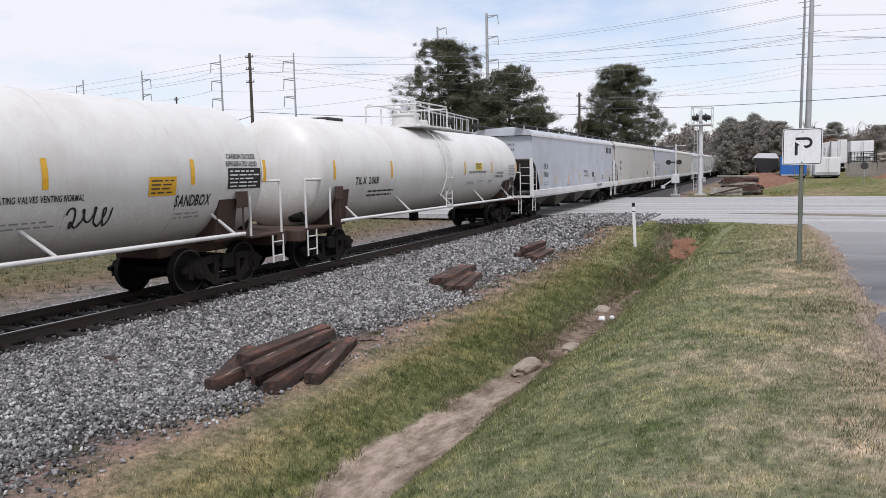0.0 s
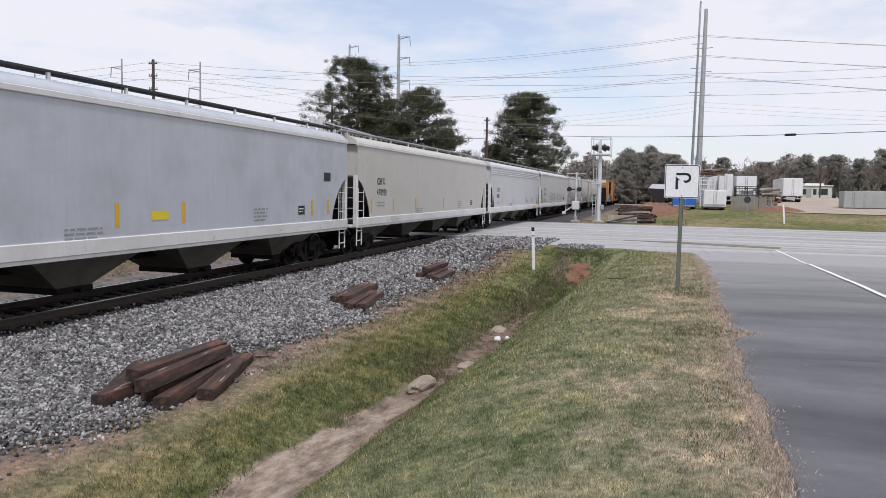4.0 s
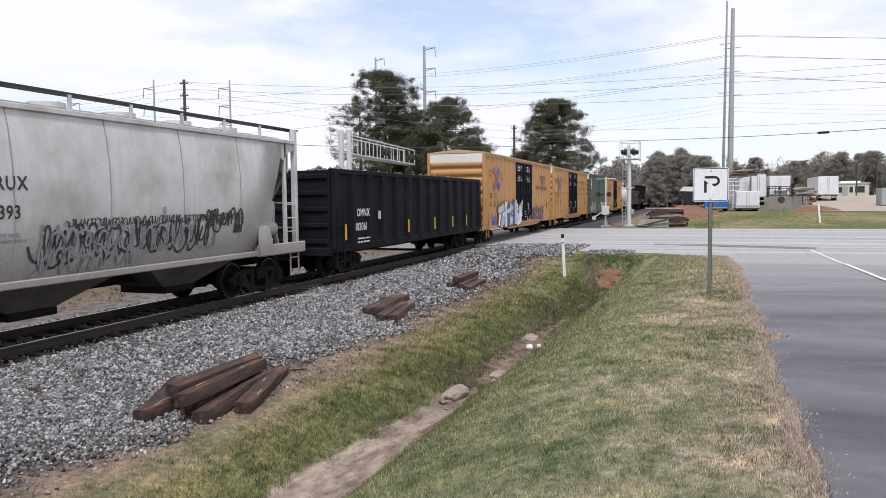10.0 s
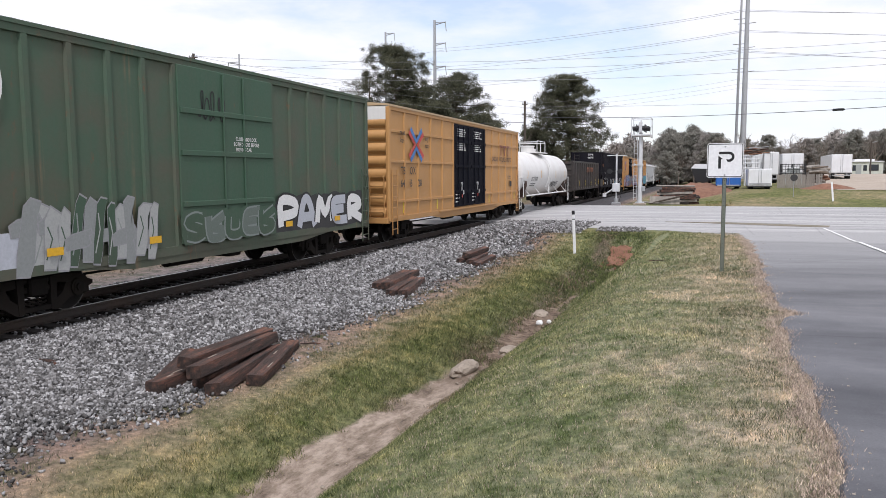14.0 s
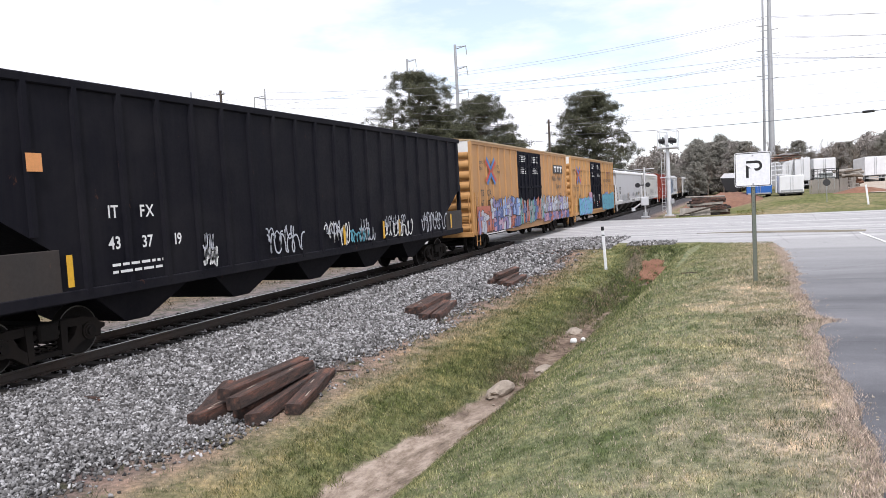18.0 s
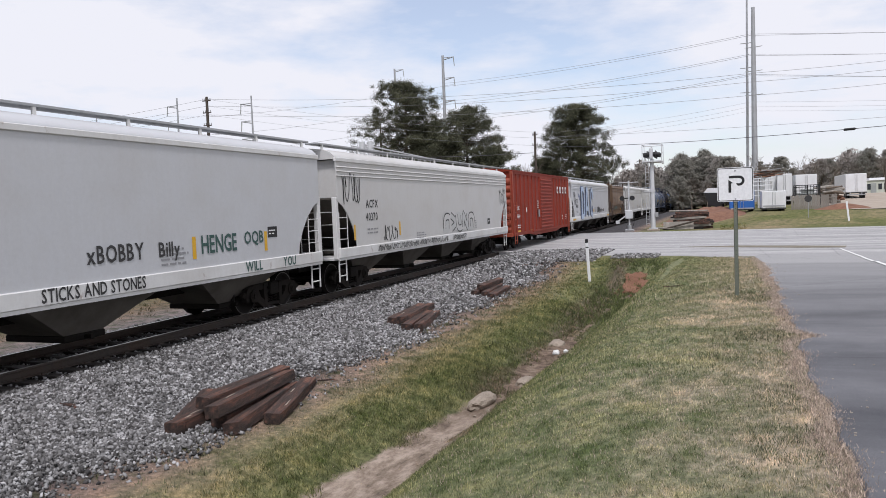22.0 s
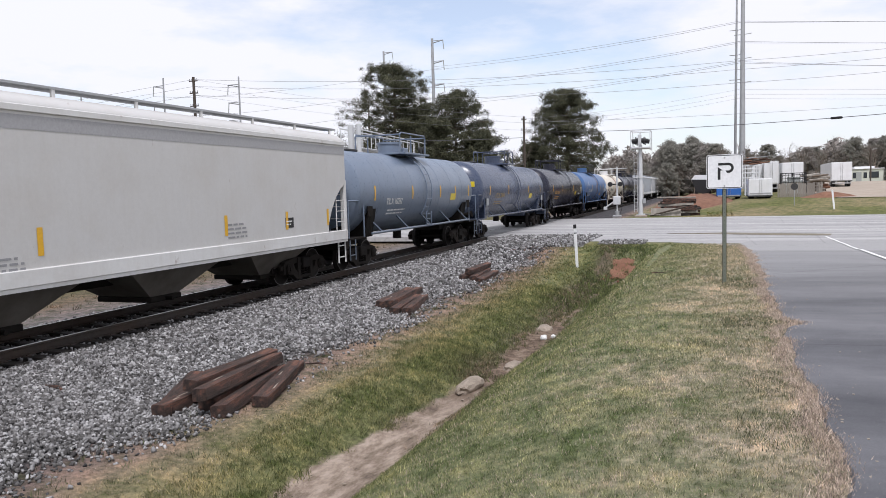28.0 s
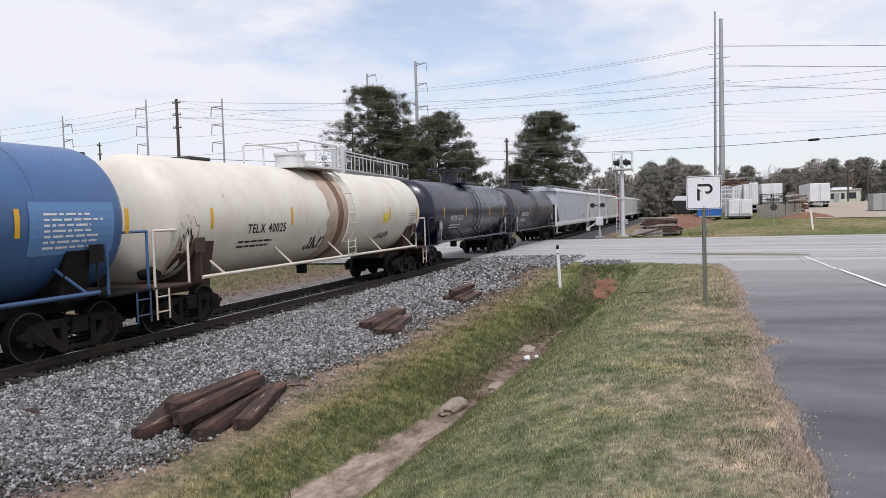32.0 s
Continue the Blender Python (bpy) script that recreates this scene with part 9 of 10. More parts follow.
def gondola(ends, label, skin, top, bottom, posts, load=True):
    car, h = new_car("gondola", label, "gondola car", ends)
    S = 1.54
    for side in (-1, 1):
        part("side_wall", Shape().box((side * S - 0.03, -h, bottom), (side * S + 0.03, h, top - 0.1)), skin, car)
        part("top_chord", Shape().box((side * S - 0.09, -h - 0.03, top - 0.16), (side * S + 0.10, h + 0.03, top), 0, 0.02), skin, car)
        part("side_sill", Shape().box((side * S - 0.08, -h, bottom - 0.12), (side * S + 0.08, h, bottom + 0.12), 0, 0.015), skin, car)
        for i in range(posts + 1):
            y = -h + 0.16 + (2 * h - 0.32) * i / posts
            a, b = side * (S + 0.02), side * (S + 0.13)
            part("side_post", Shape().prism([(a, y - 0.20), (b, y - 0.13), (b, y + 0.13), (a, y + 0.20)], "z", bottom, top - 0.14), skin, car)
    for e in (-1, 1):
        part("end_wall", Shape().box((-S, e * h - 0.06, bottom), (S, e * h + 0.06, top - 0.05)), skin, car)
        for k in range(5):
            z = bottom + 0.25 + k * (top - bottom - 0.5) / 4
            part("end_rib", Shape().box((-S + 0.1, e * (h + 0.05) - 0.08, z - 0.08), (S - 0.1, e * (h + 0.05) + 0.08, z + 0.08), 0, 0.03), skin, car)
        ladder(car, min(e * (h - 0.05), e * (h - 0.5)), max(e * (h - 0.05), e * (h - 0.5)), 0.4, bottom + 1.3, S + 0.16, skin, 5, 0.02)
        part("end_sill", Shape().box((-S, e * h - 0.14, bottom - 0.2), (S, e * h + 0.14, bottom + 0.05), 0, 0.02), skin, car)
    part("floor", Shape().box((-S, -h, bottom - 0.05), (S, h, bottom + 0.05)), skin, car)
    part("center_sill", Shape().box((-0.28, -h - 0.1, 0.6), (0.28, h + 0.1, bottom), 0, 0.02), GEAR, car)
    truck(car, -h + 1.9), truck(car, h - 1.9)
    couplers(car, h + 0.2)
    if load:
        r = random.Random(int(abs(ends[0])))
        s = Shape()
        for i in range(300):
            y, x = r.uniform(-h + 0.4, h - 0.4), r.uniform(-0.95, 0.95)
            z = top - 0.30 + r.uniform(-0.1, 0.36) * (1 - (x / 1.6) ** 2)
            k0 = len(s.v)
            s.box((-r.uniform(0.05, 0.28), -r.uniform(0.05, 0.28), -0.03), (r.uniform(0.05, 0.28), r.uniform(0.05, 0.28), 0.04))
            m_ = pose(x, y, z, r.uniform(-40, 40), r.uniform(-40, 40), r.uniform(0, 360))
            s.v[k0:] = [tuple(m_ @ Vector(p)) for p in s.v[k0:]]
        part("scrap_load", s, SCRAP, car, "jumbled grey scrap heaped above the rim")
        part("load_bed", Shape().box((-S + 0.05, -h + 0.1, top - 0.9), (S - 0.05, h - 0.1, top - 0.45)), SCRAP, car)
    return car, h


g11, h11 = gondola((-89.12, -72.41), "black ribbed gondola heaped with grey scrap metal", BLACK_STEEL, 3.50, 0.98, 13)
lettering("OMNX", 0.36, WHITE, g11, on_side(-6.85, 1.98, 1.70), squeeze=0.9)
lettering("102061", 0.36, WHITE, g11, on_side(-6.95, 1.52, 1.70), squeeze=0.9)
bars(g11, WHITE, on_side(-6.8, 1.22, 1.70), 2, 1.0, 0.05, 0.12, 2)
decal(g11, SILVER, on_side(-5.1, 1.85, 1.70), 0.24, 0.28), bars(g11, WHITE, on_end(-0.7, 3.1, -8.52), 1, 0.6, 0.12, 0.2, 1)
for y in (-7.75, -2.2, 0.9, 3.4, 5.6):
    decal(g11, YELLOW, on_side(y, 1.25, 1.70), 0.13, 0.5, "reflector")
g17, h17 = gondola((26.72, 42.36), "rusty black gondola with faded orange lettering", BROWN_STEEL, 3.66, 1.25, 12, False)
for k in range(5):
    part("emblem", Shape().box((1.675, -0.4 + 0.85 * k, 2.74), (1.681, -0.28 + 0.85 * k, 3.14)).box((1.675, -0.4 + 0.85 * k, 3.04), (1.681, 0.1 + 0.85 * k, 3.16)).box((1.675, 0.0 + 0.85 * k, 2.74), (1.681, 0.12 + 0.85 * k, 3.1)), plain("dull_orange", (0.30, 0.09, 0.035), 0.7), g17, "faded orange block letter")
for y in (-5.0, -1.5, 2.2, 5.4, 7.5):
    decal(g17, LEMON, on_side(y, 1.5, 1.70), 0.10, 0.5, "reflector")
bars(g17, WHITE, on_side(6.3, 1.45, 1.70), 2, 0.3, 0.05, 0.1, 3)

t18, h18 = new_car("open_hopper", "tall black open-top hopper with white graffiti", "hopper car", (44.52, 66.14))
face = [(-h18, 4.85), (-h18, 2.95), (-h18 + 1.6, 2.0), (-h18 + 1.6, 1.18), (h18 - 1.6, 1.18), (h18 - 1.6, 2.0), (h18, 2.95), (h18, 4.85)]
for side in (-1, 1):
    part("side_wall", Shape().prism(face, "x", side * 1.55 - 0.03, side * 1.55 + 0.03), BLACK_STEEL, t18)
    part("top_chord", Shape().box((side * 1.55 - 0.08, -h18 - 0.05, 4.74), (side * 1.55 + 0.09, h18 + 0.05, 4.9), 0, 0.02), BLACK_STEEL, t18)
    part("side_sill", Shape().box((side * 1.55 - 0.08, -h18, 1.08), (side * 1.55 + 0.08, h18, 1.28), 0, 0.015), BLACK_STEEL, t18)
    for i in range(22):
        y = -h18 + 0.3 + (2 * h18 - 0.6) * i / 21
        lo = 1.2 if abs(y) < h18 - 1.7 else 2.95 - (h18 - abs(y)) * 0.55
        part("side_post", Shape().prism([(side * 1.57, y - 0.09), (side * 1.64, y - 0.05), (side * 1.64, y + 0.05), (side * 1.57, y + 0.09)], "z", lo, 4.76), BLACK_STEEL, t18)
part("body", Shape().prism([(-h18 + 0.1, 4.3), (-h18 + 0.1, 3.0), (-h18 + 3.2, 1.2), (h18 - 3.2, 1.2), (h18 - 0.1, 3.0), (h18 - 0.1, 4.3)], "x", -1.5, 1.5), BLACK_STEEL, t18)
for e in (-1, 1):
    part("end_wall", Shape().box((-1.55, e * (h18 - 0.05) - 0.05, 2.95), (1.55, e * (h18 - 0.05) + 0.05, 4.86), 0, 0.01), BLACK_STEEL, t18)
    part("end_platform", Shape().box((-1.5, min(e * h18, e * (h18 - 1.9)), 1.05), (1.5, max(e * h18, e * (h18 - 1.9)), 1.2), 0, 0.01), BLACK_STEEL, t18)
    for side in (-1, 1):
        part("corner_post", Shape().box((side * 1.5 - 0.07, e * h18 - 0.07, 1.1), (side * 1.5 + 0.07, e * h18 + 0.07, 3.0), 0, 0.01), BLACK_STEEL, t18)
    end_ladder(t18, -1.2, -0.7, 1.2, 4.7, e * (h18 + 0.05), BROWN_STEEL, 10)
    part("shoulder", Shape().box((1.45, min(e * (h18 - 1.75), e * h18), 1.2), (1.6, max(e * (h18 - 1.75), e * h18), 2.0), 0, 0.01), BROWN_STEEL, t18)
for i in range(5):
    y = -h18 + 4.0 + i * (2 * h18 - 8) / 4
    part("hopper_bay", Shape().loft([[(-1.3, y - 1.5, 1.2), (1.3, y - 1.5, 1.2), (1.3, y + 1.5, 1.2), (-1.3, y + 1.5, 1.2)], [(-1.0, y - 0.3, 0.45), (1.0, y - 0.3, 0.45), (1.0, y + 0.3, 0.45), (-1.0, y + 0.3, 0.45)]], soft=False), BLACK_STEEL, t18)
truck(t18, -h18 + 1.8), truck(t18, h18 - 1.8), couplers(t18, h18)
for word, a, b in (("IT", -8.0, 2.49), ("FX", -7.22, 2.48), ("43", -8.05, 1.92), ("37", -7.22, 1.90), ("19", -6.33, 1.89)):
    lettering(word, 0.32, WHITE, t18, on_side(a, b, 1.66), squeeze=0.9)
lettering("ITFX", 0.26, WHITE, t18, on_end(0.3, 4.5, -h18 - 0.02), squeeze=0.9), lettering("433719", 0.24, WHITE, t18, on_end(0.2, 4.2, -h18 - 0.02), squeeze=0.9)
decal(t18, plain("orange_sticker", (0.70, 0.30, 0.10), 0.5), on_side(-9.6, 3.3, 1.66), 0.3, 0.3), bars(t18, WHITE, on_side(-8.0, 1.6, 1.66), 2, 1.6, 0.05, 0.13, 3)
for k, (a, b) in enumerate(((-5.5, -5.0), (-3.2, -1.4), (-0.4, 0.9), (1.6, 2.6), (3.3, 5.6), (6.4, 9.0))):
    scribble(t18, a, b, 1.35, 1.75 + 0.12 * (k % 3), SILVER if k % 2 else WHITE, 50 + k, 1.668, 0.045, 6)
    scribble(t18, a, a + 0.7 * (b - a), 1.7, 2.05, SILVER, 80 + k, 1.670, 0.035, 4)
scribble(t18, 1.0, 2.2, 1.35, 1.75, CYAN, 58, 1.668, 0.10, 3)
for y in (-9.0, 0.6, 3.2, 4.4, 9.3):
    decal(t18, YELLOW, on_side(y, 1.35, 1.668), 0.13, 0.55, "reflector")


# Tank cars ---------------------------------------------------------------------
def tank(ends, label, skin, mark="", number="", ink=SOFT_BLACK, R=1.50, zc=2.56, frame_mat=None, platform="rail", plat_mat=None, stripe=YELLOW, dome_mat=None, rust_band=None, under=None, stripes=None, ladder_y=0.0, mark_y=None, mark_size=0.34):
    car, h = new_car("tank_car", label, "tank car", ends)
    seg = 40
    L = h - 0.35
    prof = [(-L, 0.0)] + [(-L + 0.62 * (1 - math.cos(radians(a))), R * math.sin(radians(a))) for a in (14, 28, 42, 56, 70, 80, 90)]
    prof += [(-y, r_) for y, r_ in prof[::-1]]
    prof = [(y, max(r_, 0.02)) for y, r_ in prof]
    rings = [[(r_ * math.cos(2 * math.pi * i / seg), y, zc + r_ * math.sin(2 * math.pi * i / seg)) for i in range(seg)] for y, r_ in prof]
    part("shell", Shape().loft(rings), skin, car, "round welded tank shell")
    for k in range(1, 8):
        y = -L + 0.62 + (2 * L - 1.24) * k / 8
        ring_ = [((R + 0.003) * math.cos(2 * math.pi * i / seg), (R + 0.003) * math.sin(2 * math.pi * i / seg)) for i in range(seg)]
        part("weld_seam", Shape().loft([[(a, y - 0.015, zc + b) for a, b in ring_], [(a * 1.004, y, zc + b * 1.004) for a, b in ring_], [(a, y + 0.015, zc + b) for a, b in ring_]], caps=False), skin, car)
    if rust_band:
        a0, a1 = rust_band
        ring_ = [(R * math.cos(2 * math.pi * i / seg), R * math.sin(2 * math.pi * i / seg)) for i in range(seg)]
        mid = (a0 + a1) / 2
        bands = ((a0, a1, 0.010, STAIN),) if a1 - a0 < 0.6 else ((a0, a1, 0.006, STAIN_PALE), (mid - 0.06, mid + 0.34, 0.012, STAIN))
        for lo_, hi_, up_, m_ in bands:
            wave = lambda i, p: 0.05 * (hi_ - lo_) * (math.sin(i * 0.9 + p) + math.sin(i * 2.3 + 2 * p))
            part("stain", Shape().loft([[(a * (1 + up_ / R), lo_ + wave(i, 1), zc + b * (1 + up_ / R)) for i, (a, b) in enumerate(ring_)], [(a * (1 + up_ / R), hi_ + wave(i, 2), zc + b * (1 + up_ / R)) for i, (a, b) in enumerate(ring_)]], caps=False), m_, car, "brown spill stain round the tank")
    fm = frame_mat or skin
    for side in (-1, 1):
        part("side_rail", Shape().tube([(side * 1.52, -h + 1.6, 1.18), (side * 1.52, h - 1.6, 1.18)], 0.045, 8), fm, car, "long side handrail")
        for i in range(5):
            y = -h + 2.2 + (2 * h - 4.4) * i / 4
            part("rail_bracket", Shape().tube([(side * 1.52, y + 0.3, 1.18), (side * 1.22, y - 0.15, 1.68)], 0.035), fm, car)
        for e in (-1, 1):
            part("end_handrail", Shape().tube([(side * 1.42, e * (h - 0.1), 1.05), (side * 1.42, e * (h - 0.1), 2.3), (side * 1.42, e * (h - 1.25), 2.3), (side * 1.42, e * (h - 1.25), 1.05)], 0.03), fm, car, "looped end handrail")
        ladder(car, ladder_y - 0.28, ladder_y + 0.28, 1.15, 1.75, side * 1.56, fm, 3)
        pts = [((R + 0.12) * math.cos(radians(a)) * side, zc + (R + 0.12) * math.sin(radians(a))) for a in range(-35, 91, 12)]
        s = Shape()
        for y in (ladder_y - 0.28, ladder_y + 0.28):
            s.tube([(x, y, z) for x, z in pts], 0.022)
        for x, z in pts:
            s.tube([(x, ladder_y - 0.28, z), (x, ladder_y + 0.28, z)], 0.016, 5)
        part("ladder", s, fm, car, "curved ladder to the top platform")
    for e in (-1, 1):
        part("end_frame", Shape().box((-1.45, e * h - 0.3, 0.78), (1.45, e * h + 0.05, 1.08), 0, 0.03).box((-0.6, min(e * h, e * (h - 3.2)), 0.78), (0.6, max(e * h, e * (h - 3.2)), 1.08), 0, 0.03), under or fm, car)
        part("saddle", Shape().prism([(-1.25, 1.05), (1.25, 1.05), (1.42, 2.0), (1.1, 1.55), (0, 1.1), (-1.1, 1.55), (-1.42, 2.0)], "y", e * (h - 1.95) - 0.3, e * (h - 1.95) + 0.3), under or fm, car)
        part("walkway", Shape().box((-1.45, min(e * h, e * (h - 1.3)), 1.04), (1.45, max(e * h, e * (h - 1.3)), 1.10), 0, 0.01), under or fm, car)
        for side in (-1, 1):
            part("placard_holder", Shape().box((side * 1.5 - 0.02, e * (h - 1.6) - 0.18, 1.75), (side * 1.5 + 0.02, e * (h - 1.6) + 0.18, 2.1), 0, 0.01).tube([(side * 1.5, e * (h - 1.6), 1.1), (side * 1.5, e * (h - 1.6), 1.8)], 0.02), under or GALV, car)
            ladder(car, min(e * (h - 0.1), e * (h - 0.5)), max(e * (h - 0.1), e * (h - 0.5)), 0.4, 1.05, side * 1.45, fm, 2, 0.022)
        part("brake_gear", Shape().cyl((0.9, e * (h - 0.8), 1.35), (0.5, e * (h - 0.8), 1.35), 0.16, 10), GEAR, car)
    top = zc + R
    pm = plat_mat or fm
    if platform:
        w = 2.3 if platform == "wide" else 1.6
        part("manway", Shape().cyl((0, -0.2, top - 0.1), (0, -0.2, top + 0.42), 0.48, 16).cyl((0, -0.2, top + 0.42), (0, -0.2, top + 0.5), 0.52, 16), dome_mat or skin, car, "round manway housing")
        part("platform", Shape().box((-1.15, -w * 0.6, top - 0.04), (1.15, w * 0.6, top + 0.03), 0, 0.01), pm, car)
        s = Shape()
        for x in (-0.95, 0.95):
            for y in (-w * 0.6, -w * 0.1, w * 0.6):
                s.tube([(x, y, top), (x, y, top + 0.72)], 0.03)
            s.tube([(x, -w * 0.6 + 0.1, top + 0.80), (x, w * 0.6 - 0.1, top + 0.80)], 0.03)
            for d in (-1, 1):
                s.tube([(x, d * w * 0.6, top + 0.70), (x, d * (w * 0.6 - 0.1), top + 0.80)], 0.03)
        for y in (-w * 0.6, w * 0.6):
            s.tube([(-0.95, y, top + 0.72), (0.95, y, top + 0.72)], 0.03)
        part("platform_railing", s, pm, car)
        part("valve_box", Shape().box((-0.35, 0.5, top), (0.35, 1.0, top + 0.32), 0, 0.03), dome_mat or skin, car)
    part("vent", Shape().box((-0.3, -h * 0.66, top - 0.02), (0.3, -h * 0.66 + 0.9, top + 0.06), 0, 0.02), SOFT_BLACK, car)
    truck(car, -h + 1.7), truck(car, h - 1.7)
    couplers(car, h + 0.3)
    part("bottom_outlet", Shape().cyl((0, 0.3, 1.15), (0, 0.3, 0.65), 0.18, 10), GEAR, car)
    place = lambda y, z: on_round(y, z, R, zc)
    if mark:
        lettering(mark + " " + number, mark_size, ink, car, place(-h + 3.3 if mark_y is None else mark_y, 2.12), squeeze=1.0)
        bars(car, ink, place(-h + 3.35, 1.88), 2, 1.8, 0.05, 0.12, 5)
        lettering(number, 0.2, ink, car, lambda u, v: (0.3 + u, -h + 0.36 + 0.32, 3.2 + v), squeeze=1.0)
        bars(car, ink, lambda u, v: (0.3 + u, -h + 0.36 + 0.28, 3.05 + v), 3, 0.7, 0.035, 0.09, 4)
    for y in stripes or (-h + 2.1, -h * 0.28, h * 0.32, h - 2.1):
        decal(car, stripe, place(y, 2.28), 0.11, 0.5, "reflector")
    return car, h, place


# Shells darken towards the belly: brown dust plus shade painted in.
TANK_WHITE = paint("tank_white", (0.66, 0.655, 0.635), (0.28, 0.20, 0.145), 0.22, 0.4, 0, 0.3, 0.0, 0.9, 1.55)
RUSTY = paint("rusty_underframe", (0.075, 0.050, 0.040), (0.028, 0.021, 0.018), 0.7, 0.8, 0, 0.5, 0.4, gloss=0.2)
TANK_CREAM = paint("tank_cream", (0.70, 0.66, 0.57), (0.38, 0.26, 0.17), 0.3, 0.45, 0, 0.35, 0.08, 0.5, 1.35)
TANK_GREY = paint("tank_grey", (0.052, 0.070, 0.118), (0.030, 0.032, 0.038), 0.2, 0.24, 0.0, 0.2, 0, 0.5, 1.5)
TANK_SLATE = paint("tank_slate", (0.145, 0.185, 0.25), (0.05, 0.055, 0.062), 0.25, 0.28, 0.0, 0.25, 0, 0.6, 1.5)
TANK_BLACK = paint("tank_black", (0.008, 0.0095, 0.024), (0.012, 0.012, 0.015), 0.2, 0.22, 0, 0.25, 0, 0.15, 1.3)
TANK_DARK = paint("tank_dark_grey", (0.025, 0.03, 0.042), (0.06, 0.04, 0.03), 0.45, 0.34, 0, 0.5, 0.1, 0.5, 1.4)
TANK_BLUE = paint("tank_blue", (0.052, 0.130, 0.300), (0.030, 0.045, 0.075), 0.35, 0.34, 0, 0.4, 0, 0.8, 1.6)
STAIN = paint("brown_stain", (0.15, 0.075, 0.048), (0.30, 0.19, 0.135), 0.7, 0.6, 0, 0.7)
STAIN_PALE = paint("pale_rust_stain", (0.40, 0.285, 0.22), (0.62, 0.54, 0.45), 0.9, 0.6, 0, 0.8)
k0, kh0, p0 = tank((-299.85, -277.75), "white carbon dioxide tank car with rusty end frame", TANK_WHITE, under=RUSTY, stripes=(-8.0, -3.0, 4.55, 7.88, 10.2), frame_mat=TRIM_WHITE, zc=2.5, R=1.52)
lettering("CARBON DIOXIDE", 0.15, BLACK, k0, p0(9.0, 2.80), squeeze=0.72), lettering("REFRIGERATED LIQUID", 0.15, BLACK, k0, p0(8.95, 2.64), squeeze=0.64)
decal(k0, BLACK, p0(9.0, 2.16), 1.1, 0.44, "data_panel", "black data panel"), bars(k0, WHITE, on_round(9.05, 2.52, 1.52, 2.5, 0.014), 5, 1.0, 0.028, 0.08, 4)
lettering("REGULATING VALVES VENTING NORMAL", 0.15, BLACK, k0, p0(3.5, 2.08), squeeze=0.62)
decal(k0, YELLOW, p0(6.78, 2.09), 0.7, 0.36, "sticker", "orange-yellow warning panel"), bars(k0, SOFT_BLACK, on_round(6.83, 2.36, 1.52, 2.5, 0.014), 4, 0.6, 0.028, 0.075, 2)
lettering("SANDBOX", 0.32, BLACK, k0, p0(7.5, 1.86), "graffiti", 0.62), scribble(k0, 5.1, 6.0, 1.62, 1.98, BLACK, 70, w=0.035, loops=5, place=p0(0, 0))
bars(k0, GREY_INK, p0(7.6, 1.7), 2, 0.8, 0.03, 0.08, 3), bars(k0, GREY_INK, p0(3.9, 1.75), 2, 1.0, 0.03, 0.08, 4)
k1, kh1, p1 = tank((-276.9, -258.9), "white tank car with tall top platform railing", TANK_WHITE, "TILX", "20118", BLACK, frame_mat=TRIM_WHITE, zc=2.5, platform="wide", stripes=(-7.65, -4.35, 1.7, 4.72, 8.0), under=RUSTY, mark_y=-6.48, mark_size=0.29)
decal(k1, LEMON, p1(2.87, 2.46), 0.75, 0.27, "sticker", "yellow warning panel"), bars(k1, SOFT_BLACK, on_round(2.93, 2.66, 1.5, 2.5, 0.014), 3, 0.62, 0.04, 0.075, 6)
lettering("REGULATING VALVES VENTING NORMAL", 0.13, BLACK, k1, p1(2.18, 2.33), squeeze=0.72)
bars(k1, GREY_INK, p1(2.1, 1.98), 2, 0.8, 0.035, 0.07, 3), bars(k1, GREY_INK, p1(3.3, 2.0), 1, 0.9, 0.035, 0.07, 4), bars(k1, GREY_INK, p1(4.5, 2.0), 2, 0.45, 0.035, 0.07, 5)
lettering("CARBON DIOXIDE", 0.13, BLACK, k1, p1(5.35, 2.27), squeeze=0.75), lettering("REFRIGERATED LIQUID", 0.13, BLACK, k1, p1(5.27, 2.13), squeeze=0.68)
bars(k1, GREY_INK, p1(6.95, 2.6), 7, 1.05, 0.03, 0.068, 7), decal(k1, SOFT_BLACK, p1(6.42, 1.72), 0.5, 0.24, "data_panel", "black data panel")
k16, kh16, p16 = tank((8.2, 25.6), "white tank car with rust-streaked end and platform", TANK_WHITE, "UTLX", "76232", SOFT_BLACK, frame_mat=TRIM_WHITE, platform="wide", under=RUSTY)
scribble(k16, 1.5, 4.2, 1.6, 2.0, BLACK, 71, w=0.06, loops=5, place=p16(0, 0))
k28, kh28, p28 = tank((243.3, 257.5), "slate-grey tank car with a grey top platform", TANK_SLATE, "TILX", "161212", WHITE, platform="wide", mark_y=-4.02, mark_size=0.30, under=GEAR, stripes=(-5.1, -1.6, 1.6, 3.6, 5.6))
decal(k28, LEMON, p28(3.0, 2.15), 0.75, 0.28, "sticker", "yellow warning panel")
k29, kh29, p29 = tank((257.7, 274.4), "long slate-grey tank car with yellow plates", TANK_GREY, "UTLX", "210145", plain("dull_ochre", (0.35, 0.24, 0.08), 0.6))
decal(k29, LEMON, p29(3.2, 1.98), 0.75, 0.28, "sticker", "yellow warning panel")
part("sign_plate", Shape().box((0.55, -kh29 - 0.02, 2.72), (1.3, -kh29 + 0.02, 2.98), 0, 0.01), LEMON, k29, "bright yellow plate on the tank end")
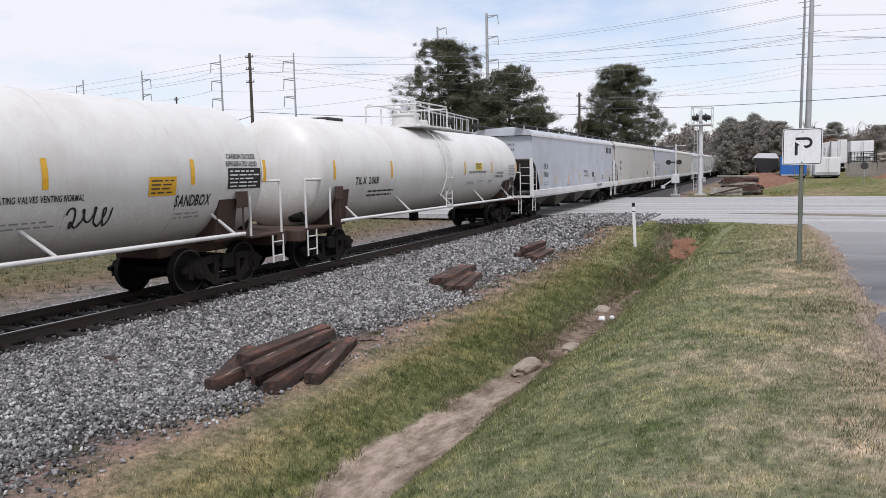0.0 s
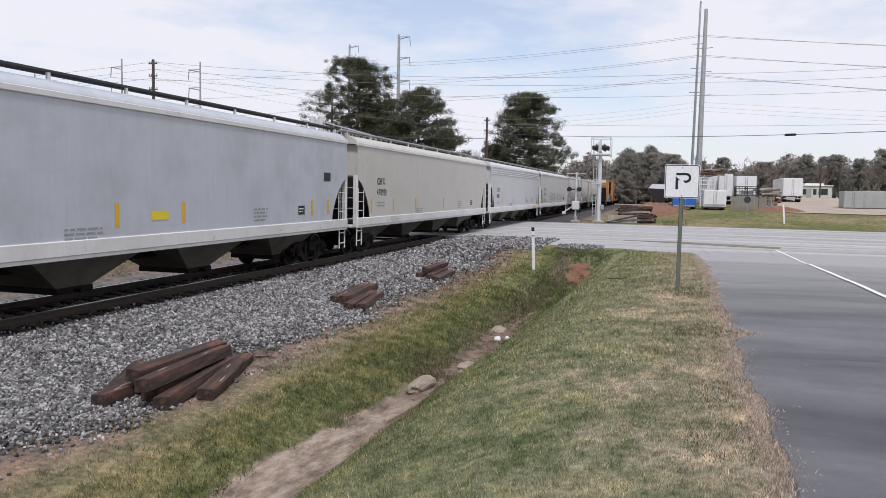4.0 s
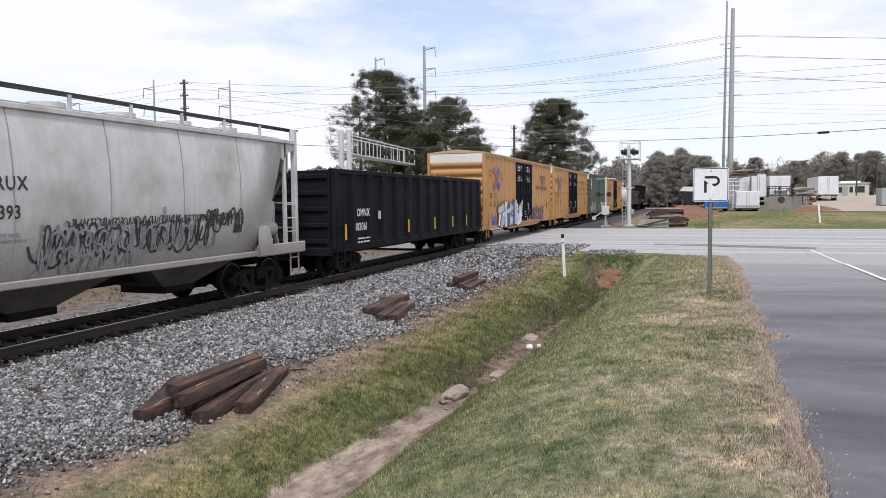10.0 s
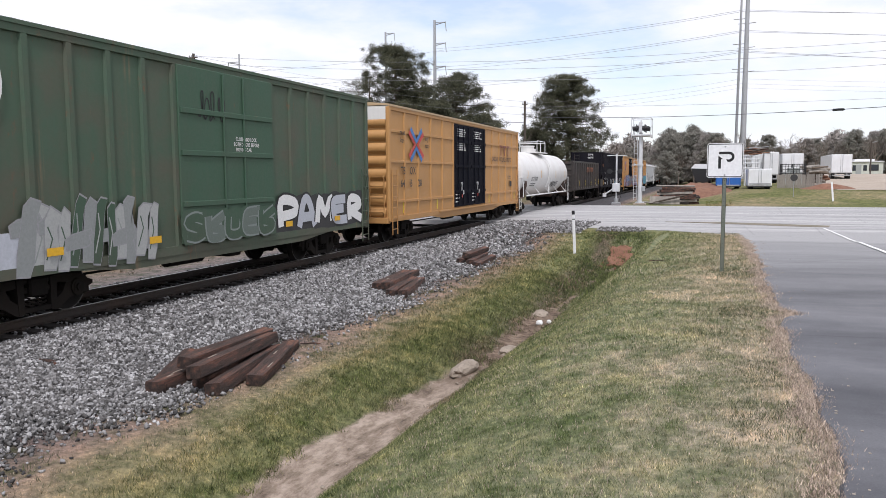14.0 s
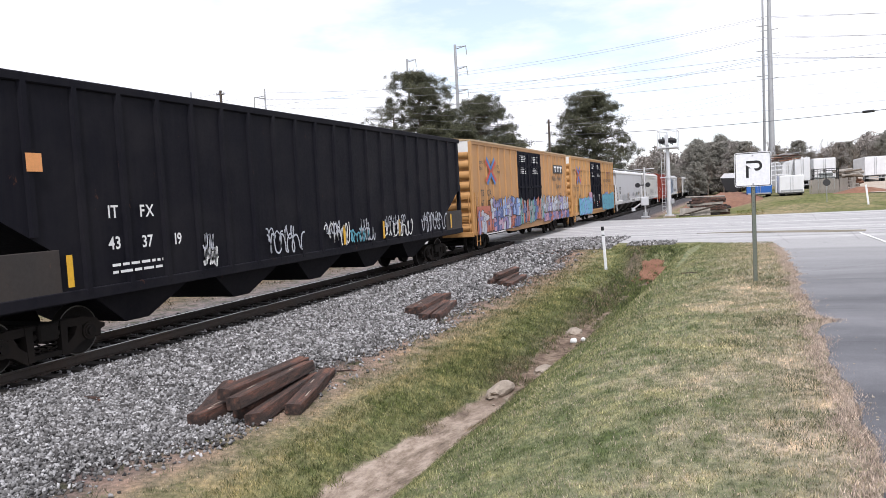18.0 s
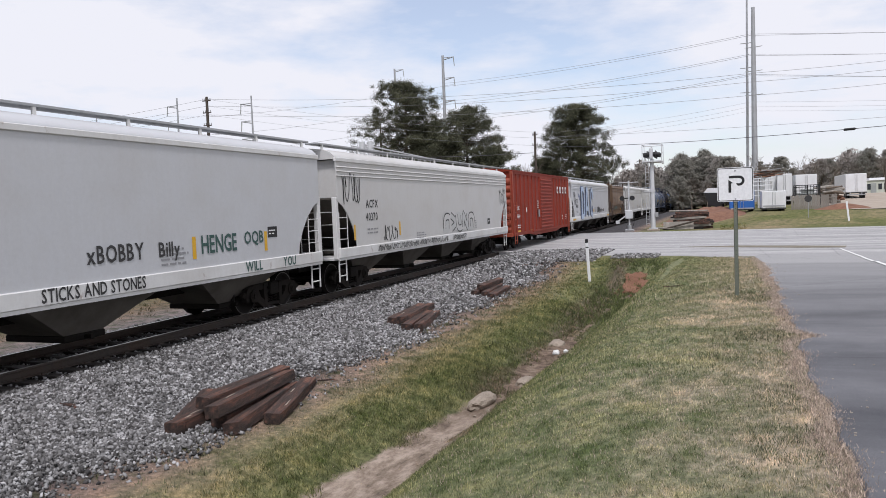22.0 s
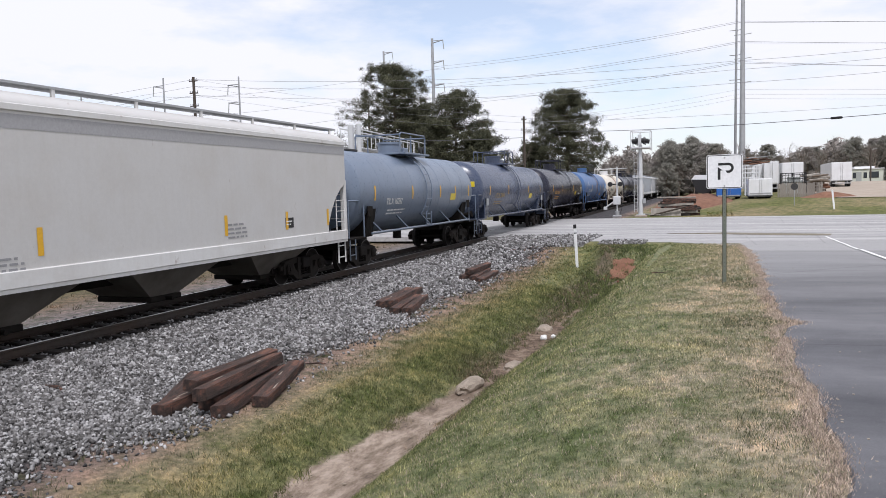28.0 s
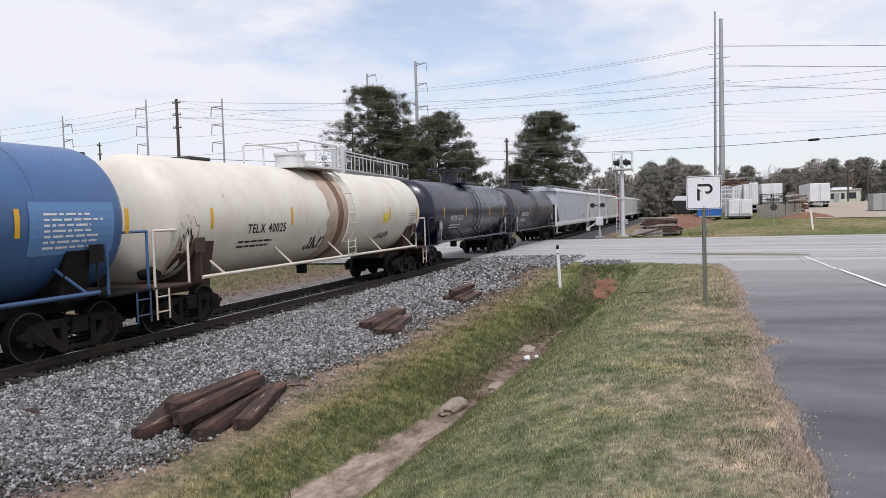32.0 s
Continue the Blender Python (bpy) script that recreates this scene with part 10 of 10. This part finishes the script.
k30, kh30, p30 = tank((274.9, 291.6), "black tank car with yellow lettering and plates", TANK_BLACK, "RACX", "51782", plain("ochre_ink", (0.5, 0.26, 0.06), 0.6), mark_y=-5.27, mark_size=0.30, ladder_y=0.9, under=GEAR, dome_mat=TANK_BLACK)
decal(k30, LEMON, p30(3.6, 1.98), 0.75, 0.28, "sticker", "yellow warning panel"), decal(k30, WHITE, p30(5.3, 1.98), 0.8, 0.14), bars(k30, WHITE, p30(6.4, 2.55), 6, 0.9, 0.04, 0.11, 8)
k31, kh31, p31 = tank((291.8, 309.2), "blue tank car with black end grime", TANK_BLUE, "UTLX", "647541", WHITE, ladder_y=0.75, under=GEAR, stripes=(-6.9, -3.3, -0.5, 2.45, 5.3, 7.9), platform="wide", plat_mat=TANK_DARK, rust_band=(0.42, 0.80))
decal(k31, YELLOW, p31(2.97, 1.62), 0.62, 0.3, "sticker", "orange warning panel"), decal(k31, plain("placard_blue", (0.11, 0.24, 0.46), 0.5), p31(5.6, 1.95), 2.0, 0.95, "data_panel", "blue panel of white print"), bars(k31, WHITE, on_round(5.9, 2.66, 1.5, 2.56, 0.014), 7, 1.4, 0.04, 0.1, 8)
scribble(k31, -6.2, -5.0, 2.7, 3.1, SILVER, 72, w=0.03, loops=4, place=p31(0, 0))
k32, kh32, p32 = tank((309.2, 326.7), "cream tank car with a broad brown spill stain", TANK_CREAM, "TELX", "40025", BLACK, ladder_y=0.95, under=RUSTY, mark_y=-5.09, stripes=(-6.7, -2.9, 4.5, 7.4), platform="wide", frame_mat=TANK_CREAM, plat_mat=TRIM_WHITE, dome_mat=TRIM_WHITE, rust_band=(-0.6, 0.95))
scribble(k32, -1.6, -0.6, 1.5, 1.9, BLACK, 73, w=0.05, loops=3, place=p32(0, 0)), decal(k32, LEMON, p32(3.9, 2.2), 0.5, 0.36, "sticker")
bars(k32, GREY_INK, p32(6.6, 2.5), 7, 0.8, 0.035, 0.1, 5), scribble(k32, 3.6, 4.8, 1.62, 1.85, BLACK, 74, w=0.03, loops=4, place=p32(0, 0))
tank((327.0, 342.9), "black tank car with white lettering", TANK_BLACK, "PROX", "32378", WHITE), tank((343.1, 359.6), "dark grey tank car behind the black one", TANK_DARK, "GATX", "210330", WHITE)


# Brown spill on the ends of the cream tank.
for y0, z0, w, h, m_, d_ in ((-kh32 + 0.80, 1.2, 1.0, 1.5, STAIN_PALE, 0.0), (-kh32 + 0.98, 1.2, 0.55, 1.2, RUSTY, 0.006), (kh32 - 1.6, 1.3, 0.5, 0.5, STAIN, 0.0)):
    k = 24
    edge = [(y0 + w * 0.5 * (1 + math.cos(2 * math.pi * i / k) * (0.85 + 0.15 * math.sin(5 * i))), z0 + h * 0.5 * (1 + math.sin(2 * math.pi * i / k)) * (0.9 + 0.1 * math.sin(3 * i))) for i in range(k)]
    lay_ = lambda u, v: (p32(0, 0)(u, v)[0] + d_, u, v)
    part("stain", Shape().add([lay_(y0 + w / 2, z0 + h * 0.4)] + [lay_(u, v) for u, v in edge], [(0, i + 1, (i + 1) % k + 1) for i in range(k)]), m_, k32, "dark brown spill stain")

# ---- movement ----
def train_at(t):
    """How far the train has come along the track."""
    u = (t - 16) / 16
    return 294.54 * u + 1.46 * u * u


def motions():
    for car, middle in CARS:
        walk(car, [(t, pose(TRACK, middle - train_at(t), 0)) for t in (0, 4, 8, 12, 16, 20, 24, 28, 32)])


motions()
